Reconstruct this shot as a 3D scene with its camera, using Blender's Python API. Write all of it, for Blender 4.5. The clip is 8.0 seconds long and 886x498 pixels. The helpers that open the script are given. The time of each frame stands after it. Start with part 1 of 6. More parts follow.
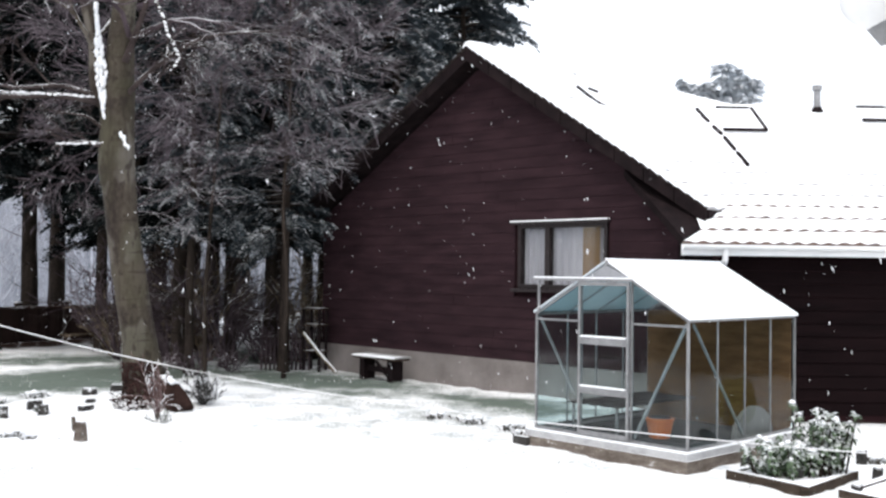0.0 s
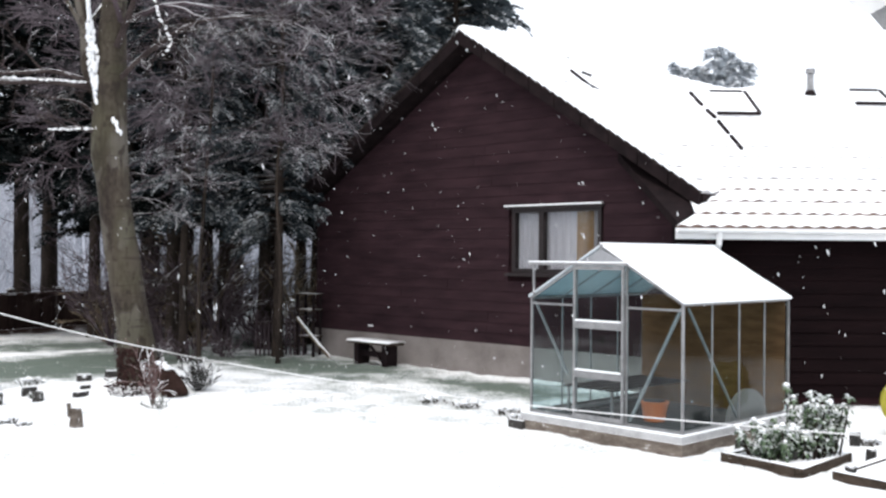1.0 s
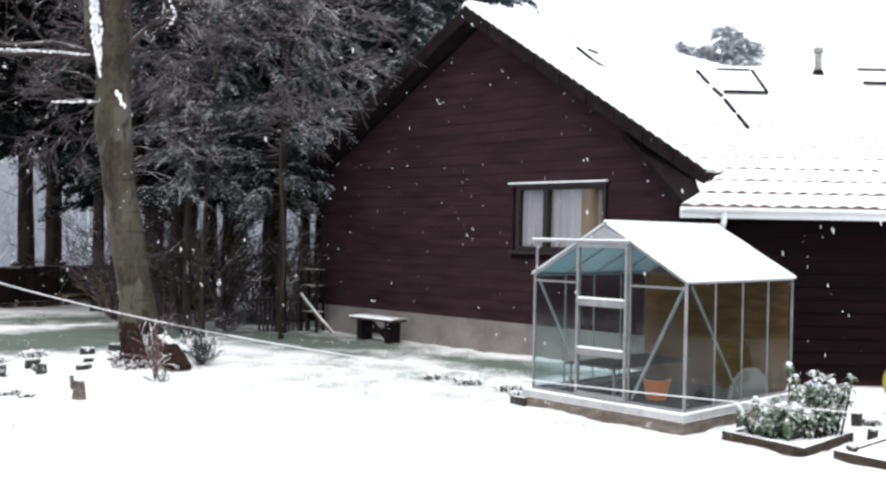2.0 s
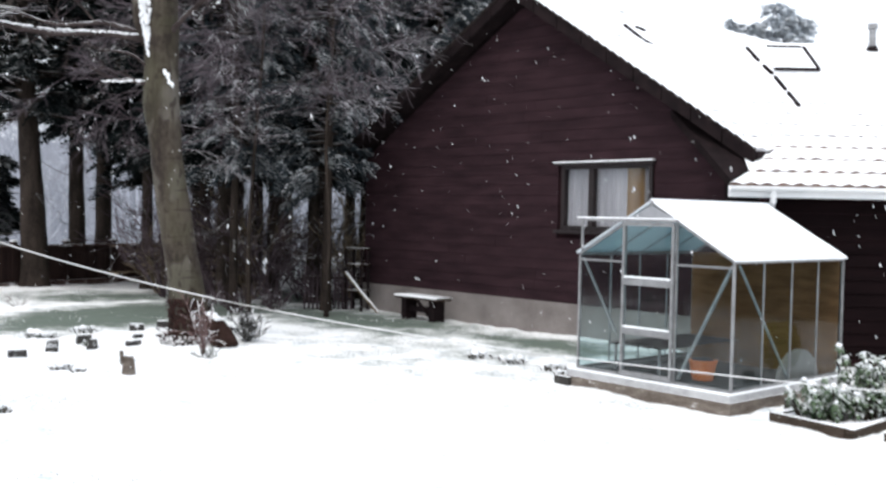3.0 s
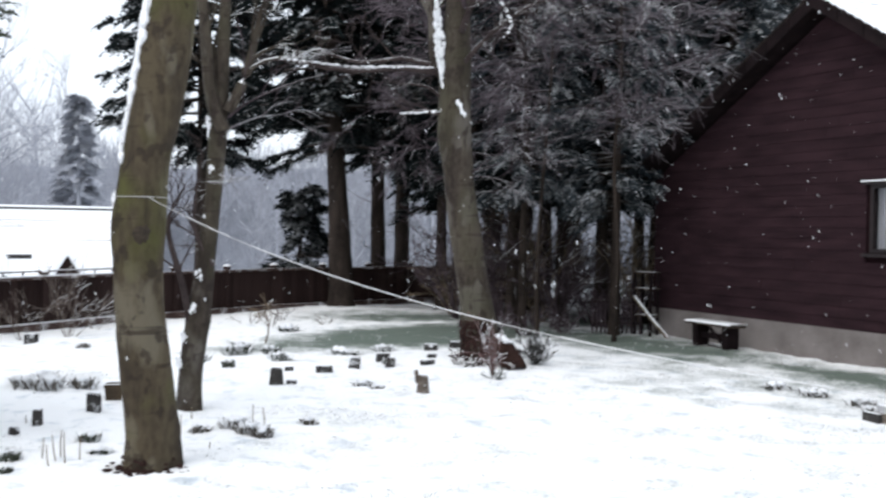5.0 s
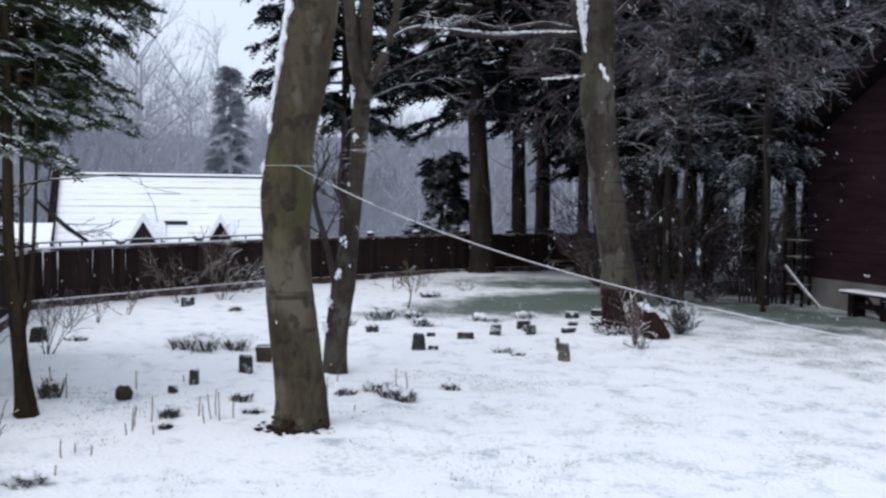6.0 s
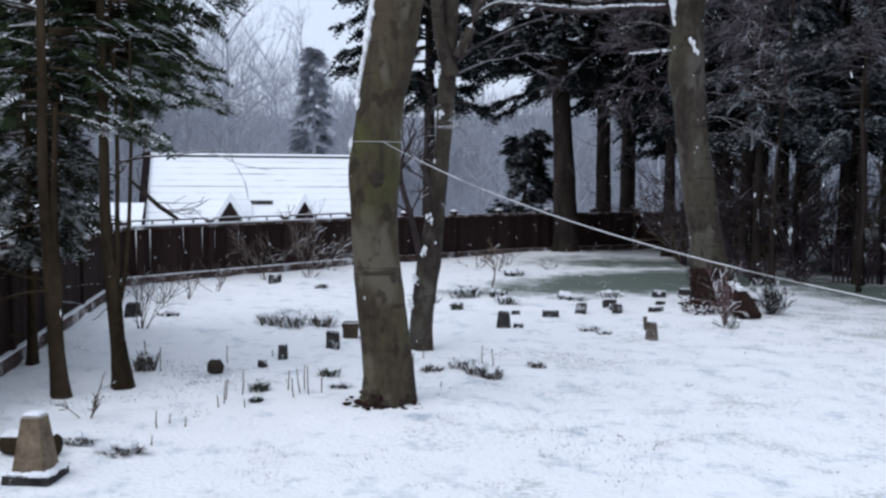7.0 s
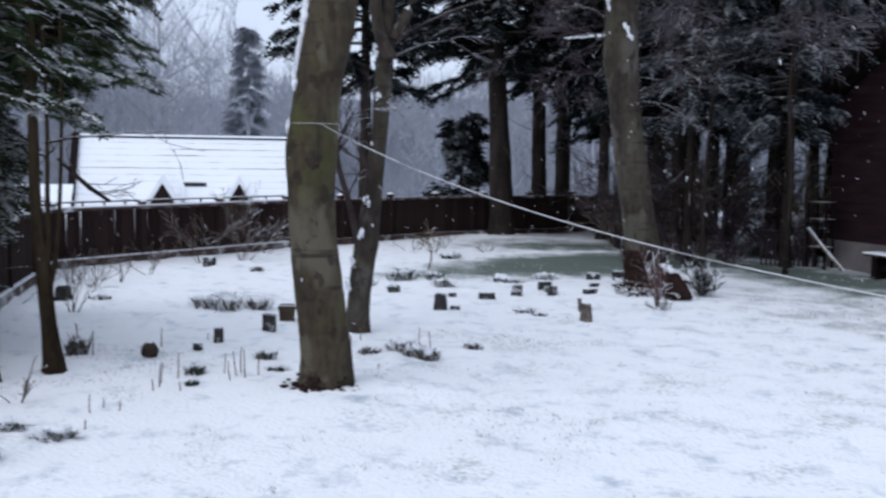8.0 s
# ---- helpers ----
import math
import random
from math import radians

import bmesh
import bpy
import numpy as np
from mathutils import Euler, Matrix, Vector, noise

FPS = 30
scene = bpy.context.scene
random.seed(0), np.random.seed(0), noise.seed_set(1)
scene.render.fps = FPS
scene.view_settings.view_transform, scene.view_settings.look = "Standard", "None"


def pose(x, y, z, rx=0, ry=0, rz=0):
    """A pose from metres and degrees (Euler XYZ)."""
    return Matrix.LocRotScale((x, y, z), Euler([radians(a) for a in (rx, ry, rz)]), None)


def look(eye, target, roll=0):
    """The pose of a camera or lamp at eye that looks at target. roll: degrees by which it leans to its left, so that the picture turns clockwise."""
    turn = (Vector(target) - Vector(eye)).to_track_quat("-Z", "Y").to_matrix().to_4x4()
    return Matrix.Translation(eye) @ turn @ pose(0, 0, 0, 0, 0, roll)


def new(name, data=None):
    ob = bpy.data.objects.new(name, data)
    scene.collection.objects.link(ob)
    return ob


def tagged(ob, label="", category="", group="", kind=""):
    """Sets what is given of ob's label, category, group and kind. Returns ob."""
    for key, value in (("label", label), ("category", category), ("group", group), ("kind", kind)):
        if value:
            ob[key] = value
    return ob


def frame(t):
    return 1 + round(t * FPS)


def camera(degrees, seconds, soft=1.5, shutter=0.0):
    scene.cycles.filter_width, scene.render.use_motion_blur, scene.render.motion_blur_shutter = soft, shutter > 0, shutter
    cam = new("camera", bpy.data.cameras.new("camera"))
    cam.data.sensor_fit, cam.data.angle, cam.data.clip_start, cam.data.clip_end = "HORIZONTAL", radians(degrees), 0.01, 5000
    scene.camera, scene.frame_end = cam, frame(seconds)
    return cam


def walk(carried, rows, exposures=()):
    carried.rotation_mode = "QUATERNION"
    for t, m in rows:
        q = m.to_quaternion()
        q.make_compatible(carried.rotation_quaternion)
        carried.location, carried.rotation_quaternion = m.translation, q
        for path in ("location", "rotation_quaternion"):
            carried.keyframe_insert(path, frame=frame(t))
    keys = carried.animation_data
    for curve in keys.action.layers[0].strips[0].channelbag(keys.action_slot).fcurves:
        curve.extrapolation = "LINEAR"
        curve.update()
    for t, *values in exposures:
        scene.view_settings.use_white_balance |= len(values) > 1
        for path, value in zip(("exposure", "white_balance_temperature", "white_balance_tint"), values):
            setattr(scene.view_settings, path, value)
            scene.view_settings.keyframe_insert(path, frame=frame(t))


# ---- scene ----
cam = camera(47.7, 8.0, soft=2.5, shutter=0.4)
# seconds, x, y, z, yaw, pitch, roll
PATH = [
    (0, 0.033, -0.042, 1.914, 0.058, 1.253, -0.688),
    (0.3, 0.022, -0.04, 1.918, 0.16, 0.78, -0.74),
    (0.5, 0.016, -0.039, 1.92, -0.332, 0.698, -0.766),
    (1, 0.005, -0.042, 1.917, -0.376, 0.372, -0.45),
    (1.5, 0.025, -0.036, 1.907, -0.374, 0.533, -1.07),
    (1.7, 0.022, -0.027, 1.896, -0.565, 0.126, -1.133),
    (2.8, 0.01, -0.004, 1.881, 2.158, -2.486, -0.633),
    (3, 0.013, -0.004, 1.867, 2.409, -2.015, -1.15),
    (3.3, -0.002, -0.022, 1.869, 5.7, -0.02, -1.24),
    (3.5, -0.01, -0.031, 1.87, 7.5, 0.26, -1.264),
    (3.7, -0.007, -0.026, 1.869, 9.9, 0.08, -1.0),
    (4, -0.001, -0.016, 1.868, 12.727, -1.068, -0.614),
    (4.2, -0.001, -0.013, 1.872, 14.177, -0.718, -0.614),
    (5.3, 0.032, 0.026, 1.905, 21.898, -1.701, -0.71),
    (5.5, 0.019, 0.017, 1.911, 24.465, -2.625, -0.487),
    (6, 0.01, 0.036, 1.901, 26.823, -3.038, -0.646),
    (6.5, -0.03, 0.052, 1.89, 29.716, -3.561, -0.907),
    (6.8, -0.044, 0.052, 1.877, 30.5, -3.97, -0.6),
    (7, -0.053, 0.052, 1.868, 31.458, -4.23, -0.421),
    (7.3, -0.049, 0.045, 1.872, 31.67, -4.31, -0.32),
    (7.5, -0.044, 0.039, 1.875, 31.348, -4.43, -0.246),
    (8, -0.049, 0.019, 1.863, 27.811, -5.157, -0.755),
]
walk(cam, [(t, pose(x, y, z, 90 + p, r, yaw)) for t, x, y, z, yaw, p, r in PATH],
     exposures=[(0.0, 1.12, 6650, 11), (3.0, 1.08, 6550, 10), (3.5, 1.0, 6550, 10), (4.2, 0.95, 6450, 10), (5.3, 0.68, 6400, 10), (5.6, 0.55, 6250, 10), (6.0, 0.28, 6000, 12), (6.5, 0.2, 5900, 12), (8.0, 0.15, 5760, 13)])

# ---- sky and light: overcast, snowing ----
world = bpy.data.worlds.new("overcast_sky")
scene.world = world
world.use_nodes = True
wn = world.node_tree
bg = wn.nodes["Background"]
sky = wn.nodes.new("ShaderNodeTexSky")
sky.sky_type, sky.sun_disc = "NISHITA", False
sky.sun_elevation, sky.sun_rotation = radians(48), radians(200)
sky.dust_density, sky.ozone_density = 4.0, 1.0
cloud = wn.nodes.new("ShaderNodeMix")
cloud.data_type = "RGBA"
cloud.inputs[0].default_value = 0.8
cloud.inputs[7].default_value = (7.4, 7.9, 8.6, 1)
wn.links.new(sky.outputs[0], cloud.inputs[6])
wn.links.new(cloud.outputs[2], bg.inputs[0])
bg.inputs[1].default_value = 0.105
sun = new("sun", bpy.data.lights.new("sun", "SUN"))
sun.data.energy, sun.data.angle, sun.data.color = 0.7, radians(40), (1.0, 0.97, 0.93)
sun.matrix_world = look((0, 0, 20), (4, 11, -3))


# ---- materials ----
def shade(name, dark, light, scale=6.0, rough=0.8, bump=0.3, snow=0.0, edge=0.5, fine=40.0, metal=0.0, stretch=(1, 1, 1), random_tint=0.0, coord="Object", spec=0.3):
    """Two-scale noise between two colours, with bump; snow > 0 lays snow on what faces up."""
    m = bpy.data.materials.new(name)
    m.use_nodes = True
    nt = m.node_tree
    N, L = nt.nodes, nt.links
    b = N["Principled BSDF"]
    b.inputs["Roughness"].default_value, b.inputs["Metallic"].default_value = rough, metal
    b.inputs["Specular IOR Level"].default_value = spec
    tc, mp = N.new("ShaderNodeTexCoord"), N.new("ShaderNodeMapping")
    mp.inputs["Scale"].default_value = stretch
    L.new(tc.outputs[coord], mp.inputs[0])
    big, small = N.new("ShaderNodeTexNoise"), N.new("ShaderNodeTexNoise")
    for n, s, d in ((big, scale, 4), (small, fine, 3)):
        n.inputs["Scale"].default_value, n.inputs["Detail"].default_value = s, d
        L.new(mp.outputs[0], n.inputs["Vector"])
    add = N.new("ShaderNodeMath")
    add.operation = "MULTIPLY_ADD"
    L.new(small.outputs[0], add.inputs[0])
    add.inputs[1].default_value = 0.5
    L.new(big.outputs[0], add.inputs[2])
    ramp = N.new("ShaderNodeValToRGB")
    ramp.color_ramp.elements[0].position, ramp.color_ramp.elements[1].position = 0.5, 1.0
    ramp.color_ramp.elements[0].color, ramp.color_ramp.elements[1].color = (*dark, 1), (*light, 1)
    last = add.outputs[0]
    if random_tint:
        info, mad = N.new("ShaderNodeObjectInfo"), N.new("ShaderNodeMath")
        mad.operation = "MULTIPLY_ADD"
        L.new(info.outputs["Random"], mad.inputs[0])
        mad.inputs[1].default_value = random_tint
        L.new(last, mad.inputs[2])
        last = mad.outputs[0]
    L.new(last, ramp.inputs[0])
    colour = ramp.outputs[0]
    bp = N.new("ShaderNodeBump")
    bp.inputs["Strength"].default_value, bp.inputs["Distance"].default_value = bump, 0.02
    L.new(add.outputs[0], bp.inputs["Height"])
    L.new(bp.outputs[0], b.inputs["Normal"])
    if snow > 0:
        geo, sep = N.new("ShaderNodeNewGeometry"), N.new("ShaderNodeSeparateXYZ")
        L.new(geo.outputs["Normal"], sep.inputs[0])
        up = N.new("ShaderNodeMath")
        up.operation = "MULTIPLY_ADD"
        L.new(add.outputs[0], up.inputs[0])
        up.inputs[1].default_value = 0.9
        L.new(sep.outputs[2], up.inputs[2])
        mr = N.new("ShaderNodeMapRange")
        mr.inputs["From Min"].default_value, mr.inputs["From Max"].default_value = edge + 0.62, edge + 0.82
        mr.inputs["To Max"].default_value = snow
        L.new(up.outputs[0], mr.inputs["Value"])
        mix = N.new("ShaderNodeMix")
        mix.data_type = "RGBA"
        L.new(mr.outputs[0], mix.inputs[0])
        L.new(colour, mix.inputs[6])
        mix.inputs[7].default_value = (0.86, 0.88, 0.9, 1)
        colour = mix.outputs[2]
    L.new(colour, b.inputs["Base Color"])
    return m


SNOW = shade("snow", (0.8, 0.82, 0.85), (0.88, 0.89, 0.9), 3, 0.75, 0.4, fine=30)
ROOF = shade("snowy_roof_tiles", (0.09, 0.06, 0.05), (0.2, 0.13, 0.1), 3, 0.85, 0.2, snow=1.0, edge=0.15, fine=14)
ROOFWHITE = shade("deep_snow_on_tiles", (0.12, 0.09, 0.08), (0.22, 0.15, 0.12), 1.6, 0.85, 0.2, snow=1.0, edge=-0.72, fine=9)
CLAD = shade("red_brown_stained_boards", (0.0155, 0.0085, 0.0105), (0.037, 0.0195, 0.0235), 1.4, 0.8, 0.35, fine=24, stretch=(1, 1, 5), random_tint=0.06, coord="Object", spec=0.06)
ROOFPATCH = shade("thin_snow_on_tiles", (0.1, 0.09, 0.09), (0.2, 0.17, 0.16), 0.7, 0.85, 0.2, snow=1.0, edge=-0.42, fine=3)
VERGE = shade("dark_verge_tile", (0.012, 0.01, 0.01), (0.035, 0.027, 0.025), 6, 0.85, 0.4, snow=0.9, edge=0.4, spec=0.06)
CLAD_CORE = shade("dark_wall_core", (0.012, 0.006, 0.007), (0.028, 0.011, 0.013), 3, spec=0.06)
# Wing boards: near-black, much darker than the gable boards.
WINGWOOD = shade("near_black_boards", (0.003744, 0.001872, 0.002304), (0.00828, 0.004032, 0.004608), 1.4, 0.8, 0.3, fine=24, stretch=(1, 1, 5), random_tint=0.08, coord="Object", spec=0.05)
PLINTH = shade("rendered_plinth", (0.138, 0.1207, 0.1138), (0.2484, 0.2243, 0.2139), 1.8, 0.9, 0.3, fine=50)
BARGE = shade("dark_bargeboard", (0.00715, 0.0052, 0.00572), (0.0182, 0.01202, 0.01268), 6, 0.8, 0.3, spec=0.06)
UPVC = shade("white_plastic", (0.72, 0.73, 0.74), (0.82, 0.82, 0.82), 4, 0.4, 0.05)
DARKFRAME = shade("dark_window_frame", (0.012, 0.0088, 0.0096), (0.024, 0.016, 0.016), 8, 0.5, 0.1)
CURTAIN = shade("pale_curtain", (0.36, 0.345, 0.36), (0.45, 0.44, 0.45), 3, 0.9, 0.3, stretch=(8, 8, 0.4))
OCHRE = shade("ochre_curtain", (0.224, 0.136, 0.064), (0.336, 0.216, 0.104), 3, 0.9, 0.3, stretch=(8, 8, 0.4))
PLATE = shade("dull_grey_plate", (0.2, 0.205, 0.22), (0.3, 0.305, 0.32), 4, 0.7, 0.1)
WEATHERED = shade("weathered_grey_timber", (0.075, 0.06, 0.05), (0.2, 0.17, 0.145), 5, 0.9, 0.6, snow=1.0, edge=0.2, fine=30, stretch=(1, 1, 3), spec=0.1)
TUFT = shade("dark_frosted_leaves", (0.022, 0.027, 0.02), (0.075, 0.085, 0.06), 8, 0.85, 0.3, snow=0.9, edge=0.4, fine=30)
ALU = shade("bare_aluminium", (0.18, 0.18, 0.185), (0.31, 0.31, 0.315), 9, 0.55, 0.08, metal=0.4)
BOARD = shade("brown_board", (0.095, 0.045, 0.021), (0.19, 0.096, 0.046), 3, 0.8, 0.3, stretch=(1, 1, 5), spec=0.1)
SLEEPER = shade("wet_timber_sleeper", (0.022, 0.017, 0.013), (0.075, 0.056, 0.043), 6, 0.85, 0.6, snow=1.0, edge=0.2, stretch=(1, 1, 3), spec=0.1)
CONCRETE = shade("pale_painted_kerb", (0.3, 0.3, 0.305), (0.46, 0.46, 0.465), 5, 0.9, 0.4, snow=1.0, edge=0.35)
STONE = shade("dark_slate_block", (0.015, 0.0156, 0.0156), (0.051, 0.048, 0.045), 9, 0.85, 0.6, snow=1.0, edge=0.25, random_tint=0.2, spec=0.12)
SANDSTONE = shade("weathered_sandstone", (0.0765, 0.05525, 0.034), (0.221, 0.17, 0.1148), 5, 0.9, 0.8, snow=1.0, edge=0.45, fine=40)
TERRA = shade("brown_terracotta", (0.035, 0.026, 0.016), (0.085, 0.06, 0.036), 8, 0.85, 0.3, snow=1.0, edge=0.3)
ORANGE = shade("orange_plastic", (0.52, 0.115, 0.03), (0.66, 0.18, 0.05), 5, 0.5, 0.1)
YELLOW = shade("yellow_green_plastic", (0.247, 0.221, 0.0195), (0.338, 0.3055, 0.039), 5, 0.5, 0.1)
SOIL = shade("dark_potting_soil", (0.012, 0.012, 0.014), (0.05, 0.05, 0.05), 9, 0.95, 0.6)


def bark_mat(name, base, pale, dark, moss, moss_amount):
    """Smooth bark: blotches of lichen, dark cracks and rings, vertical streaks and moss, with snow on what faces up."""
    m = shade(name, dark, base, 2.4, 0.92, 0.9, snow=1.0, edge=0.5, fine=20, stretch=(1, 1, 0.55))
    N, L = m.node_tree.nodes, m.node_tree.links
    ramp = next(n for n in N if n.bl_idname == "ShaderNodeValToRGB")
    ramp.color_ramp.elements[0].position, ramp.color_ramp.elements[1].position = 0.55, 0.86
    users = [l.to_socket for l in ramp.outputs[0].links]
    tc = next(n for n in N if n.bl_idname == "ShaderNodeTexCoord")
    last = ramp.outputs[0]
    for scale, stretch, lo, hi, colour, amount in ((3.2, (1, 1, 0.5), 0.53, 0.62, pale, 0.85), (1.7, (1, 1, 0.8), 0.5, 0.66, moss, moss_amount), (3.0, (0.5, 0.5, 5.0), 0.62, 0.7, dark, 0.75), (14, (1, 1, 0.12), 0.56, 0.72, dark, 0.6), (9, (1, 1, 0.7), 0.58, 0.64, dark, 0.7)):
        mp, nz, mr, mx = N.new("ShaderNodeMapping"), N.new("ShaderNodeTexNoise"), N.new("ShaderNodeMapRange"), N.new("ShaderNodeMix")
        mp.inputs["Scale"].default_value = stretch
        mp.inputs["Location"].default_value = (scale, stretch[2] * 7, scale * 3)
        nz.inputs["Scale"].default_value, nz.inputs["Detail"].default_value = scale, 5
        L.new(tc.outputs["Object"], mp.inputs[0])
        L.new(mp.outputs[0], nz.inputs["Vector"])
        mr.inputs["From Min"].default_value, mr.inputs["From Max"].default_value, mr.inputs["To Max"].default_value = lo, hi, amount
        L.new(nz.outputs[0], mr.inputs["Value"])
        mx.data_type = "RGBA"
        L.new(mr.outputs[0], mx.inputs[0])
        L.new(last, mx.inputs[6])
        mx.inputs[7].default_value = (*colour, 1)
        last = mx.outputs[2]
    for u in users:
        L.new(last, u)
    return m


BARK = bark_mat("beech_bark", (0.068, 0.056, 0.042), (0.112, 0.1, 0.085), (0.021, 0.0145, 0.0115), (0.052, 0.05, 0.028), 0.5)
LITTER = shade("reddish_leaf_litter", (0.0156, 0.0084, 0.0075), (0.051, 0.0276, 0.024), 12, 0.95, 0.5, spec=0.1)
REDLOG = shade("reddish_rotten_wood", (0.013, 0.0075, 0.0065), (0.042, 0.024, 0.02), 5, 0.95, 0.9, fine=26, stretch=(1, 1, 0.5), spec=0.06)
BRAMBLE = shade("snow_lined_pinkish_stems", (0.088, 0.0528, 0.0496), (0.192, 0.124, 0.12), 8, 0.9, 0.3, snow=0.9, edge=0.2)
BARKMOSS = bark_mat("mossy_beech_bark", (0.066, 0.052, 0.031), (0.112, 0.098, 0.07), (0.02, 0.0135, 0.0095), (0.066, 0.066, 0.02), 0.85)
PINEBARK = shade("pine_bark", (0.0144, 0.01152, 0.01008), (0.0504, 0.03888, 0.0324), 5, 0.95, 0.9, snow=0.3, edge=0.65, stretch=(1, 1, 0.3), spec=0.06)
LARCHBARK = shade("thin_brown_bark", (0.014, 0.0095, 0.006), (0.052, 0.038, 0.023), 4, 0.95, 1.0, snow=0.9, edge=0.7, fine=22, stretch=(1, 1, 0.45), spec=0.06)
TWIG = shade("grey_brown_twigs_with_snow", (0.026, 0.0195, 0.0195), (0.07, 0.055, 0.052), 5, 0.9, 0.3, snow=0.75, edge=0.55, spec=0.06)
TWIGDARK = shade("dark_brown_twigs", (0.036, 0.027, 0.031), (0.11, 0.085, 0.094), 3, 0.95, 0.3, snow=0.4, edge=0.6, spec=0.05)
NEEDLE_FROST = shade("frost_flecked_conifer_sprays", (0.015, 0.021, 0.025), (0.066, 0.08, 0.09), 1.3, 0.9, 0.2, snow=0.6, edge=0.76, fine=9, spec=0.06)
TWIGHAZE = shade("purple_grey_twigs_with_snow", (0.052, 0.043, 0.049), (0.16, 0.134, 0.149), 3, 0.95, 0.3, snow=0.35, edge=0.68, spec=0.05)
# Far woods: frosted twigs with the snowy air's haze put into the colour.
HAZED_TWIG = shade("hazed_frosted_twigs", (0.17, 0.177, 0.203), (0.33, 0.342, 0.384), 1.5, 0.9, 0.3, snow=0.2, edge=0.45, fine=8)
HAZED_TWIG_PALE = shade("pale_hazed_frosted_twigs", (0.25, 0.26, 0.296), (0.42, 0.435, 0.485), 1.5, 0.9, 0.3, snow=0.2, edge=0.45, fine=8)
FAR = shade("far_hazed_woodland", (0.118, 0.126, 0.149), (0.22, 0.235, 0.268), 0.12, 0.95, 0.2, fine=1.2)
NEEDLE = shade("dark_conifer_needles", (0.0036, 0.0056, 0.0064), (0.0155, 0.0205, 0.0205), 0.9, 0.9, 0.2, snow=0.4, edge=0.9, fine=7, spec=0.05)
NEEDLE_NEAR = shade("green_conifer_needles", (0.022, 0.019, 0.012), (0.042, 0.066, 0.027), 1.3, 0.85, 0.2, snow=0.9, edge=0.78, fine=5, spec=0.08)
NEEDLE_CLOT = shade("snow_clotted_conifer_needles", (0.016, 0.014, 0.01), (0.04, 0.05, 0.026), 2.2, 0.85, 0.2, snow=0.9, edge=0.86, fine=6, spec=0.08)
# Distant needles: greyed and paled, the haze is painted into them.
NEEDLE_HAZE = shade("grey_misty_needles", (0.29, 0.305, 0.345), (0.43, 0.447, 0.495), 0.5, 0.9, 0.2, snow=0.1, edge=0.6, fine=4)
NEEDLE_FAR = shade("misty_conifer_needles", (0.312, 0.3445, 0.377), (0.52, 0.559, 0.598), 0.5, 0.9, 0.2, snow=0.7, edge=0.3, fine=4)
LEAF = shade("rhododendron_leaves", (0.034, 0.058, 0.03), (0.1, 0.15, 0.08), 6, 0.55, 0.1, snow=0.6, edge=0.68, fine=25)
FENCE = shade("dark_red_brown_fence_board", (0.009, 0.0052, 0.005), (0.031, 0.0195, 0.0175), 3, 0.85, 0.5, fine=30, stretch=(1, 1, 0.2), random_tint=0.3, spec=0.06)
FENCESNOW = shade("fence_rail_with_snow", (0.035, 0.02, 0.017), (0.09, 0.055, 0.045), 3, 0.85, 0.4, snow=1.0, edge=0.1)
ROPE = shade("pale_rope", (0.42, 0.42, 0.42), (0.56, 0.56, 0.55), 30, 0.8, 0.3)
STALK = shade("dry_stalk", (0.096, 0.072, 0.048), (0.208, 0.16, 0.112), 9, 0.9, 0.3, snow=1.0, edge=0.5)
DEADLEAF = shade("snow_dusted_dead_foliage", (0.052, 0.046, 0.038), (0.15, 0.132, 0.112), 9, 0.9, 0.3, snow=0.9, edge=0.42)
WORNGRASS = shade("frosted_withered_grass", (0.09, 0.095, 0.085), (0.26, 0.26, 0.24), 9, 0.9, 0.3, snow=0.6, edge=0.45)
SHRUBTWIG = shade("frosted_shrub_twigs", (0.07, 0.055, 0.045), (0.17, 0.14, 0.12), 7, 0.9, 0.3, snow=0.7, edge=0.48)
KNOT = shade("dark_bark_knot", (0.012, 0.009, 0.007), (0.06, 0.046, 0.032), 14, 0.95, 1.0, fine=50)
GLOBE = shade("white_lamp_globe", (0.68, 0.68, 0.68), (0.78, 0.78, 0.78), 3, 0.35, 0.02)
RENDERED = shade("pale_rendered_wall", (0.4, 0.38, 0.35), (0.55, 0.53, 0.49), 2, 0.9, 0.3)


def glass_mat(name, tint, see):
    m = bpy.data.materials.new(name)
    m.use_nodes = True
    N, L = m.node_tree.nodes, m.node_tree.links
    out = N["Material Output"]
    N.remove(N["Principled BSDF"])
    tr, gl, mx, fr = N.new("ShaderNodeBsdfTransparent"), N.new("ShaderNodeBsdfGlossy"), N.new("ShaderNodeMixShader"), N.new("ShaderNodeFresnel")
    tr.inputs[0].default_value, gl.inputs["Roughness"].default_value = (*tint, 1), 0.06
    nz, mp = N.new("ShaderNodeTexNoise"), N.new("ShaderNodeMath")
    nz.inputs["Scale"].default_value = 2.5
    fr.inputs[0].default_value = 1.45
    half = N.new("ShaderNodeMath")
    half.operation = "MULTIPLY"
    half.inputs[1].default_value = 0.22
    L.new(fr.outputs[0], half.inputs[0])
    mp.operation = "MULTIPLY_ADD"
    L.new(nz.outputs[0], mp.inputs[0])
    mp.inputs[1].default_value = see
    L.new(half.outputs[0], mp.inputs[2])
    L.new(mp.outputs[0], mx.inputs[0])
    L.new(tr.outputs[0], mx.inputs[1])
    L.new(gl.outputs[0], mx.inputs[2])
    L.new(mx.outputs[0], out.inputs[0])
    return m


GLASS = glass_mat("greenhouse_glass", (0.76, 0.86, 0.87), 0.08)
WINGLASS = glass_mat("window_glass", (0.93, 0.94, 0.95), 0.06)


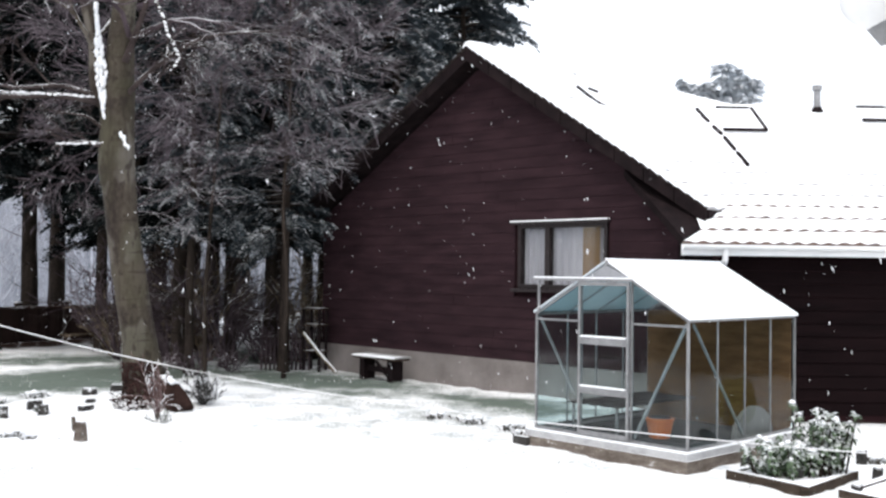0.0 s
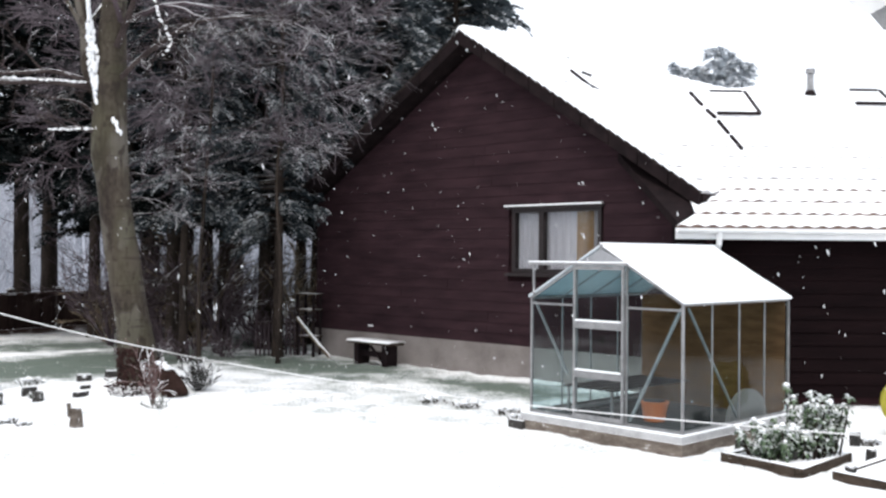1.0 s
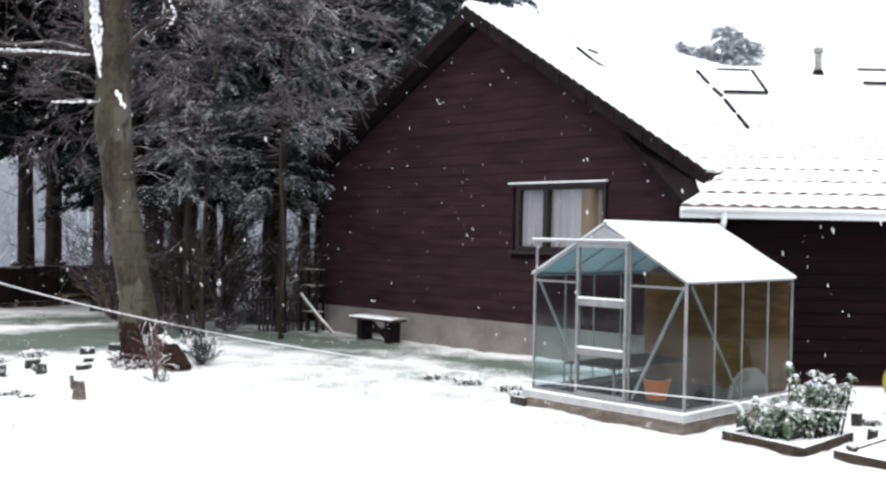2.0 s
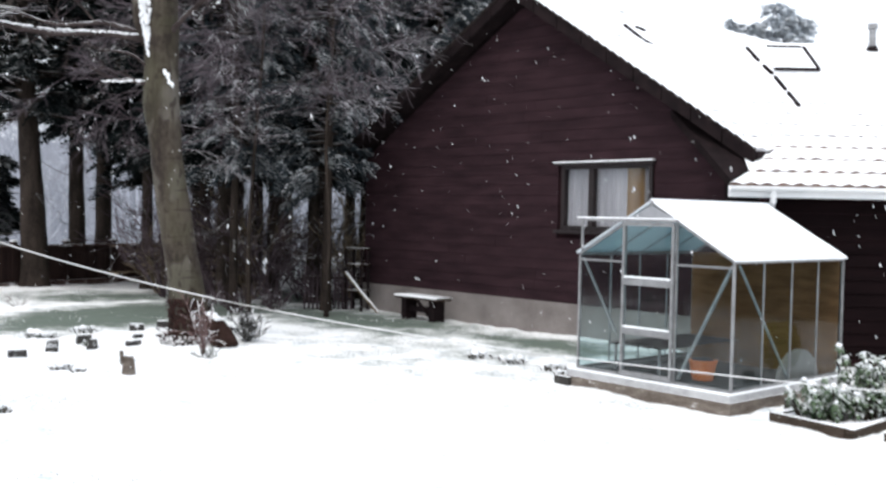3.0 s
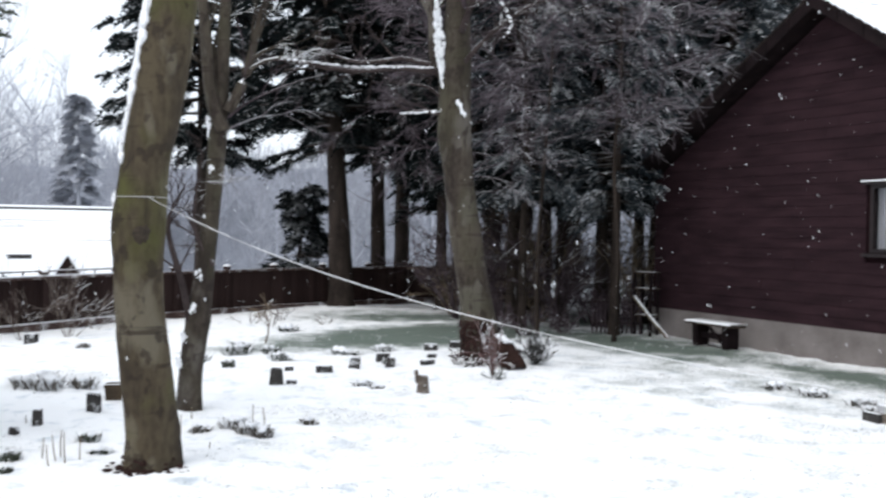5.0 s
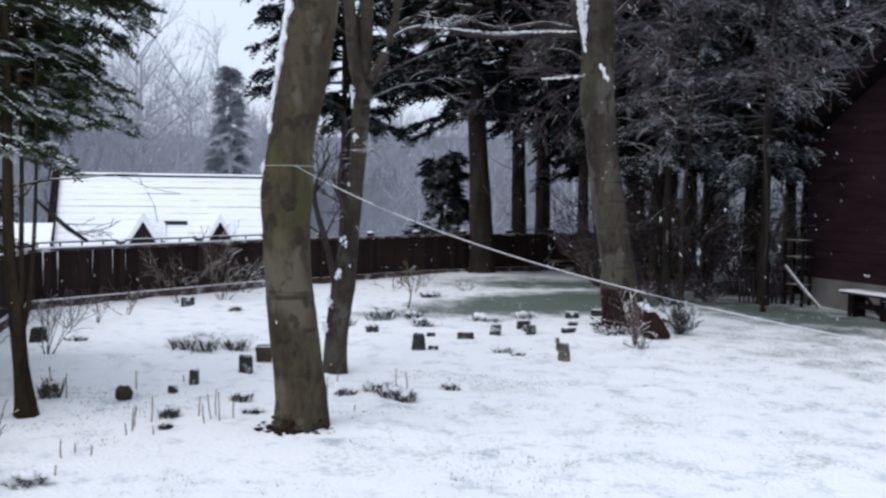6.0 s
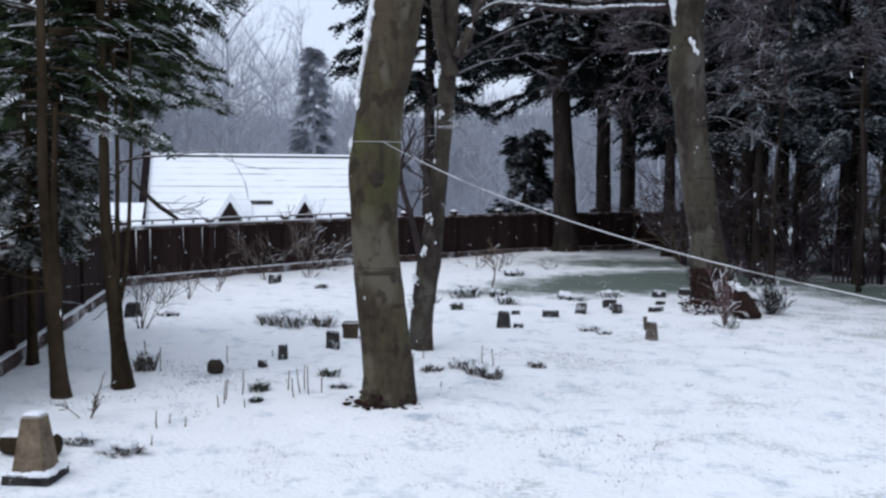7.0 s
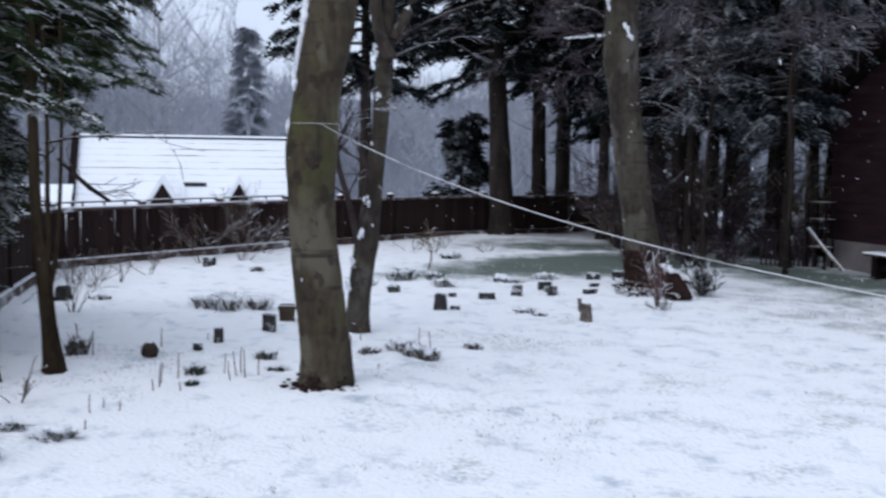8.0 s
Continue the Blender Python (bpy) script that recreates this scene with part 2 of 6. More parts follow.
def thin_snow_mat():
    m = bpy.data.materials.new("thin_snow_on_glass")
    m.use_nodes = True
    N, L = m.node_tree.nodes, m.node_tree.links
    out, mix, dif, tr, nz, rp = N["Material Output"], N.new("ShaderNodeMixShader"), N.new("ShaderNodeBsdfDiffuse"), N.new("ShaderNodeBsdfTranslucent"), N.new("ShaderNodeTexNoise"), N.new("ShaderNodeValToRGB")
    nz.inputs["Scale"].default_value = 5
    rp.color_ramp.elements[0].color, rp.color_ramp.elements[1].color = (0.25, 0.33, 0.36, 1), (0.5, 0.6, 0.64, 1)
    L.new(nz.outputs[0], rp.inputs[0])
    L.new(rp.outputs[0], tr.inputs[0])
    dif.inputs[0].default_value = (0.85, 0.87, 0.9, 1)
    mix.inputs[0].default_value = 0.5
    L.new(dif.outputs[0], mix.inputs[1])
    L.new(tr.outputs[0], mix.inputs[2])
    L.new(mix.outputs[0], out.inputs[0])
    return m


THINSNOW = thin_snow_mat()


def ground_mat():
    """Snow over lawn: thin under the trees and by the house, where green grass shows through."""
    m = bpy.data.materials.new("snow_covered_lawn")
    m.use_nodes = True
    N, L = m.node_tree.nodes, m.node_tree.links
    b = N["Principled BSDF"]
    b.inputs["Roughness"].default_value = 0.8
    b.inputs["Specular IOR Level"].default_value = 0.2
    tc = N.new("ShaderNodeTexCoord")

    def noise_tex(scale, detail=4):
        n = N.new("ShaderNodeTexNoise")
        n.inputs["Scale"].default_value, n.inputs["Detail"].default_value = scale, detail
        L.new(tc.outputs["Object"], n.inputs["Vector"])
        return n

    def calc(op, a, c, d=None):
        n = N.new("ShaderNodeMath")
        n.operation = op
        for i, v in enumerate((a, c, d)):
            if v is None:
                continue
            if isinstance(v, (int, float)):
                n.inputs[i].default_value = v
            else:
                L.new(v, n.inputs[i])
        return n.outputs[0]

    def patch(cx, cy, turn, rx, ry):
        mp, ln = N.new("ShaderNodeMapping"), N.new("ShaderNodeVectorMath")
        mp.vector_type = "TEXTURE"
        mp.inputs["Location"].default_value = (cx, cy, 0)
        mp.inputs["Rotation"].default_value = (0, 0, radians(turn))
        mp.inputs["Scale"].default_value = (rx, ry, 50)
        L.new(tc.outputs["Object"], mp.inputs[0])
        ln.operation = "LENGTH"
        L.new(mp.outputs[0], ln.inputs[0])
        return calc("SUBTRACT", 1.0, ln.outputs["Value"])

    mid, fine, broad = noise_tex(1.6, 5), noise_tex(26, 4), noise_tex(0.35, 3)
    bare = None
    for p in GRASS_PATCHES:
        q = patch(*p[:5])
        q = calc("MULTIPLY", calc("MAXIMUM", q, 0.0), p[5])
        bare = q if bare is None else calc("MAXIMUM", bare, q)
    wob = calc("MULTIPLY_ADD", mid.outputs[0], 1.1, calc("MULTIPLY", fine.outputs[0], 0.9))
    amount = N.new("ShaderNodeMapRange")
    amount.inputs["From Min"].default_value, amount.inputs["From Max"].default_value = 1.32, 1.84
    L.new(calc("ADD", bare, calc("MULTIPLY_ADD", broad.outputs[0], 0.2, wob)), amount.inputs["Value"])
    amount.inputs["To Max"].default_value = 0.92
    grass, snow, mix = N.new("ShaderNodeValToRGB"), N.new("ShaderNodeValToRGB"), N.new("ShaderNodeMix")
    grass.color_ramp.elements[0].color, grass.color_ramp.elements[1].color = (0.026, 0.046, 0.033, 1), (0.1, 0.14, 0.1, 1)
    snow.color_ramp.elements[0].color, snow.color_ramp.elements[1].color = (0.5, 0.56, 0.61, 1), (0.91, 0.92, 0.92, 1)
    L.new(fine.outputs[0], grass.inputs[0])
    # Bluish-grey dents: thin snow, with the soft shade of hollows in the colour.
    dent_shade = noise_tex(2.6, 7)
    dent_shade.inputs["Roughness"].default_value = 0.7
    L.new(dent_shade.outputs[0], snow.inputs[0])
    snow.color_ramp.elements[0].position, snow.color_ramp.elements[1].position = 0.29, 0.46
    mix.data_type = "RGBA"
    L.new(amount.outputs[0], mix.inputs[0])
    L.new(snow.outputs[0], mix.inputs[6])
    L.new(grass.outputs[0], mix.inputs[7])
    L.new(mix.outputs[2], b.inputs["Base Color"])
    bp = N.new("ShaderNodeBump")
    bp.inputs["Strength"].default_value, bp.inputs["Distance"].default_value = 0.5, 0.06
    L.new(wob, bp.inputs["Height"])
    L.new(bp.outputs[0], b.inputs["Normal"])
    return m


# cx, cy, turn, half length, half width, strength
GRASS_PATCHES = [(-6.0, 17.4, 62, 5.0, 2.3, 1.6), (-2.2, 17.3, -45, 5.2, 2.0, 1.15), (-7.2, 14.6, 45, 3.2, 1.4, 0.85), (-1.2, 14.3, -30, 4.0, 2.0, 0.42), (1.0, 14.4, -45, 3.6, 1.3, 1.0),
                 (-4.0, 21.6, -10, 5.5, 3.2, 0.9), (0.2, 11.8, -40, 1.9, 0.9, 0.44), (-1.4, 12.7, -35, 3.4, 1.4, 0.4), (1.4, 9.9, -46, 1.5, 0.45, 0.36), (-7.6, 20.6, 30, 4.0, 2.0, 0.95), (0.5, 8.5, 10, 8.5, 7.0, 0.2), (0.3, 13.0, -42, 4.6, 1.7, 0.4)]


# ---- building tools ----
class Solid:
    """A mesh in the making."""

    def __init__(self, m=None):
        self.v, self.f, self.m = [], [], m

    def add(self, verts, faces):
        k = len(self.v)
        self.v += [tuple(self.m @ Vector(p)) if self.m else tuple(p) for p in verts]
        self.f += [tuple(i + k for i in f) for f in faces]
        return self

    def box(self, a, b):
        (x0, y0, z0), (x1, y1, z1) = a, b
        return self.add([(x0, y0, z0), (x1, y0, z0), (x1, y1, z0), (x0, y1, z0), (x0, y0, z1), (x1, y0, z1), (x1, y1, z1), (x0, y1, z1)],
                        [(0, 3, 2, 1), (4, 5, 6, 7), (0, 1, 5, 4), (1, 2, 6, 5), (2, 3, 7, 6), (3, 0, 4, 7)])

    def bar(self, p, q, wide, deep, side=(0, 0, 1)):
        """A square bar from p to q."""
        p, q, side = Vector(p), Vector(q), Vector(side)
        d = (q - p).normalized()
        a = d.cross(side)
        if a.length < 1e-3:
            a = d.cross(Vector((1, 0, 0)))
        a = a.normalized()
        b = d.cross(a).normalized()
        vs = [e + a * sx * wide / 2 + b * sy * deep / 2 for e in (p, q) for sx, sy in ((-1, -1), (1, -1), (1, 1), (-1, 1))]
        return self.add(vs, [(0, 1, 2, 3), (7, 6, 5, 4), (0, 4, 5, 1), (1, 5, 6, 2), (2, 6, 7, 3), (3, 7, 4, 0)])

    def prism(self, outline, y0, y1):
        """An outline in x, z drawn out along y."""
        n = len(outline)
        vs = [(x, y, z) for y in (y0, y1) for x, z in outline]
        return self.add(vs, [tuple(range(n)), tuple(range(2 * n - 1, n - 1, -1))] + [(i, i + n, (i + 1) % n + n, (i + 1) % n) for i in range(n)])

    def tube(self, pts, radii, sides=6, rough=0.0, rng=random):
        pts = [Vector(p) for p in pts]
        vs = []
        ref = Vector((0.31, 0.17, 0.93))
        for i, p in enumerate(pts):
            d = (pts[min(i + 1, len(pts) - 1)] - pts[max(i - 1, 0)])
            a = d.cross(ref)
            if a.length < 1e-5:
                a = d.cross(Vector((1, 0, 0)))
            a.normalize()
            b = d.cross(a).normalized()
            for j in range(sides):
                an = 2 * math.pi * j / sides
                r = radii[i] * (1 + rough * (rng.random() - 0.5))
                vs.append(p + (a * math.cos(an) + b * math.sin(an)) * r)
        fs = [(i * sides + j, i * sides + (j + 1) % sides, (i + 1) * sides + (j + 1) % sides, (i + 1) * sides + j)
              for i in range(len(pts) - 1) for j in range(sides)]
        fs += [tuple(range(sides))[::-1], tuple(range((len(pts) - 1) * sides, len(pts) * sides))]
        return self.add(vs, fs)

    def blob(self, c, r, rng, segs=8, rings=5, rough=0.25, squash=(1, 1, 1)):
        vs, fs = [], []
        for i in range(rings + 1):
            th = math.pi * i / rings
            for j in range(segs):
                ph = 2 * math.pi * j / segs
                k = r * (1 + rough * (rng.random() - 0.5))
                vs.append((c[0] + k * squash[0] * math.sin(th) * math.cos(ph), c[1] + k * squash[1] * math.sin(th) * math.sin(ph), c[2] + k * squash[2] * math.cos(th)))
        for i in range(rings):
            for j in range(segs):
                fs.append((i * segs + j, (i + 1) * segs + j, (i + 1) * segs + (j + 1) % segs, i * segs + (j + 1) % segs))
        return self.add(vs, fs)


def mesh_of(name, s, material, smooth=False):
    me = bpy.data.meshes.new(name)
    me.from_pydata(s.v, [], s.f)
    me.materials.append(material)
    me.update()
    if smooth:
        me.shade_smooth()
    return me


def thing(name, at, label, category, group="", kind=""):
    e = new(name)
    e.location = at
    e.empty_display_size = 0.2
    return tagged(e, label, category, group, kind)


def part(name, s, material, parent, label="", smooth=False, kind=""):
    ob = new(name, mesh_of(name, s, material, smooth))
    ob.parent = parent
    ob.matrix_parent_inverse = Matrix.Translation(-Vector(parent.location)) if parent.type == "EMPTY" else Matrix()
    return tagged(ob, label, kind=kind)


def solo(name, s, material, label, category, group="", kind="", smooth=False):
    return tagged(new(name, mesh_of(name, s, material, smooth)), label, category, group, kind)


def frame_at(o, x):
    """A frame at o with its x axis along x, its y axis to the left of it, z up."""
    x = Vector((x[0], x[1], 0)).normalized()
    y = Vector((-x.y, x.x, 0))
    return Matrix(((x.x, y.x, 0, o[0]), (x.y, y.y, 0, o[1]), (0, 0, 1, o[2]), (0, 0, 0, 1)))


HOUSE = frame_at((-2.31, 19.45, 0), (0.703, -0.711))
HINV = HOUSE.inverted()


# ---- ground ----
def ground_height(x, y):
    """Level lawn; beyond the fence the land falls away to the valley."""
    r = math.hypot(x, y)
    z = 0.03 * noise.noise((x * 0.5, y * 0.5, 0)) + 0.018 * noise.noise((x * 1.9, y * 1.9, 3)) + 0.026 * noise.noise((x * 3.1, y * 3.1, 8)) + 0.013 * noise.noise((x * 7.0, y * 7.0, 5)) if r < 40 else 0
    out = max(0.0, min(1.0, (-x - 14 + 0.25 * (y - 14)) / 22)) if y > 0 else 0
    z -= 5.0 * out * out * (3 - 2 * out)
    for bx, by, h, w in ((-4.5, 6.5, 0.07, 0.8), (-4.0, 13.9, 0.12, 1.2), (-9.9, 21.7, 0.1, 1.2)):
        z += h * math.exp(-((x - bx) ** 2 + (y - by) ** 2) / w)
    return z


def build_ground():
    def axis(lo, hi):
        near = [lo + (hi - lo) * i / 260 for i in range(261)]
        far = [1.5 ** i * 4 for i in range(1, 17)]
        return [lo - d for d in reversed(far)] + near + [hi + d for d in far]
    xs, ys = axis(-15, 9), axis(0, 24)
    g = Solid()
    g.add([(x, y, ground_height(x, y)) for y in ys for x in xs], [])
    n = len(xs)
    g.f = [(j * n + i, j * n + i + 1, (j + 1) * n + i + 1, (j + 1) * n + i) for j in range(len(ys) - 1) for i in range(n - 1)]
    solo("ground", g, ground_mat(), "snow-covered garden lawn with green grass showing through", "ground", kind="structure", smooth=True)


build_ground()


# ---- timber house with the gable ----
APEX_X, APEX_Z, SLOPE_WEST, SLOPE_EAST, WALL_W = 4.17, 5.57, 0.572, 0.63, 7.95
house = thing("timber_house", (-2.31, 19.45, 0), "red-brown timber-clad house gable under a snow-covered roof", "house")
WIN = (5.0, 6.73, 1.66, 2.66)


def roof_z(x):
    return APEX_Z - (SLOPE_EAST if x > APEX_X else SLOPE_WEST) * abs(x - APEX_X)


def build_gable():
    core = Solid(HOUSE)
    x0, x1, z0, z1 = WIN
    core.prism([(0, 0), (x0, 0), (x0, roof_z(x0) - 0.25), (APEX_X, APEX_Z - 0.25), (0, roof_z(0) - 0.25)], 0.04, 0.24)
    core.prism([(x1, 0), (WALL_W, 0), (WALL_W, roof_z(WALL_W) - 0.25), (x1, roof_z(x1) - 0.25)], 0.04, 0.24)
    core.prism([(x0, 0), (x1, 0), (x1, z0), (x0, z0)], 0.04, 0.24)
    core.prism([(x0, z1), (x1, z1), (x1, roof_z(x1) - 0.25), (x0, roof_z(x0) - 0.25)], 0.04, 0.24)
    core.box((0, 0.24, 0), (0.2, 9, 2.9)).box((WALL_W - 0.2, 0.24, 0), (WALL_W, 9, 2.9)).box((0.2, 8.8, 0), (WALL_W - 0.2, 9, 2.9))
    part("wall", core, CLAD_CORE, house, "dark timber wall frame")
    pl = Solid(HOUSE).box((-0.03, -0.05, -0.1), (WALL_W + 0.03, 0.04, 0.5))
    part("plinth", pl, PLINTH, house, "pale rendered plinth along the wall foot")
    ins = Solid(HOUSE).box((0.5, 2.4, 0), (WALL_W - 0.5, 2.5, 2.9))
    part("inner_wall", ins, CURTAIN, house)


build_gable()


def course_strip(s, left, right, lower, upper, to_world, wave=0.3, lift=0.035, amp=0.022, slant=0.0):
    """One course of pantiles: wavy, its lower edge lifted over the course below. left, right: along the eave; lower, upper: up the slope; slant: how far the upper edge begins past the lower."""
    n = max(2, int((right - left) / wave * 6))
    vs, fs = [], []
    for i in range(n + 1):
        u = left + (right - left) * i / n
        h = amp * math.sin(2 * math.pi * u / wave) + 0.012 * noise.noise((u * 2.1, lower * 3, 5))
        vs += [to_world(u, lower, lift - 0.05), to_world(u, lower + 0.012 * noise.noise((u * 5, lower, 1)), lift + h), to_world(u + slant * (1 - i / n), upper, h * 0.3)]
    for i in range(n):
        a, b = i * 3, i * 3 + 3
        fs += [(a, b, b + 1, a + 1), (a + 1, b + 1, b + 2, a + 2)]
    s.add(vs, fs)


def build_gable_roof():
    front, back = -0.34, 9.3
    for side in (-1, 1):
        slope = SLOPE_EAST if side > 0 else SLOPE_WEST
        cosr = 1 / math.hypot(1, slope)
        reach = 4.42 if side > 0 else 4.3
        deck = Solid(HOUSE)
        t = 0.14
        x_e, x_a = APEX_X + side * reach, APEX_X
        vs = [(x, y, z) for y in (front + 0.03, back) for x, z in ((x_a, APEX_Z - 0.03), (x_e, roof_z(x_e) - 0.03), (x_e, roof_z(x_e) - 0.03 - t), (x_a, APEX_Z - 0.03 - t))]
        deck.add(vs, [(0, 1, 2, 3), (7, 6, 5, 4), (0, 4, 5, 1), (1, 5, 6, 2), (2, 6, 7, 3), (3, 7, 4, 0)])
        part("roof", deck, BARGE, house, "dark roof edge")
        length = reach / cosr
        k = 0
        d = 0.0
        while d < length:
            up = min(length, d + 0.36)

            def place(u, s, h, side=side, length=length, slope=slope, cosr=cosr):
                x = APEX_X + side * (length - s) * cosr
                return (x + side * h * slope * cosr, u, roof_z(x) + h * cosr)
            st = Solid(HOUSE)
            course_strip(st, front, back, d, up, place, lift=0.016, amp=0.012)
            part("tile_course", st, ROOFPATCH if d < 1.5 else ROOFWHITE, house)
            d = up
            k += 1
        for j in range(9):
            barge = Solid(HOUSE)
            a, b = j / 9, (j + 1) / 9 - 0.004
            xa, xb = APEX_X + side * reach * a, APEX_X + side * reach * b
            za, zb = roof_z(xa) - 0.02, roof_z(xb) - 0.02
            barge.add([(x, y, z) for y in (front - 0.03, front + 0.02) for x, z in ((xa, za - 0.2), (xb, zb - 0.2), (xb, zb + 0.0), (xa, za + 0.0))],
                      [(0, 1, 2, 3), (7, 6, 5, 4), (0, 4, 5, 1), (1, 5, 6, 2), (2, 6, 7, 3), (3, 7, 4, 0)])
            part("bargeboard", barge, BARGE, house)
        for j in range(30):
            xa = APEX_X + side * reach * (j + 0.1) / 30
            xb = APEX_X + side * reach * (j + 0.9) / 30
            tip = 0.028 + 0.014 * noise.noise((j * 1.7, side, 0))
            vt = Solid(HOUSE).add([(x, y, roof_z(x) + h) for y in (front - 0.05, front + 0.1) for x, h in ((xa, -0.03), (xb, -0.03), (xb, 0.008), (xa, tip))],
                                  [(0, 1, 2, 3), (7, 6, 5, 4), (0, 4, 5, 1), (1, 5, 6, 2), (2, 6, 7, 3), (3, 7, 4, 0)])
            part("verge_tile", vt, VERGE, house)
        sof = Solid(HOUSE)
        xe, xw = APEX_X + side * reach, (WALL_W if side > 0 else 0)
        ze = roof_z(xe) - 0.2
        sof.add([(x, y, z) for y in (-0.03, back) for x, z in ((xw, ze - 0.5), (xe, ze - 0.02), (xe, ze + 0.1), (xw, ze + 0.45))],
                [(0, 1, 2, 3), (7, 6, 5, 4), (0, 4, 5, 1), (1, 5, 6, 2), (2, 6, 7, 3), (3, 7, 4, 0)])
        part("eave_box", sof, BARGE, house, "dark boxed eave")
    for j in range(21):
        y = front + j * (back - front) / 21
        ridge = Solid(HOUSE).tube([(APEX_X, y, APEX_Z - 0.02), (APEX_X, y + 0.44, APEX_Z - 0.005)], [0.13, 0.135], 8)
        part("ridge_tile", ridge, ROOFWHITE, house)


build_gable_roof()


def window_unit(parent, M, x0, x1, z0, z1, splits, y=0.0):
    w = Solid(M)
    for a, b in (((x0, z0), (x1, z0 + 0.06)), ((x0, z1 - 0.06), (x1, z1)), ((x0, z0 + 0.06), (x0 + 0.06, z1 - 0.06)), ((x1 - 0.06, z0 + 0.06), (x1, z1 - 0.06))):
        w.box((a[0], y, a[1]), (b[0], y + 0.1, b[1]))
    win = part("window", w, DARKFRAME, parent, "dark-framed casement window with drawn curtains")
    xs = [x0 + 0.06, *splits, x1 - 0.06]
    for s in splits:
        part("mullion", Solid(M).box((s - 0.045, y - 0.01, z0 + 0.06), (s + 0.045, y + 0.09, z1 - 0.06)), DARKFRAME, win)
    for a, b in zip(xs, xs[1:]):
        p = part("pane", Solid(M).box((a, y + 0.05, z0 + 0.06), (b, y + 0.056, z1 - 0.06)), WINGLASS, win)
        p.visible_shadow = False
    return win


def build_house_window():
    x0, x1, z0, z1 = WIN
    win = window_unit(house, HOUSE, x0, x1, z0, z1, [5.6])
    part("lintel", Solid(HOUSE).box((4.88, -0.07, 2.7), (6.78, 0.0, 2.722)), SNOW, win, "snow on the window head")
    part("trim", Solid(HOUSE).box((4.9, -0.06, 2.66), (6.8, 0.0, 2.7)), DARKFRAME, win)
    part("sill", Solid(HOUSE).box((4.92, -0.09, 1.6), (6.8, 0.02, 1.65)), DARKFRAME, win, "dark wooden sill")

    def cloth(a, b, mat, label):
        s = Solid(HOUSE)
        n = 40
        vs = [(a + (b - a) * i / n, 0.115 + 0.02 * math.sin(i * 1.3), z) for z in (1.6, 2.66) for i in range(n + 1)]
        s.add(vs, [(i, i + 1, i + n + 2, i + n + 1) for i in range(n)])
        part("curtain", s, mat, win, label)
    cloth(5.05, 6.2, CURTAIN, "pale net curtain")
    cloth(6.2, 6.52, OCHRE, "ochre curtain")
    cloth(6.52, 6.7, CURTAIN, "pale net curtain")


build_house_window()

# ---- wing of the house ----
WING = frame_at((3.05, 12.6, 0), (1, 0.03))
W_EAVE, W_SLOPE, W_RUN, W_LEN = 2.3, 0.62, 3.95, 9.0
wing = thing("house_wing", (6, 14, 0), "low dark-timber house wing with a snow-covered tiled roof", "house")


def wing_left(s):
    """Where the wing's roof begins at s metres in from the gutter: at the gable's side, higher up under the gable's roof."""
    z = W_EAVE + W_SLOPE * s
    x_h = min(8.63, APEX_X + (APEX_Z - z) / SLOPE_EAST - 0.35)
    best = HINV @ (WING @ Vector((0, s, 0)))
    step = (HINV @ (WING @ Vector((1, s, 0)))).x - best.x
    return (x_h - best.x) / step


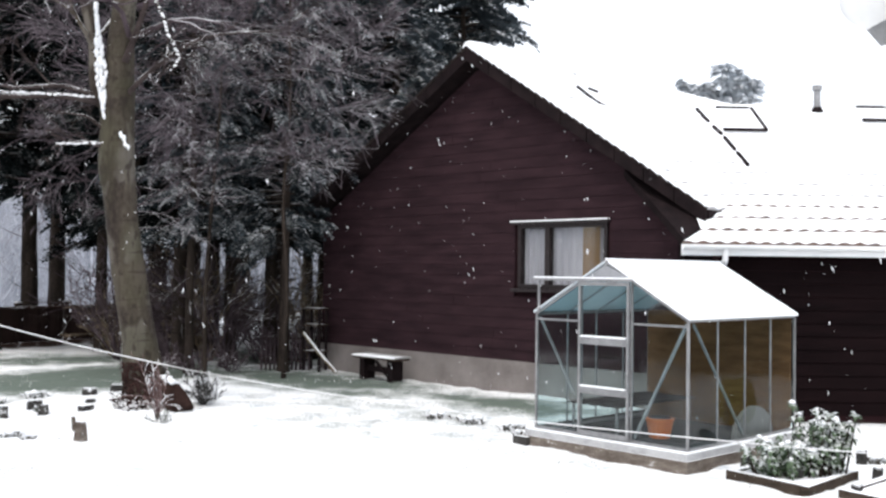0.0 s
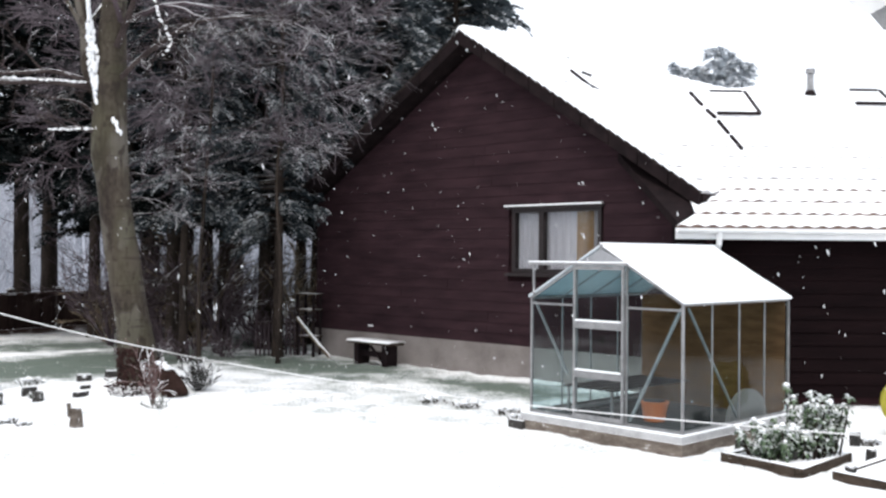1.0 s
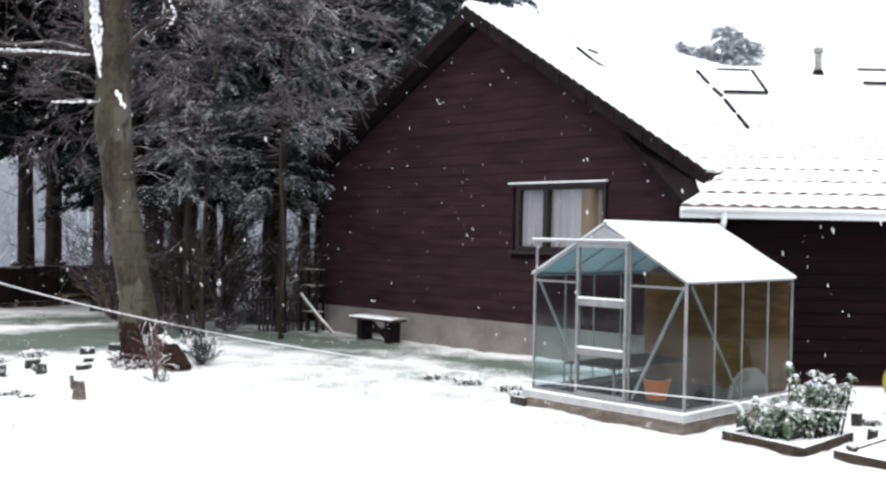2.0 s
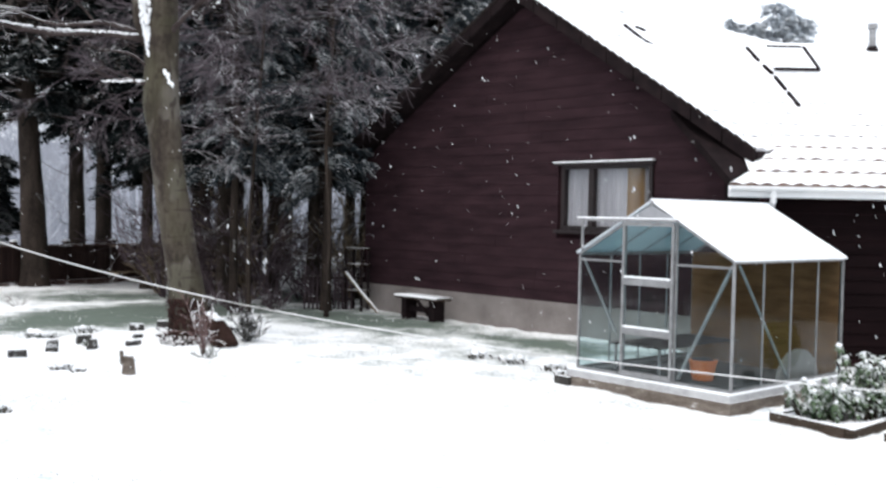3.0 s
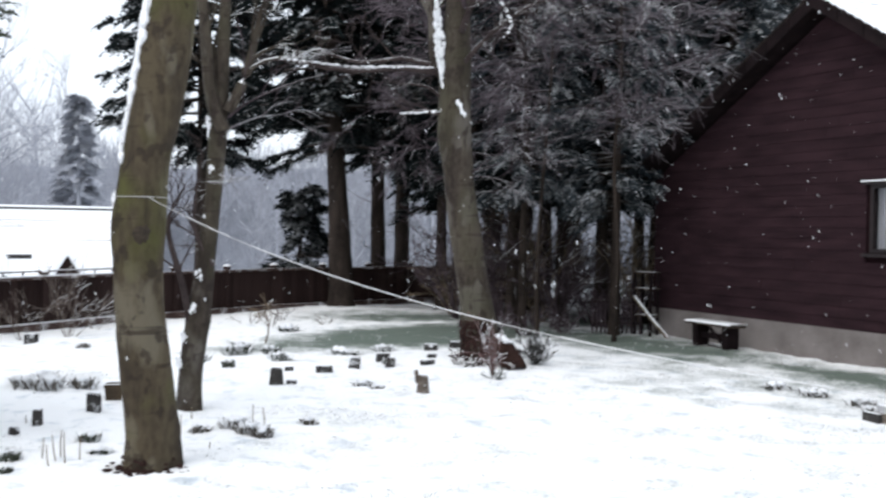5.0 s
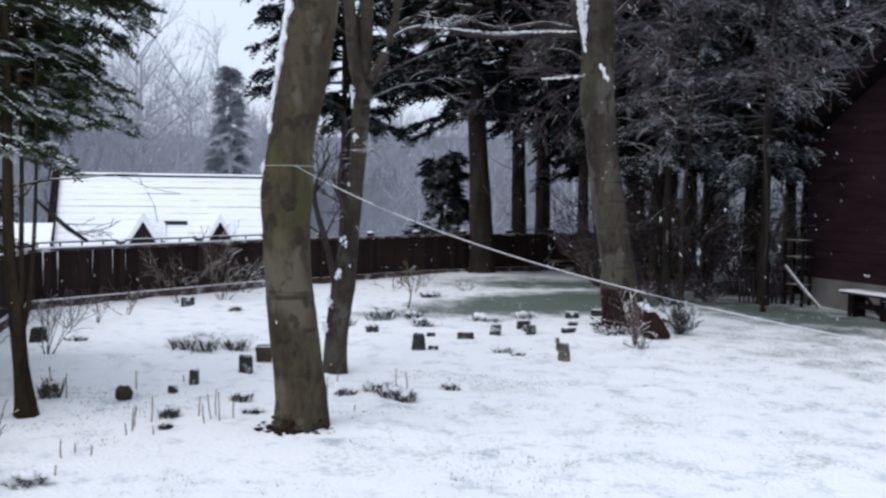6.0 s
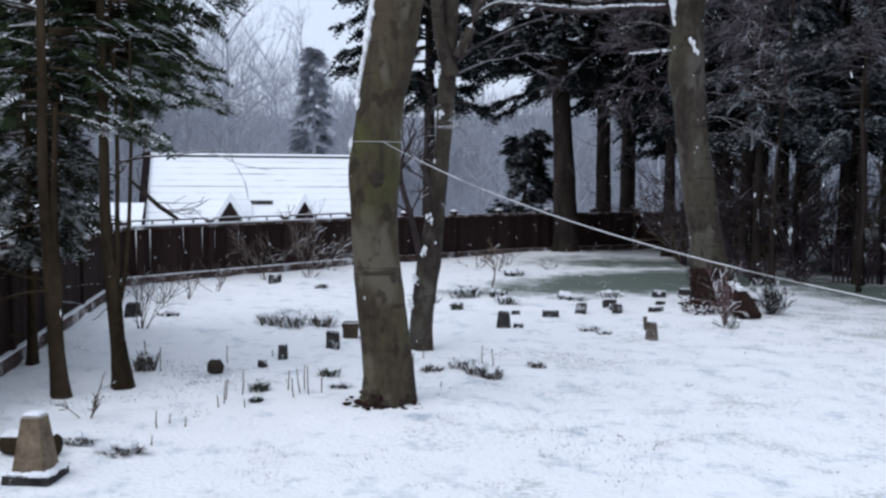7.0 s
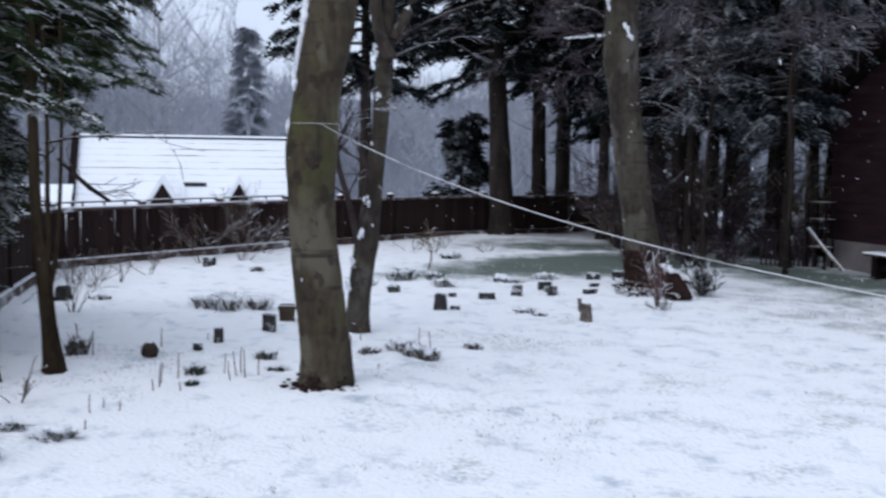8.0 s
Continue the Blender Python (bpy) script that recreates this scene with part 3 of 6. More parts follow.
def build_wing():
    cosr = 1 / math.hypot(1, W_SLOPE)

    def place(u, s, h):
        run = s * cosr
        return (u, run - h * W_SLOPE * cosr, W_EAVE + W_SLOPE * run + h * cosr)
    d, length = 0.0, W_RUN / cosr
    while d < length:
        up = min(length, d + 0.34)
        st = Solid(WING)
        course_strip(st, wing_left(d * cosr), W_LEN, d, up, place, wave=0.2, lift=0.028 if d < 0.6 else max(0.01, 0.028 - 0.011 * d), amp=0.015 if d < 1.3 else 0.008, slant=wing_left(up * cosr) - wing_left(d * cosr))
        part("tile_course", st, ROOF if d < 1.3 else (ROOFPATCH if d < 2.4 else ROOFWHITE), wing)
        d = up
    deck = Solid(WING)
    vs = []
    for s in (0.05, W_RUN):
        a = wing_left(s) + 0.03
        z = W_EAVE + W_SLOPE * s
        vs += [(a, s, z - 0.03), (W_LEN, s, z - 0.03), (a, s, z - 0.15), (W_LEN, s, z - 0.15)]
    deck.add(vs, [(0, 1, 5, 4), (2, 6, 7, 3), (0, 2, 3, 1), (4, 5, 7, 6), (0, 4, 6, 2), (1, 3, 7, 5)])
    back = 2 * W_RUN
    deck.add([(3.0, W_RUN, W_EAVE + W_SLOPE * W_RUN), (W_LEN, W_RUN, W_EAVE + W_SLOPE * W_RUN), (W_LEN, back, W_EAVE), (3.0, back, W_EAVE)], [(0, 1, 2, 3)])
    part("roof", deck, BARGE, wing, "dark roof deck")
    for j in range(20):
        x = 3.2 + j * 0.3
        rd = Solid(WING).tube([(x, W_RUN, W_EAVE + W_SLOPE * W_RUN), (x + 0.31, W_RUN, W_EAVE + W_SLOPE * W_RUN + 0.01)], [0.1, 0.11], 8)
        part("ridge_tile", rd, ROOFWHITE, wing)
    gut = Solid(WING)
    n = 8
    prof = [(-0.06 + 0.06 * math.cos(math.pi + math.pi * i / n), 0.06 * -math.sin(math.pi * i / n)) for i in range(n + 1)]
    prof += [(y * 0.82 - 0.011, z * 0.82) for y, z in reversed(prof)]
    vs = [(x, y, W_EAVE - 0.02 + z) for x in (-0.02, W_LEN) for y, z in prof]
    m = len(prof)
    gut.add(vs, [(i, (i + 1) % m, (i + 1) % m + m, i + m) for i in range(m)])
    gut.box((-0.02, 0.0, W_EAVE - 0.15), (W_LEN, 0.03, W_EAVE - 0.01))
    part("gutter", gut, UPVC, wing, "white plastic gutter and fascia")
    pipe = Solid(WING).tube([(0.52, -0.06, W_EAVE - 0.06), (0.52, -0.04, W_EAVE - 0.2), (0.56, 0.3, W_EAVE - 0.42), (0.56, 0.33, 0.0)], [0.036] * 4, 10)
    part("downpipe", pipe, UPVC, wing, "white plastic downpipe")
    wall = Solid(WING).box((0.55, 0.4, 0), (W_LEN, 0.6, W_EAVE)).box((W_LEN - 0.2, 0.6, 0), (W_LEN, 2 * W_RUN, W_EAVE))
    part("wall", wall, CLAD_CORE, wing, "dark timber wall frame")
    part("soffit", Solid(WING).box((0.3, 0.03, W_EAVE - 0.13), (W_LEN, 0.4, W_EAVE - 0.1)), BARGE, wing, "dark soffit")


build_wing()


def on_wing(u, s, h=0.0):
    return WING @ Vector((u, s, W_EAVE + W_SLOPE * s + h))


def skylight(u0, u1, s0, s1, label):
    """A roof window under snow: a dark flashing frame that pokes out of it."""
    t = thing("skylight", on_wing((u0 + u1) / 2, (s0 + s1) / 2), label, "skylight", "roof windows of the wing")
    for a, b, r in (((u0, s0), (u1, s0), 0.035), ((u0 + 0.1, s1), (u1 - 0.04, s1), 0.022), ((u1, s0), (u1, s1), 0.02)):
        part("flashing", Solid().bar(on_wing(*a, 0.05), on_wing(*b, 0.05), 2 * r, 0.05), BARGE, t, "dark metal flashing")
    g = Solid()
    g.add([on_wing(u0, s0, 0.05), on_wing(u1, s0, 0.05), on_wing(u1, s1, 0.05), on_wing(u0, s1, 0.05), on_wing(u0, s0, -0.05), on_wing(u1, s0, -0.05), on_wing(u1, s1, -0.05), on_wing(u0, s1, -0.05)],
          [(0, 1, 2, 3), (0, 4, 5, 1), (1, 5, 6, 2), (2, 6, 7, 3), (3, 7, 4, 0)])
    part("pane", g, SNOW, t, "snow-covered pane")


skylight(1.42, 2.1, 2.95, 3.7, "roof window half buried in snow")
skylight(3.8, 4.4, 3.35, 3.8, "roof window half buried in snow")
val = Solid()
for a, b in (((1.2, 3.7), (1.27, 3.25)), ((1.3, 3.1), (1.36, 2.85)), ((1.37, 2.75), (1.41, 2.35)), ((1.42, 2.28), (1.46, 1.9))):
    val.bar(on_wing(*a, 0.03), on_wing(*b, 0.03), 0.04, 0.04)
part("valley_flashing", val, BARGE, wing, "dark valley flashing showing through the snow")
flue = thing("roof_flue", on_wing(3.22, 3.75), "grey metal flue pipe on the snowy roof", "flue")
fp = on_wing(3.22, 3.75)
part("pipe", Solid().tube([fp - Vector((0, 0, 0.1)), fp + Vector((0, 0, 0.33))], [0.055, 0.055], 12), ALU, flue)
part("cowl", Solid().tube([fp + Vector((0, 0, 0.34)), fp + Vector((0, 0, 0.42))], [0.08, 0.075], 12), ALU, flue)
part("collar", Solid().tube([fp + Vector((0, 0, -0.02)), fp + Vector((0, 0, 0.06))], [0.1, 0.07], 12), BARGE, flue)
gs = Solid(HOUSE)
for a, b in (((4.99, 1.5), (5.5, 1.32)), ((5.5, 1.32), (5.74, 1.44)), ((5.74, 1.44), (5.76, 1.8)), ((4.96, 1.85), (5.05, 2.0))):
    gs.bar((a[0], a[1], roof_z(a[0]) + 0.03), (b[0], b[1], roof_z(b[0]) + 0.03), 0.035, 0.04)
gsk = thing("skylight", HOUSE @ Vector((5.4, 1.6, roof_z(5.4))), "roof window under snow on the gable roof", "skylight")
part("flashing", gs, BARGE, gsk, "dark metal flashing")


# ---- greenhouse ----
GH = frame_at((1.07, 11.05, 0), (1.33, -1.4))
GW, GL, GB, GE, GR = 1.93, 2.11, 0.19, 1.46, 2.01
greenhouse = thing("greenhouse", GH @ Vector((GW / 2, GL / 2, 0)), "small aluminium greenhouse with snow on its roof", "greenhouse")


def gh_roof(x):
    return GE + (GR - GE) * (1 - abs(x - GW / 2) / (GW / 2))


def build_greenhouse():
    g = lambda: Solid(GH)
    bars = []
    t = 0.024
    for x in (0, GW):
        for y in (0, GL):
            bars.append(("corner_post", (x, y, GB), (x, y, GE), t))
        bars.append(("eave_rail", (x, 0, GE), (x, GL, GE), t + 0.01))
        bars.append(("sill_rail", (x, 0, GB + 0.02), (x, GL, GB + 0.02), t + 0.01))
        for j in range(1, 4):
            bars.append(("glazing_bar", (x, GL * j / 4, GB), (x, GL * j / 4, GE), 0.014))
            bars.append(("rafter", (x, GL * j / 4, GE), (GW / 2, GL * j / 4, GR), 0.014))
    for y in (0, GL):
        bars.append(("sill_rail", (0, y, GB + 0.02), (GW, y, GB + 0.02), t + 0.01))
        for x in (0, GW):
            bars.append(("gable_rafter", (x, y, GE), (GW / 2, y, GR), t))
        for x in (0.62, 1.27):
            bars.append(("glazing_bar", (x, y, GB), (x, y, gh_roof(x)), 0.022))
        for a, b in ((0, 0.62), (1.27, GW)):
            bars.append(("cross_rail", (a, y, GE - 0.06), (b, y, GE - 0.06), 0.02))
    bars.append(("ridge_bar", (GW / 2, -0.02, GR + 0.01), (GW / 2, GL + 0.03, GR + 0.01), 0.05))
    bars.append(("brace", (0.03, 0.02, GE - 0.04), (0.5, 0.02, GB + 0.45), 0.02))
    bars.append(("brace", (GW - 0.03, 0.02, GE - 0.04), (1.3, 0.02, GB + 0.06), 0.026))
    bars.append(("brace", (GW - 0.02, 0.12, GE - 0.04), (GW - 0.02, GL * 0.5, GB + 0.06), 0.02))
    for name, p, q, w in bars:
        part(name, g().bar(p, q, w, w), ALU, greenhouse)
    # sliding door with its rail
    rail = part("door_rail", g().bar((0.0, -0.05, 1.84), (1.3, -0.05, 1.84), 0.03, 0.03), ALU, greenhouse, "aluminium sliding-door rail")
    part("rail_snow", g().bar((0.0, -0.05, 1.86), (1.3, -0.05, 1.86), 0.035, 0.014), SNOW, rail, "line of snow")
    part("rail_stay", g().bar((0.06, -0.04, gh_roof(0.06)), (0.06, -0.05, 1.83), 0.02, 0.02), ALU, greenhouse)
    dr = g()
    for x in (0.63, 1.25):
        dr.bar((x, -0.04, GB + 0.03), (x, -0.04, 1.82), 0.028, 0.025)
    for z, h in ((GB + 0.05, 0.05), (0.68, 0.06), (1.2, 0.07), (1.8, 0.04)):
        dr.bar((0.645, -0.04, z), (1.235, -0.04, z), 0.03, h)
    door = part("door", dr, ALU, greenhouse, "aluminium-framed sliding door")
    for z in (0.72, 1.24):
        part("snow_ledge", g().box((0.65, -0.062, z), (1.23, -0.02, z + 0.018)), SNOW, door, "snow on the door bar")

    def pane(verts, parent=greenhouse, mat=GLASS, label=""):
        s = g()
        n = len(verts)
        s.add(verts, [tuple(range(n))])
        p = part("pane", s, mat, parent, label)
        p.visible_shadow = False
    for z0, z1 in ((GB + 0.08, 0.65), (0.71, 1.16), (1.24, 1.78)):
        pane([(0.645, -0.04, z0), (1.235, -0.04, z0), (1.235, -0.04, z1), (0.645, -0.04, z1)], door)
    for y in (0, GL):
        cols = ((0, 0.62), (1.27, GW)) if y == 0 else ((0, 0.62), (0.62, 1.27), (1.27, GW))
        for a, b in cols:
            pane([(a, y, GB), (b, y, GB), (b, y, GE - 0.06), (a, y, GE - 0.06)])
            top = [(a, y, GE - 0.06), (b, y, GE - 0.06), (b, y, gh_roof(b))]
            if a < GW / 2 < b:
                top.append((GW / 2, y, GR))
            if a > 0:
                top.append((a, y, gh_roof(a)))
            elif gh_roof(a) > GE - 0.06:
                top.append((a, y, gh_roof(a)))
            pane(top)
    pane([(0.62, 0.0, 1.8), (1.27, 0.0, 1.8), (1.27, 0.0, gh_roof(1.27)), (GW / 2, 0, GR), (0.62, 0.0, gh_roof(0.62))])
    part("gable_plate", g().prism([(0.66, 1.86), (1.27, 1.86), (GW / 2, GR - 0.02)], -0.03, -0.015), PLATE, greenhouse, "grey triangular plate under the ridge")
    for x in (0, GW):
        for j in range(4):
            y0, y1 = GL * j / 4, GL * (j + 1) / 4
            pane([(x, y0, GB), (x, y1, GB), (x, y1, GE), (x, y0, GE)])
            pane([(x, y0, GE), (x, y1, GE), (GW / 2, y1, GR), (GW / 2, y0, GR)])
    # snow on the roof
    for side, label in ((0, "thin snow on the roof glass"), (GW, "even sheet of snow on the roof glass")):
        s = g()
        n, m = 14, 10
        sg = 1 if side else -1
        vs = []
        for lay in (0.012, 0.035):
            for i in range(n + 1):
                for j in range(m + 1):
                    a = j / m
                    x = GW / 2 + (side + sg * 0.03 - GW / 2) * (0.02 + 0.98 * a)
                    y = -0.03 + (GL + 0.06) * i / n
                    h = lay + (0.008 * noise.noise((x * 4, y * 4, 2)) if lay > 0.02 else 0)
                    vs.append((x, y, gh_roof(x) + h + 0.01))
        k = (n + 1) * (m + 1)
        for i in range(n):
            for j in range(m):
                a = i * (m + 1) + j
                s.f.append((a + k, a + k + 1, a + k + m + 2, a + k + m + 1))
                s.f.append((a, a + m + 1, a + m + 2, a + 1))
        for i in range(n):
            for j in (0, m):
                a = i * (m + 1) + j
                s.f.append((a, a + k, a + k + m + 1, a + m + 1))
        for j in range(m):
            for i in (0, n):
                a = i * (m + 1) + j
                s.f.append((a, a + 1, a + k + 1, a + k))
        s.v = [tuple(GH @ Vector(p)) for p in vs]
        part("roof_snow", s, SNOW if side else THINSNOW, greenhouse, label)
    part("ridge_snow", g().bar((GW / 2, -0.02, GR + 0.046), (GW / 2, GL + 0.03, GR + 0.046), 0.055, 0.02), SNOW, greenhouse, "line of snow")
    # footing: sleepers with a pale sill on top
    foot = g()
    part("footing", foot.box((-0.1, -0.1, -0.05), (GW + 0.06, 0.0, 0.12)).box((GW - 0.04, 0.0, -0.05), (GW + 0.06, GL + 0.06, 0.12))
         .box((-0.1, 0.0, -0.05), (0.0, GL + 0.06, 0.12)).box((0.0, GL - 0.04, -0.05), (GW - 0.04, GL + 0.06, 0.12)), WEATHERED, greenhouse, "weathered grey-brown timber footing")
    part("kerb", g().box((-0.08, -0.09, 0.12), (GW + 0.05, 0.02, GB)).box((GW - 0.02, 0.02, 0.12), (GW + 0.05, GL + 0.03, GB))
         .box((-0.08, 0.02, 0.12), (0.02, GL + 0.03, GB)), CONCRETE, greenhouse, "pale snowy kerb under the glass")
    part("sill_snow", g().box((-0.075, -0.085, GB), (GW + 0.045, -0.03, GB + 0.014)).box((GW + 0.018, -0.03, GB), (GW + 0.045, GL, GB + 0.014)), SNOW, greenhouse, "line of snow along the kerb")
    part("corner_block", g().box((-0.2, -0.16, -0.05), (0.0, -0.101, 0.11)), STONE, greenhouse, "dark block at the footing corner")
    part("rear_panel", g().box((0.02, GL - 0.05, 0.1), (GW - 0.02, GL - 0.03, GE)), BOARD, greenhouse, "brown board lining the rear end")


build_greenhouse()


def build_greenhouse_contents():
    soil = Solid(GH).box((0.03, 0.03, 0.0), (GW - 0.05, GL - 0.06, 0.16))
    solo("soil_bed", soil, SOIL, "dark soil floor inside the greenhouse", "soil bed")
    tb = thing("staging_bench", GH @ Vector((0.4, 1.3, 0.16)), "dark slatted plant bench inside the greenhouse", "bench")
    for x in (0.12, 0.72):
        for y in (0.5, 1.9):
            part("leg", Solid(GH).bar((x, y, 0.16), (x, y, 0.45), 0.025, 0.025), ALU, tb)
    for j in range(5):
        x = 0.12 + j * 0.15
        part("slat", Solid(GH).box((x - 0.05, 0.45, 0.45), (x + 0.05, 1.95, 0.465)), BARGE, tb)
    tub = thing("orange_tub", GH @ Vector((1.12, 0.72, 0.16)), "orange plastic tub standing in the greenhouse", "tub")
    c = GH @ Vector((1.12, 0.72, 0.16))
    part("body", Solid().tube([c, c + Vector((0, 0, 0.08)), c + Vector((0, 0, 0.19))], [0.11, 0.125, 0.145], 18), ORANGE, tub)
    part("rim", Solid().tube([c + Vector((0, 0, 0.185)), c + Vector((0, 0, 0.21))], [0.155, 0.155], 18), ORANGE, tub)
    part("soil", Solid().tube([c + Vector((0, 0, 0.205)), c + Vector((0, 0, 0.22))], [0.135, 0.11], 18), SOIL, tub)
    st = thing("stone_slab", GH @ Vector((1.75, 1.6, 0.16)), "pale rounded slab leaning inside the greenhouse", "slab")
    s = Solid(GH)
    pts = [(1.78, 1.44 + 0.4 * math.cos(a), 0.16 + 0.35 * math.sin(a)) for a in [math.pi * i / 12 for i in range(13)]]
    s.add([(p[0] + dx, p[1], p[2]) for dx in (0, 0.05) for p in pts], [tuple(range(13)), tuple(range(25, 12, -1))] + [(i, i + 13, i + 14, i + 1) for i in range(12)])
    part("slab", s, PLINTH, st)


build_greenhouse_contents()


# ---- fence ----
FENCE_LINE = [(-6.4, 3.45), (-13.1, 11.3), (-12.4, 16.6), (-11.2, 20.8), (-9.2, 24.5), (-6.2, 26.6)]


def fence_top(k, a):
    """The top of the fence falls from the near run to the back."""
    return 1.17 - 0.19 * a if k == 0 else 0.98


def build_fence():
    rng = random.Random(4)
    boards = {h: mesh_of("board", Solid().box((-0.062, -0.011, 0.05), (0.062, 0.011, h)), FENCE) for h in (0.9, 0.93, 0.96, 1.0, 1.04, 1.08)}
    keys = sorted(boards)
    count = 0
    for k, (p, q) in enumerate(zip(FENCE_LINE, FENCE_LINE[1:])):
        p, q = Vector((*p, 0)), Vector((*q, 0))
        d = (q - p)
        length = d.length
        d.normalize()
        side = Vector((d.y, -d.x, 0))
        f = thing("fence", p, "dark red-brown close-board timber fence with snow on its rail", "fence", "garden fence runs")
        turn = math.atan2(d.y, d.x)
        n = int(length / 1.8) + 1
        for i in range(n):
            a = i / n
            c = p + d * length * a
            top = fence_top(k, a) + 0.05
            post = part("post", Solid(Matrix.Translation(c) @ Matrix.Rotation(turn, 4, "Z")).box((-0.055, -0.05, -0.1), (0.055, 0.05, top)), FENCE, f)
            cap = Solid(Matrix.Translation(c) @ Matrix.Rotation(turn, 4, "Z"))
            cap.add([(-0.075, -0.07, top), (0.075, -0.07, top), (0.075, 0.07, top), (-0.075, 0.07, top), (-0.075, -0.07, top + 0.025), (0.075, -0.07, top + 0.025), (0.075, 0.07, top + 0.025), (-0.075, 0.07, top + 0.025), (0, 0, top + 0.07)],
                    [(0, 3, 2, 1), (0, 1, 5, 4), (1, 2, 6, 5), (2, 3, 7, 6), (3, 0, 4, 7), (4, 5, 8), (5, 6, 8), (6, 7, 8), (7, 4, 8)])
            part("cap", cap, FENCESNOW, post)
        z0, z1 = fence_top(k, 0), fence_top(k, 1)
        up = Vector((0, 0, 1))
        part("top_rail", Solid().bar(p + up * (z0 - 0.03) + side * 0.045, q + up * (z1 - 0.03) + side * 0.045, 0.07, 0.05), FENCESNOW, f, "top rail with a line of snow")
        if k < 2:
            part("rail_snow", Solid().bar(p + up * (z0 + 0.008) + side * 0.05, q + up * (z1 + 0.008) + side * 0.05, 0.06, 0.022), SNOW, f, "line of snow on the rail")
        if k < 2:
            part("trellis_rail", Solid().bar(p + up * (z0 + 0.085), q + up * (z1 + 0.085), 0.03, 0.022), FENCE, f, "thin rail above the boards")
            part("trellis_snow", Solid().bar(p + up * (z0 + 0.102), q + up * (z1 + 0.102), 0.03, 0.014), SNOW, f, "line of snow on the thin rail")
            for i in range(int(length / 0.42)):
                c = p + d * (i + 0.4) * 0.42
                top = z0 + (z1 - z0) * (i + 0.4) * 0.42 / length
                part("trellis_slat", Solid().bar(c + up * (top - 0.05), c + up * (top + 0.075), 0.025, 0.018), FENCE, f)
        if k < 2:
            part("board_snow", Solid().bar(p + up * 0.14 + side * 0.035, q + up * 0.14 + side * 0.035, 0.05, 0.02), SNOW, f, "line of snow on the gravel board")
        part("bottom_rail", Solid().bar(p + up * 0.22 - side * 0.04, q + up * 0.22 - side * 0.04, 0.05, 0.08), FENCE, f)
        part("gravel_board", Solid().bar(p + up * 0.06 + side * 0.035, q + up * 0.06 + side * 0.035, 0.05, 0.14), FENCESNOW, f, "gravel board with snow along its edge")
        step = 0.135 if k < 2 else 0.124
        m = int(length / step)
        if count + m > 300:
            s = Solid()
            for i in range(m):
                c = p + d * (i + 0.5) * step
                h = fence_top(k, i / m) - 0.02 + rng.uniform(-0.03, 0.03)
                M = Matrix.Translation(c) @ Matrix.Rotation(turn, 4, "Z")
                s.add([M @ Vector(v) for v in ((-0.062, 0, 0.05), (0.062, 0, 0.05), (0.062, 0, h), (-0.062, 0, h), (-0.062, 0.02, 0.05), (0.062, 0.02, 0.05), (0.062, 0.02, h), (-0.062, 0.02, h))],
                      [(0, 1, 2, 3), (7, 6, 5, 4), (0, 4, 5, 1), (1, 5, 6, 2), (2, 6, 7, 3), (3, 7, 4, 0)])
            part("boards", s, FENCE, f, kind="stuff")
            continue
        for i in range(m):
            h = fence_top(k, i / m) - 0.02
            key = min(keys, key=lambda v: abs(v - h - rng.uniform(-0.02, 0.02)))
            b = new("board", boards[key])
            b.parent = f
            b.matrix_parent_inverse = Matrix.Translation(-p)
            b.matrix_basis = Matrix.Translation(p + d * (i + 0.5) * step) @ Matrix.Rotation(turn + radians(rng.uniform(-2, 2)), 4, "Z") @ Matrix.Rotation(radians(rng.uniform(-0.7, 0.7)), 4, "Y")
            count += 1


build_fence()


# ---- trees ----
def spline(pts, radii, n=4):
    """Points and radii of a smooth limb through the given ones."""
    P, out, rad = [Vector(p) for p in pts], [], []
    for i in range(len(P) - 1):
        a, b, c, d = P[max(i - 1, 0)], P[i], P[i + 1], P[min(i + 2, len(P) - 1)]
        for j in range(n):
            t = j / n
            out.append(0.5 * ((2 * b) + (c - a) * t + (2 * a - 5 * b + 4 * c - d) * t * t + (3 * b - a - 3 * c + d) * t ** 3))
            rad.append(radii[i] + (radii[i + 1] - radii[i]) * t)
    return out + [P[-1]], rad + [radii[-1]]


def trunk_mesh(pts, radii, rng, sides=18, flare=1.45):
    """A trunk with a rooty, flaring foot and a slightly uneven skin."""
    s = Solid()
    path, rad = spline(pts, radii, 12)
    foot = path[0].z
    vs = []
    seed = rng.random() * 50
    for p, r in zip(path, rad):
        h = p.z - foot
        fl = 1 + (flare - 1) * math.exp(-h / 0.22)
        for j in range(sides):
            a = 2 * math.pi * j / sides
            lobe = 1 + 0.16 * math.exp(-h / 0.3) * math.sin(5 * a + seed) + 0.09 * noise.noise((math.cos(a) * 1.3, math.sin(a) * 1.3, p.z * 1.6 + seed)) + 0.045 * noise.noise((math.cos(a) * 2.5, math.sin(a) * 2.5, p.z * 7 + seed))
            vs.append(p + Vector((math.cos(a), math.sin(a), 0)) * r * fl * lobe)
    n = len(path)
    s.add(vs, [(i * sides + j, i * sides + (j + 1) % sides, (i + 1) * sides + (j + 1) % sides, (i + 1) * sides + j) for i in range(n - 1) for j in range(sides)])
    s.f.append(tuple(range((n - 1) * sides, n * sides)))
    return s


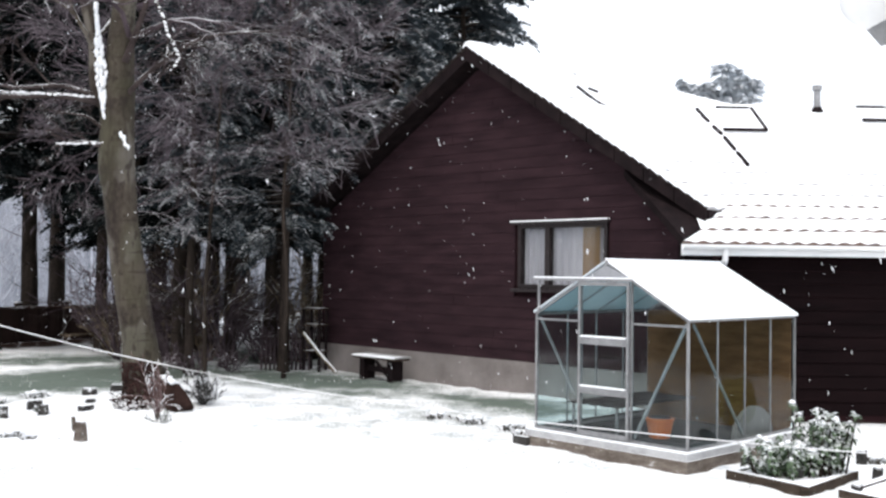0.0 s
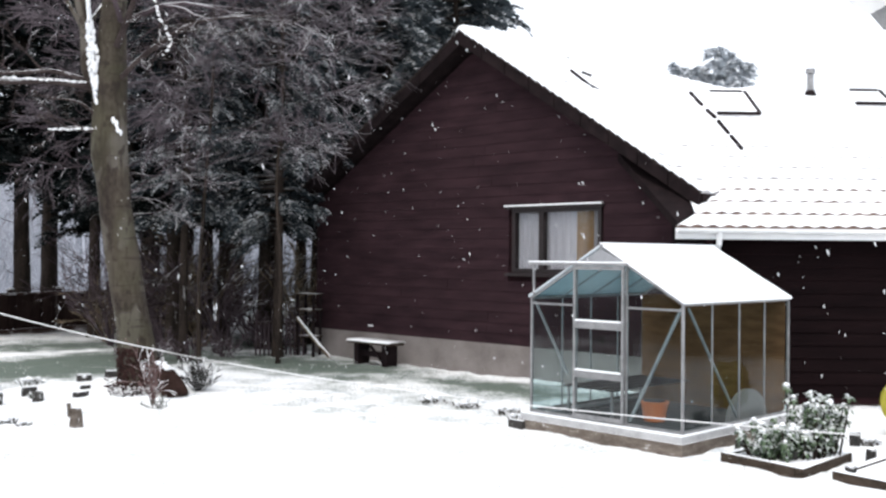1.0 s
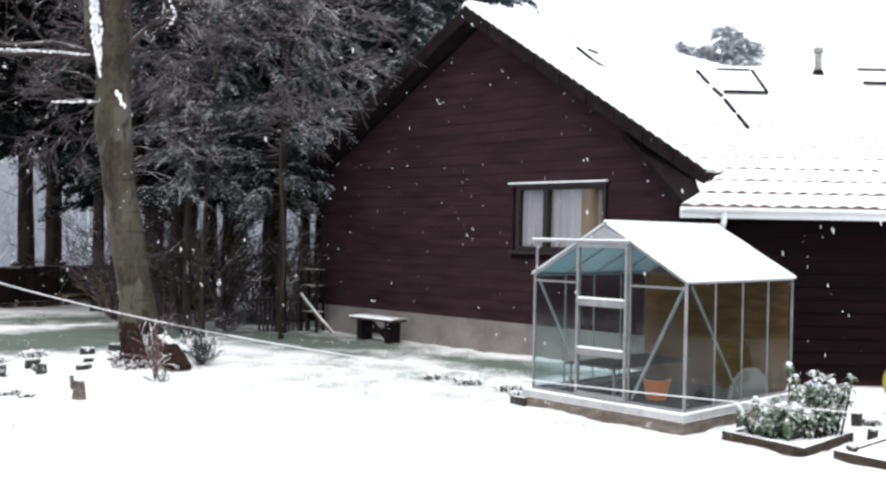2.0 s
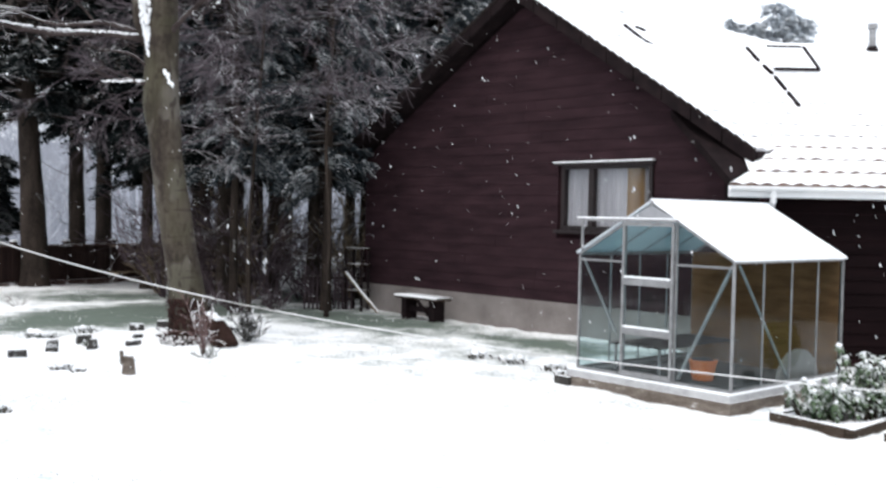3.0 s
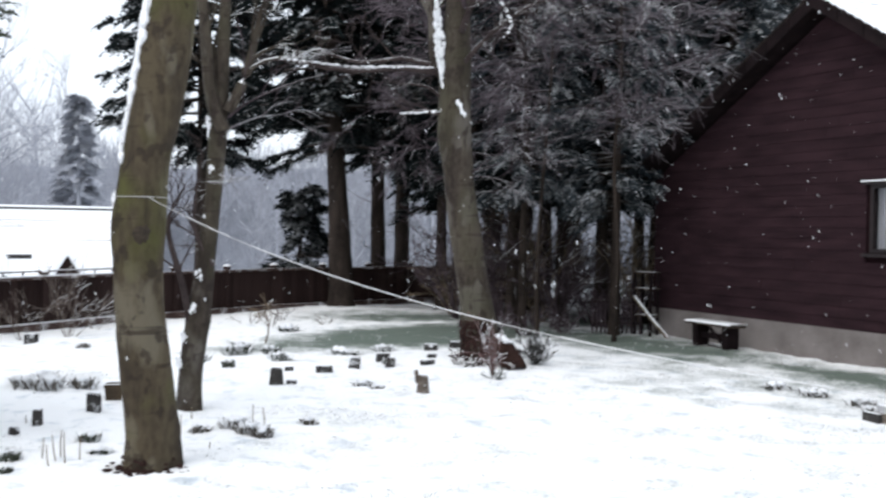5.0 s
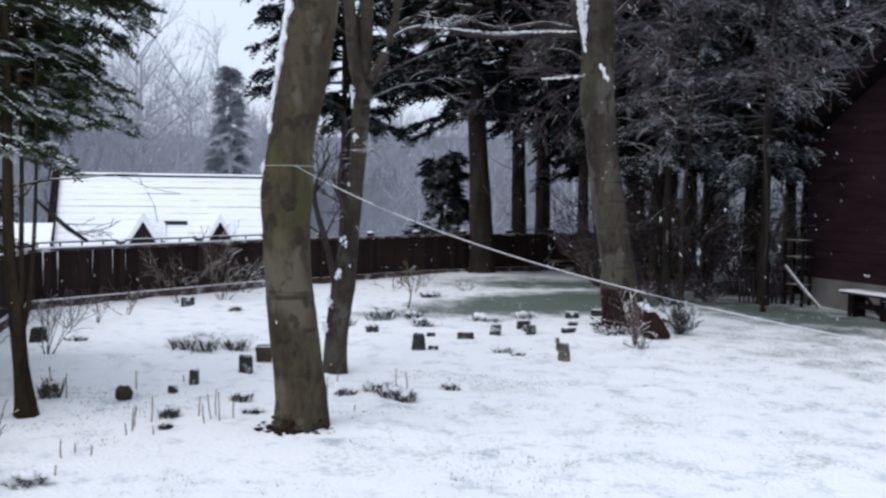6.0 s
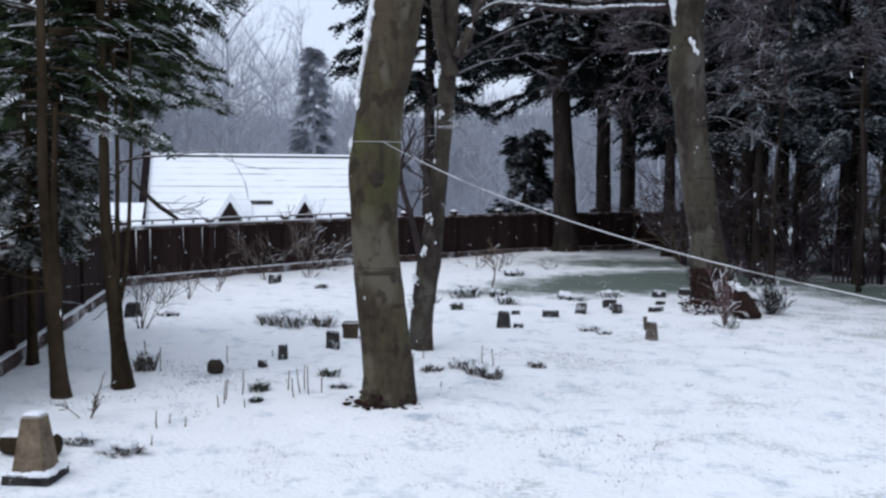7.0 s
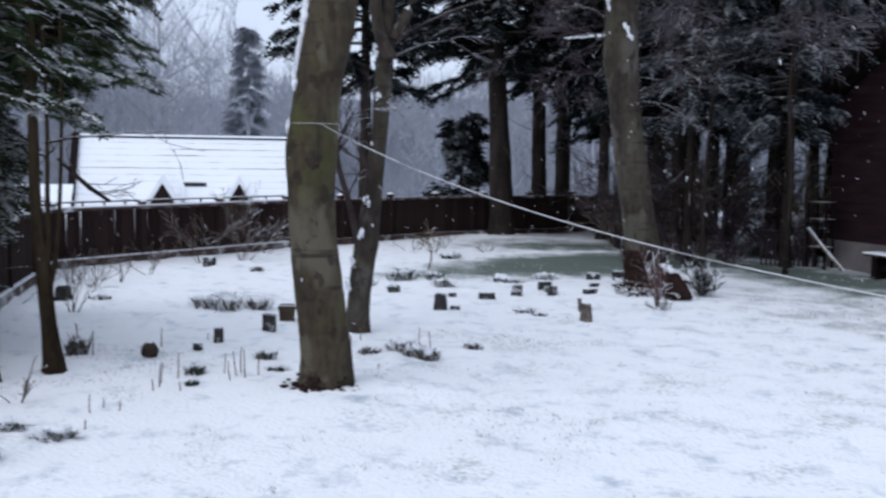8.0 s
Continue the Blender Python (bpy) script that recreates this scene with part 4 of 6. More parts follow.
def twigs(s, p, d, length, r, depth, rng, spread=0.7, sag=0.0, kids=4, curl=0.25, thin=0.0035):
    """A branch that forks into finer ones."""
    n = 5 if depth > 1 else 4
    pts, rad = [Vector(p)], [r]
    d = Vector(d).normalized()
    marks = []
    for i in range(n):
        d = (d + Vector((rng.uniform(-curl, curl), rng.uniform(-curl, curl), rng.uniform(-curl, curl) - sag))).normalized()
        pts.append(pts[-1] + d * length / n)
        rad.append(max(thin, r * (1 - 0.75 * (i + 1) / n)))
        marks.append((pts[-1], d.copy(), rad[-1]))
    s.tube(pts, rad, 3 if r < 0.02 else (5 if r < 0.06 else 7))
    if depth > 0:
        for k in range(kids):
            q, e, rr = marks[min(n - 1, int(rng.uniform(0.8, n)))]
            e = (e + Vector((rng.uniform(-1, 1), rng.uniform(-1, 1), rng.uniform(-0.6, 0.8))) * spread).normalized()
            twigs(s, q, e, length * rng.uniform(0.4, 0.65), max(thin, rr * 0.75), depth - 1, rng, spread, sag, kids, curl, thin)


def limb(tree, pts, radii, mat, rng, kids=8, length=0.9, depth=2, sag=0.02):
    """A drawn limb with its own twigs."""
    path, rad = spline(pts, radii, 5)
    s = Solid()
    s.tube(path, rad, 8)
    for k in range(kids):
        i = rng.randrange(len(path) // 3, len(path))
        d = (path[i] - path[i - 1]).normalized()
        d = (d + Vector((rng.uniform(-1, 1), rng.uniform(-1, 1), rng.uniform(-0.5, 0.8))) * 0.8).normalized()
        twigs(s, path[i], d, length * rng.uniform(0.5, 1.1), max(0.006, rad[i] * 0.5), depth, rng, sag=sag)
    return part("limb", s, mat, tree)


def big_trees():
    rng = random.Random(11)
    # the tree before the conifers
    t1 = thing("bare_tree", (-3.98, 13.9, 0), "bare grey-brown tree with snow in its fork and on its limbs", "tree", "bare garden trees")
    part("trunk", trunk_mesh([(-4.03, 13.84, -0.05), (-4.16, 13.79, 0.9), (-4.3, 13.75, 1.8), (-4.41, 13.7, 2.7), (-4.48, 13.7, 3.4), (-4.48, 13.7, 4.2), (-4.44, 13.7, 5.2), (-4.3, 13.75, 7.0), (-4.2, 13.8, 9.0)],
                             [0.27, 0.235, 0.228, 0.225, 0.245, 0.225, 0.17, 0.12, 0.05], rng), BARK, t1, smooth=True)
    limb(t1, [(-4.55, 13.62, 4.0), (-4.75, 13.58, 4.4), (-4.8, 13.6, 5.0), (-5.0, 13.6, 5.8), (-5.3, 13.7, 7.2)], [0.1, 0.085, 0.075, 0.06, 0.02], BARK, rng, 10, 1.2)
    limb(t1, [(-4.62, 13.6, 4.15), (-5.2, 13.45, 4.22), (-5.9, 13.25, 4.18), (-6.6, 13.0, 4.3), (-7.2, 12.8, 4.32)], [0.055, 0.045, 0.036, 0.025, 0.01], TWIG, rng, 6, 0.7)
    limb(t1, [(-4.6, 13.6, 4.2), (-5.2, 13.5, 4.36), (-5.8, 13.3, 4.3), (-6.4, 13.2, 4.5)], [0.04, 0.032, 0.024, 0.008], TWIG, rng, 4, 0.6)
    limb(t1, [(-4.58, 13.6, 3.55), (-4.9, 13.5, 3.6), (-5.25, 13.4, 3.52)], [0.04, 0.028, 0.01], TWIG, rng, 4, 0.4)
    limb(t1, [(-4.6, 13.6, 3.75), (-4.85, 13.5, 3.95), (-5.2, 13.35, 3.98)], [0.025, 0.018, 0.008], TWIG, rng, 4, 0.4)
    limb(t1, [(-4.35, 13.55, 4.7), (-4.15, 13.5, 5.2), (-3.95, 13.4, 5.7), (-3.84, 13.3, 5.42), (-3.75, 13.3, 5.24), (-3.71, 13.3, 5.06), (-3.61, 13.3, 4.88), (-3.53, 13.3, 4.7), (-3.67, 13.3, 4.51)], [0.05, 0.04, 0.03, 0.024, 0.022, 0.019, 0.016, 0.014, 0.008], TWIG, rng, 7, 0.6)
    limb(t1, [(-4.3, 13.6, 4.3), (-3.9, 13.4, 4.6), (-3.2, 13.3, 5.0), (-2.2, 13.3, 5.1)], [0.04, 0.03, 0.022, 0.008], TWIG, rng, 10, 1.0)
    for k in range(9):
        z = rng.uniform(5.0, 8.0)
        a = rng.uniform(0, 6.28)
        s = Solid()
        twigs(s, (-4.35, 13.75, z), (math.cos(a), math.sin(a), 0.35), rng.uniform(1.6, 2.8), 0.045, 3, rng, kids=4, sag=0.03)
        part("limb", s, TWIGDARK, t1)
    for k in range(14):
        z = rng.uniform(2.2, 5.2)
        a = rng.choice([2.8, 3.3, 3.0, 0.1, -0.2, -0.6]) + rng.uniform(-0.4, 0.4)
        s = Solid()
        twigs(s, (-4.3, 13.75, z), (math.cos(a), math.sin(a), 0.15), rng.uniform(0.5, 1.1), 0.011, 2, rng, kids=3, sag=0.02)
        part("limb", s, TWIGDARK, t1)
    fork = Solid()
    for k in range(320):
        z = 3.95 + 1.55 * rng.random()
        f = (z - 3.95) / 1.55
        wide = (0.02 + 0.075 * math.sin(math.pi * min(1, f * 1.15))) * (0.35 + 0.65 * abs(noise.noise((z * 3.1, 0.3, 2))) * 1.6)
        fork.blob((-4.6 - 0.15 * f + rng.uniform(-1, 1) * wide, 13.5 + rng.uniform(-0.02, 0.03), z), rng.uniform(0.01, 0.026), rng, 6, 4, 0.7, (0.9, 0.5, 1.7))
    for k in range(9):
        fork.blob((-4.36 + 0.012 * k + rng.uniform(-0.015, 0.015), 13.49, 3.72 - 0.025 * k), rng.uniform(0.018, 0.03), rng, 7, 5, 0.6, (0.9, 0.5, 1.1))
    for p, q in (((-3.94, 13.38, 5.7), (-3.84, 13.28, 5.43)), ((-3.84, 13.28, 5.43), (-3.75, 13.28, 5.25)), ((-3.75, 13.28, 5.25), (-3.71, 13.28, 5.07)), ((-3.71, 13.28, 5.07), (-3.61, 13.28, 4.89)), ((-3.61, 13.28, 4.89), (-3.53, 13.28, 4.71)), ((-3.53, 13.28, 4.71), (-3.66, 13.28, 4.53)), ((-4.62, 13.57, 4.22), (-5.9, 13.22, 4.23)), ((-5.9, 13.22, 4.23), (-6.9, 12.88, 4.34)), ((-4.6, 13.57, 3.6), (-5.2, 13.38, 3.56))):
        p, q = Vector(p), Vector(q)
        m = max(6, int((q - p).length / 0.022))
        for i in range(m):
            if rng.random() < 0.8:
                fork.blob(p.lerp(q, i / m) + Vector((rng.uniform(-0.01, 0.01), 0, rng.uniform(-0.008, 0.012))), rng.uniform(0.008, 0.017), rng, 6, 4, 0.5, (1.8, 0.8, 0.9))
    part("fork_snow", fork, SNOW, t1, "snow packed into the fork and along the limbs", smooth=True, kind="stuff")
    # the near trunk
    t2 = thing("bare_tree", (-4.51, 6.55, 0), "thick mossy bare trunk with snow plastered on one side", "tree", "bare garden trees")
    part("trunk", trunk_mesh([(-4.55, 6.6, -0.05), (-4.56, 6.6, 0.35), (-4.63, 6.56, 1.0), (-4.66, 6.55, 1.5), (-4.66, 6.54, 1.95), (-4.62, 6.57, 2.4), (-4.56, 6.61, 2.8), (-4.5, 6.65, 3.3), (-4.38, 6.7, 4.2), (-4.2, 6.8, 6.5)],
                             [0.205, 0.2, 0.188, 0.182, 0.198, 0.188, 0.192, 0.188, 0.165, 0.09], rng, 24, 1.12), BARKMOSS, t2, smooth=True)
    sn = Solid()
    for k in range(260):
        z = 3.9 - 1.5 * rng.random() ** 1.3 if k > 22 else rng.uniform(1.85, 2.15)
        cx = -4.65 + max(0, z - 2.2) * 0.14
        a = rng.gauss(3.72, 0.24)
        rr = 0.188
        sn.blob((cx + math.cos(a) * rr, 6.55 + max(0, z - 2.2) * 0.08 + math.sin(a) * rr, z), rng.uniform(0.012, 0.034) * (1.3 if z > 2.9 else 1.0), rng, 7, 5, 0.8, (0.7, 0.9, 1.5))
    part("trunk_snow", sn, SNOW, t2, "snow stuck to the bark", kind="stuff")
    knot = Solid().blob((-4.56, 6.42, 1.84), 0.08, rng, 14, 10, 0.3, (1.0, 0.8, 1.0))
    part("knot", knot, KNOT, t2, "dark knot in the bark", smooth=True)
    fr = Solid()
    for k in range(150):
        a, q = rng.gauss(4.9, 0.9), 0.2 + 0.16 * rng.random() ** 2
        c = (-4.55 + math.cos(a) * q, 6.6 + math.sin(a) * q, 0.02 + (0.05 * rng.random() if q > 0.23 else 0.12 * rng.random() ** 2))
        fr.blob(c, rng.uniform(0.01, 0.028), rng, 6, 4, 0.7, (1.2, 1.2, 0.5))
    part("foot_litter", fr, LITTER, t2, "dark reddish leaf litter round the foot", kind="stuff")
    for a, z in ((2.6, 4.4), (0.3, 4.6), (1.5, 5.2), (4.0, 5.6)):
        s = Solid()
        twigs(s, (-4.2, 6.72, z), (math.cos(a), math.sin(a), 0.5), 2.2, 0.07, 3, rng, kids=4)
        part("limb", s, TWIG, t2)
    ln = Solid()
    ln.tube([(-4.65 + 0.205 * math.cos(i * math.pi / 12), 6.55 + 0.205 * math.sin(i * math.pi / 12), 2.12) for i in range(25)], [0.0022] * 25, 5)
    solo("rope_loop", ln, ROPE, "pale rope tied round the mossy trunk", "rope")
    # the leaning slim tree behind it
    t3 = thing("bare_tree", (-5.78, 8.98, 0), "slim leaning brown tree with patches of snow", "tree", "bare garden trees")
    part("trunk", trunk_mesh([(-5.8, 9.03, -0.05), (-5.8, 9.04, 0.35), (-5.74, 9.08, 0.95), (-5.69, 9.11, 1.45), (-5.62, 9.15, 2.2), (-5.59, 9.17, 2.8), (-5.55, 9.2, 3.7), (-5.5, 9.22, 5.5)],
                             [0.115, 0.118, 0.132, 0.1, 0.088, 0.095, 0.07, 0.03], rng, 14, 1.2), BARK, t3, smooth=True)
    limb(t3, [(-5.5, 9.13, 2.9), (-5.62, 9.08, 3.3), (-5.7, 9.05, 4.2), (-5.8, 9.0, 5.4)], [0.08, 0.07, 0.055, 0.02], BARK, rng, 6, 0.9)
    limb(t3, [(-5.46, 9.15, 3.1), (-5.3, 9.24, 3.5), (-5.15, 9.3, 4.2)], [0.06, 0.05, 0.02], BARK, rng, 6, 0.9)
    limb(t3, [(-5.72, 9.03, 0.6), (-5.85, 8.95, 1.3), (-6.0, 8.9, 1.9), (-5.85, 8.95, 2.3)], [0.05, 0.035, 0.025, 0.01], TWIG, rng, 6, 0.6)
    limb(t3, [(-5.58, 9.1, 1.5), (-5.75, 9.0, 1.9), (-5.7, 9.0, 2.5)], [0.03, 0.022, 0.008], TWIG, rng, 5, 0.5)
    sn = Solid()
    for x, y, z, r in ((-5.74, 8.97, 1.02, 0.07), (-5.66, 9.02, 1.1, 0.06), (-5.88, 8.93, 0.5, 0.05), (-5.66, 9.08, 3.0, 0.06), (-5.55, 9.1, 3.05, 0.05), (-5.7, 9.02, 1.4, 0.05), (-5.64, 9.06, 2.0, 0.04), (-5.82, 8.94, 0.75, 0.05), (-5.6, 9.08, 2.5, 0.04)):
        for k in range(12):
            sn.blob((x + rng.uniform(-0.6, 0.6) * r, y + rng.uniform(-0.3, 0.3) * r, z + rng.uniform(-1, 1) * r), r * rng.uniform(0.15, 0.4), rng, 7, 5, 0.8, (1, 0.5, 1.3))
    part("trunk_snow", sn, SNOW, t3, "snow caught on the bark", kind="stuff")
    for k in range(9):
        z = rng.uniform(2.9, 5.5)
        a = rng.uniform(0, 6.28)
        s = Solid()
        twigs(s, (-5.45, 9.15, z), (math.cos(a), math.sin(a), 0.4), rng.uniform(0.6, 1.2), 0.014, 2, rng, kids=4)
        part("limb", s, TWIGDARK, t3)


big_trees()


def spray(s, p, d, length, wide, rng, hang=0.5, n=5):
    """A needle spray: short overlapping blades on either side of a drooping midrib, turned a little about it."""
    d = Vector(d).normalized()
    side = d.cross(Vector((0, 0, 1)))
    if side.length < 1e-3:
        side = Vector((1, 0, 0))
    side.normalize()
    roll = rng.gauss(0, 0.55)
    side = side * math.cos(roll) + side.cross(d) * math.sin(roll)
    vs, fs = [], []
    for i in range(n):
        t = (i + 0.3) / n
        q = Vector(p) + d * length * t - Vector((0, 0, hang * length * t * t))
        reach = wide * (1.1 - 0.7 * t)
        for sg in (-1, 1):
            tip = q + side * sg * reach * rng.uniform(0.6, 1.2) + d * reach * rng.uniform(0.2, 0.9) - Vector((0, 0, hang * reach * rng.uniform(0.1, 0.7)))
            b = d * length * rng.uniform(0.5, 0.75) / n
            k = len(vs)
            vs += [q - b, q + b, tip]
            fs.append((k, k + 1, k + 2) if sg > 0 else (k + 1, k, k + 2))
    s.add(vs, fs)


def conifer(at, height, crown_from, radius, mat, bark, label, seed, group="", trunk_r=0.16, boughs=60, sprays=10, size=0.5, hang=0.5, lean=(0, 0), top=0.15, stubs=6, dead=0, cut=None, bend=None, radii=None, stems=(), blades=5, full=8.4):
    """full: the height up to which the crown is thick with sprays."""
    rng = random.Random(seed)
    x, y, z = at
    t = thing("conifer", at, label, "tree", group)
    pts = [(x + lean[0] * k / 5 * height + rng.uniform(-0.03, 0.03), y + lean[1] * k / 5 * height, z - 0.05 + height * k / 5) for k in range(6)]
    if bend:
        pts = [(x + q * 0.857, y + q * 0.515, z + h) for q, h in bend]
    part("trunk", trunk_mesh(pts, radii or [trunk_r * (1 - 0.17 * k) for k in range(6)], rng, 12, 1.3), bark, t, smooth=True)
    for st in stems:
        sp, sr = spline([(x + q * 0.857, y + q * 0.515, z + h) for q, h, r in st], [r for q, h, r in st], 4)
        part("side_stem", Solid().tube(sp, sr, 8), bark, t, smooth=True)
    wood, crown = Solid(), Solid()
    for k in range(boughs):
        f = (k + rng.random()) / boughs
        h = crown_from + (height - crown_from) * f
        a = rng.uniform(0, 6.283)
        reach = radius * (1 - (1 - top) * f) * rng.uniform(0.6, 1.1)
        if f < 0.12:
            reach *= 0.7
        if cut and cut[1] < 0.2 and math.cos(a - cut[0]) > cut[2]:
            continue
        if cut and math.cos(a - cut[0]) > cut[2]:
            reach *= cut[1]
        p = Vector((x + lean[0] * h, y + lean[1] * h, z + h))
        d = Vector((math.cos(a), math.sin(a), rng.uniform(-0.15, 0.3)))
        path = [p + d * reach * i / 4 - Vector((0, 0, hang * reach * 0.35 * (i / 4) ** 2)) for i in range(5)]
        wood.tube(path, [(0.035 if blades < 6 else 0.016) * (1 - 0.2 * i) * (0.5 + radius / 4) for i in range(5)], 4)
        for j in range(sprays if z + h < full else sprays // 5):
            g = rng.uniform(0.25, 1.0)
            i = min(3, int(g * 4))
            q = path[i].lerp(path[i + 1], g * 4 - i)
            yaw = a + rng.uniform(-1.1, 1.1)
            spray(crown, q + Vector((0, 0, rng.uniform(-0.08, 0.08))), (math.cos(yaw), math.sin(yaw), rng.uniform(-0.5, 0.25)), size * rng.uniform(0.6, 1.25), size * 0.38, rng, hang, blades)
    for k in range(stubs):
        h = rng.uniform(0.25, 1.0) * crown_from
        a = rng.uniform(0, 6.283)
        twigs(wood, (x + lean[0] * h, y + lean[1] * h, z + h), (math.cos(a), math.sin(a), 0.1), rng.uniform(0.3, 0.9) * min(1.5, radius), 0.014, 1 + dead, rng, kids=3, sag=0.04)
    part("branchwork", wood, bark, t, kind="stuff")
    part("crown", crown, mat, t, kind="stuff")
    return t


PINE_LABEL = "tall dark conifer with snow-dusted drooping boughs"
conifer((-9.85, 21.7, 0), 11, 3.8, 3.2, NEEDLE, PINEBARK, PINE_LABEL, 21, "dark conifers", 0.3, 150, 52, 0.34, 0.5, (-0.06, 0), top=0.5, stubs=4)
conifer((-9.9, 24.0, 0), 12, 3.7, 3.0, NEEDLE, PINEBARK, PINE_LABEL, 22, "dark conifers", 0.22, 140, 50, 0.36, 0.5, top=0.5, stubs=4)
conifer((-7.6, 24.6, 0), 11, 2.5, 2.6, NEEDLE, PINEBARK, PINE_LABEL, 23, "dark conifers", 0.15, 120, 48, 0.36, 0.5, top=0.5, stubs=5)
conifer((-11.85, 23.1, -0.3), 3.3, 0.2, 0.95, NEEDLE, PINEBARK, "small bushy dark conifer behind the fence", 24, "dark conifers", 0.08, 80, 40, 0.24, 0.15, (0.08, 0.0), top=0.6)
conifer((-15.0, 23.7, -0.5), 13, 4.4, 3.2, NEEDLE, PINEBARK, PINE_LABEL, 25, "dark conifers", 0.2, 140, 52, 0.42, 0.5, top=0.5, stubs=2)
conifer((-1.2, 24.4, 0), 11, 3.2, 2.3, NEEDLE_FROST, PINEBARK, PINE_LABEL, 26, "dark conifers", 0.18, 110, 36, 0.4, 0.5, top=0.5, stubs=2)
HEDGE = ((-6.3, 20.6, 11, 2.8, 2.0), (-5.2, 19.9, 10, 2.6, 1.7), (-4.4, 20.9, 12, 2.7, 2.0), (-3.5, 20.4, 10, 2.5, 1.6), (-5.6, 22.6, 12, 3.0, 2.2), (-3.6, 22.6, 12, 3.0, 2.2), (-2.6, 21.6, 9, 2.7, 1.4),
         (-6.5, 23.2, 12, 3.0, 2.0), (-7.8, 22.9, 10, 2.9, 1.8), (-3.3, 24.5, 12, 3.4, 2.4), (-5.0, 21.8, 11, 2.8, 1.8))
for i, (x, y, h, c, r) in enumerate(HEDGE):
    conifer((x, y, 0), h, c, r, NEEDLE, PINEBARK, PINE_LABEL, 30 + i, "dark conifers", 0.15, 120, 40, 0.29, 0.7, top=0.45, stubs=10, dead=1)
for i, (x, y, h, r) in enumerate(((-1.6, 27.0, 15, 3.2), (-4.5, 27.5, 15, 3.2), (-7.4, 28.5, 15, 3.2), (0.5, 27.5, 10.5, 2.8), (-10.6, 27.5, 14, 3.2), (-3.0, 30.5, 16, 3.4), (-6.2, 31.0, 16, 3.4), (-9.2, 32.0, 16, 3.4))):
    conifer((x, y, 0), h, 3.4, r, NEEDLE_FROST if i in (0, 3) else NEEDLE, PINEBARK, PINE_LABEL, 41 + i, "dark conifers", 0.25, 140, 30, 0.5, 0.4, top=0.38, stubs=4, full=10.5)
NEAR_LABEL = "slim green conifer on a bare trunk beside the fence"
conifer((-6.98, 5.37, 0), 7.5, 2.3, 1.55, NEEDLE_NEAR, LARCHBARK, NEAR_LABEL, 51, "slim conifers by the fence", cut=(-0.66, 0.12, -0.05), blades=6, full=4.3, boughs=260, sprays=76, size=0.17, hang=0.35, lean=(-0.012, -0.007), top=0.4, stubs=3,
        bend=[(0.0, -0.05), (-0.02, 0.22), (-0.037, 0.46), (-0.07, 1.15), (-0.107, 1.87), (-0.1, 3.27), (-0.1, 7.4)], radii=[0.068, 0.064, 0.064, 0.062, 0.045, 0.036, 0.01],
        stems=[[(-0.02, 0.5, 0.04), (-0.005, 0.9, 0.036), (-0.03, 1.5, 0.03), (0.0, 2.4, 0.02)]])
conifer((-6.87, 5.92, 0), 7.0, 2.5, 1.45, NEEDLE_NEAR, LARCHBARK, NEAR_LABEL, 52, "slim conifers by the fence", cut=(-0.66, 0.12, -0.05), blades=6, full=4.3, boughs=270, sprays=76, size=0.17, hang=0.35, lean=(-0.02, -0.012), top=0.4, stubs=3,
        bend=[(0.0, -0.05), (-0.015, 0.15), (-0.045, 0.45), (-0.075, 0.84), (-0.13, 1.46), (-0.135, 2.5), (-0.15, 6.9)], radii=[0.082, 0.074, 0.062, 0.066, 0.048, 0.042, 0.01],
        stems=[[(-0.06, 0.7, 0.03), (-0.03, 1.1, 0.026), (-0.03, 1.5, 0.022), (-0.02, 2.1, 0.018), (-0.04, 2.9, 0.012)],
               [(-0.05, 0.65, 0.028), (0.02, 0.95, 0.022), (0.07, 1.46, 0.018), (0.1, 2.2, 0.014), (0.1, 3.0, 0.008)]])
for i, (x, y, h, r) in enumerate(((-8.55, 6.25, 4.2, 0.9), (-9.3, 7.1, 4.2, 0.75))):
    conifer((x, y, 0), h, 1.1, r, NEEDLE_CLOT, LARCHBARK, "snow-laden conifer with low boughs beside the fence", 53 + i, "slim conifers by the fence", 0.05, 95, 34, 0.17, 0.45, (0, 0), top=0.5, stubs=3, blades=5, full=3.4)


def hung_branch():
    rng = random.Random(58)
    d = thing("fallen_branch", (-12.45, 11.8, 1.05), "dead branch hung up on the fence top", "branch")
    b = Solid()
    b.tube([(-12.4, 11.88, 1.1), (-12.6, 11.65, 1.32), (-12.75, 11.5, 1.52), (-12.95, 11.32, 1.78)], [0.03, 0.04, 0.036, 0.02], 7)
    for k in range(7):
        f = rng.uniform(0.1, 0.95)
        twigs(b, (-12.4 - 0.55 * f, 11.88 - 0.56 * f, 1.1 + 0.66 * f), (rng.choice((-0.7, 0.8)), 0.5, 0.1), rng.uniform(0.4, 0.8), 0.014, 1, rng, kids=3, thin=0.006)
    part("branch", b, PINEBARK, d)


hung_branch()


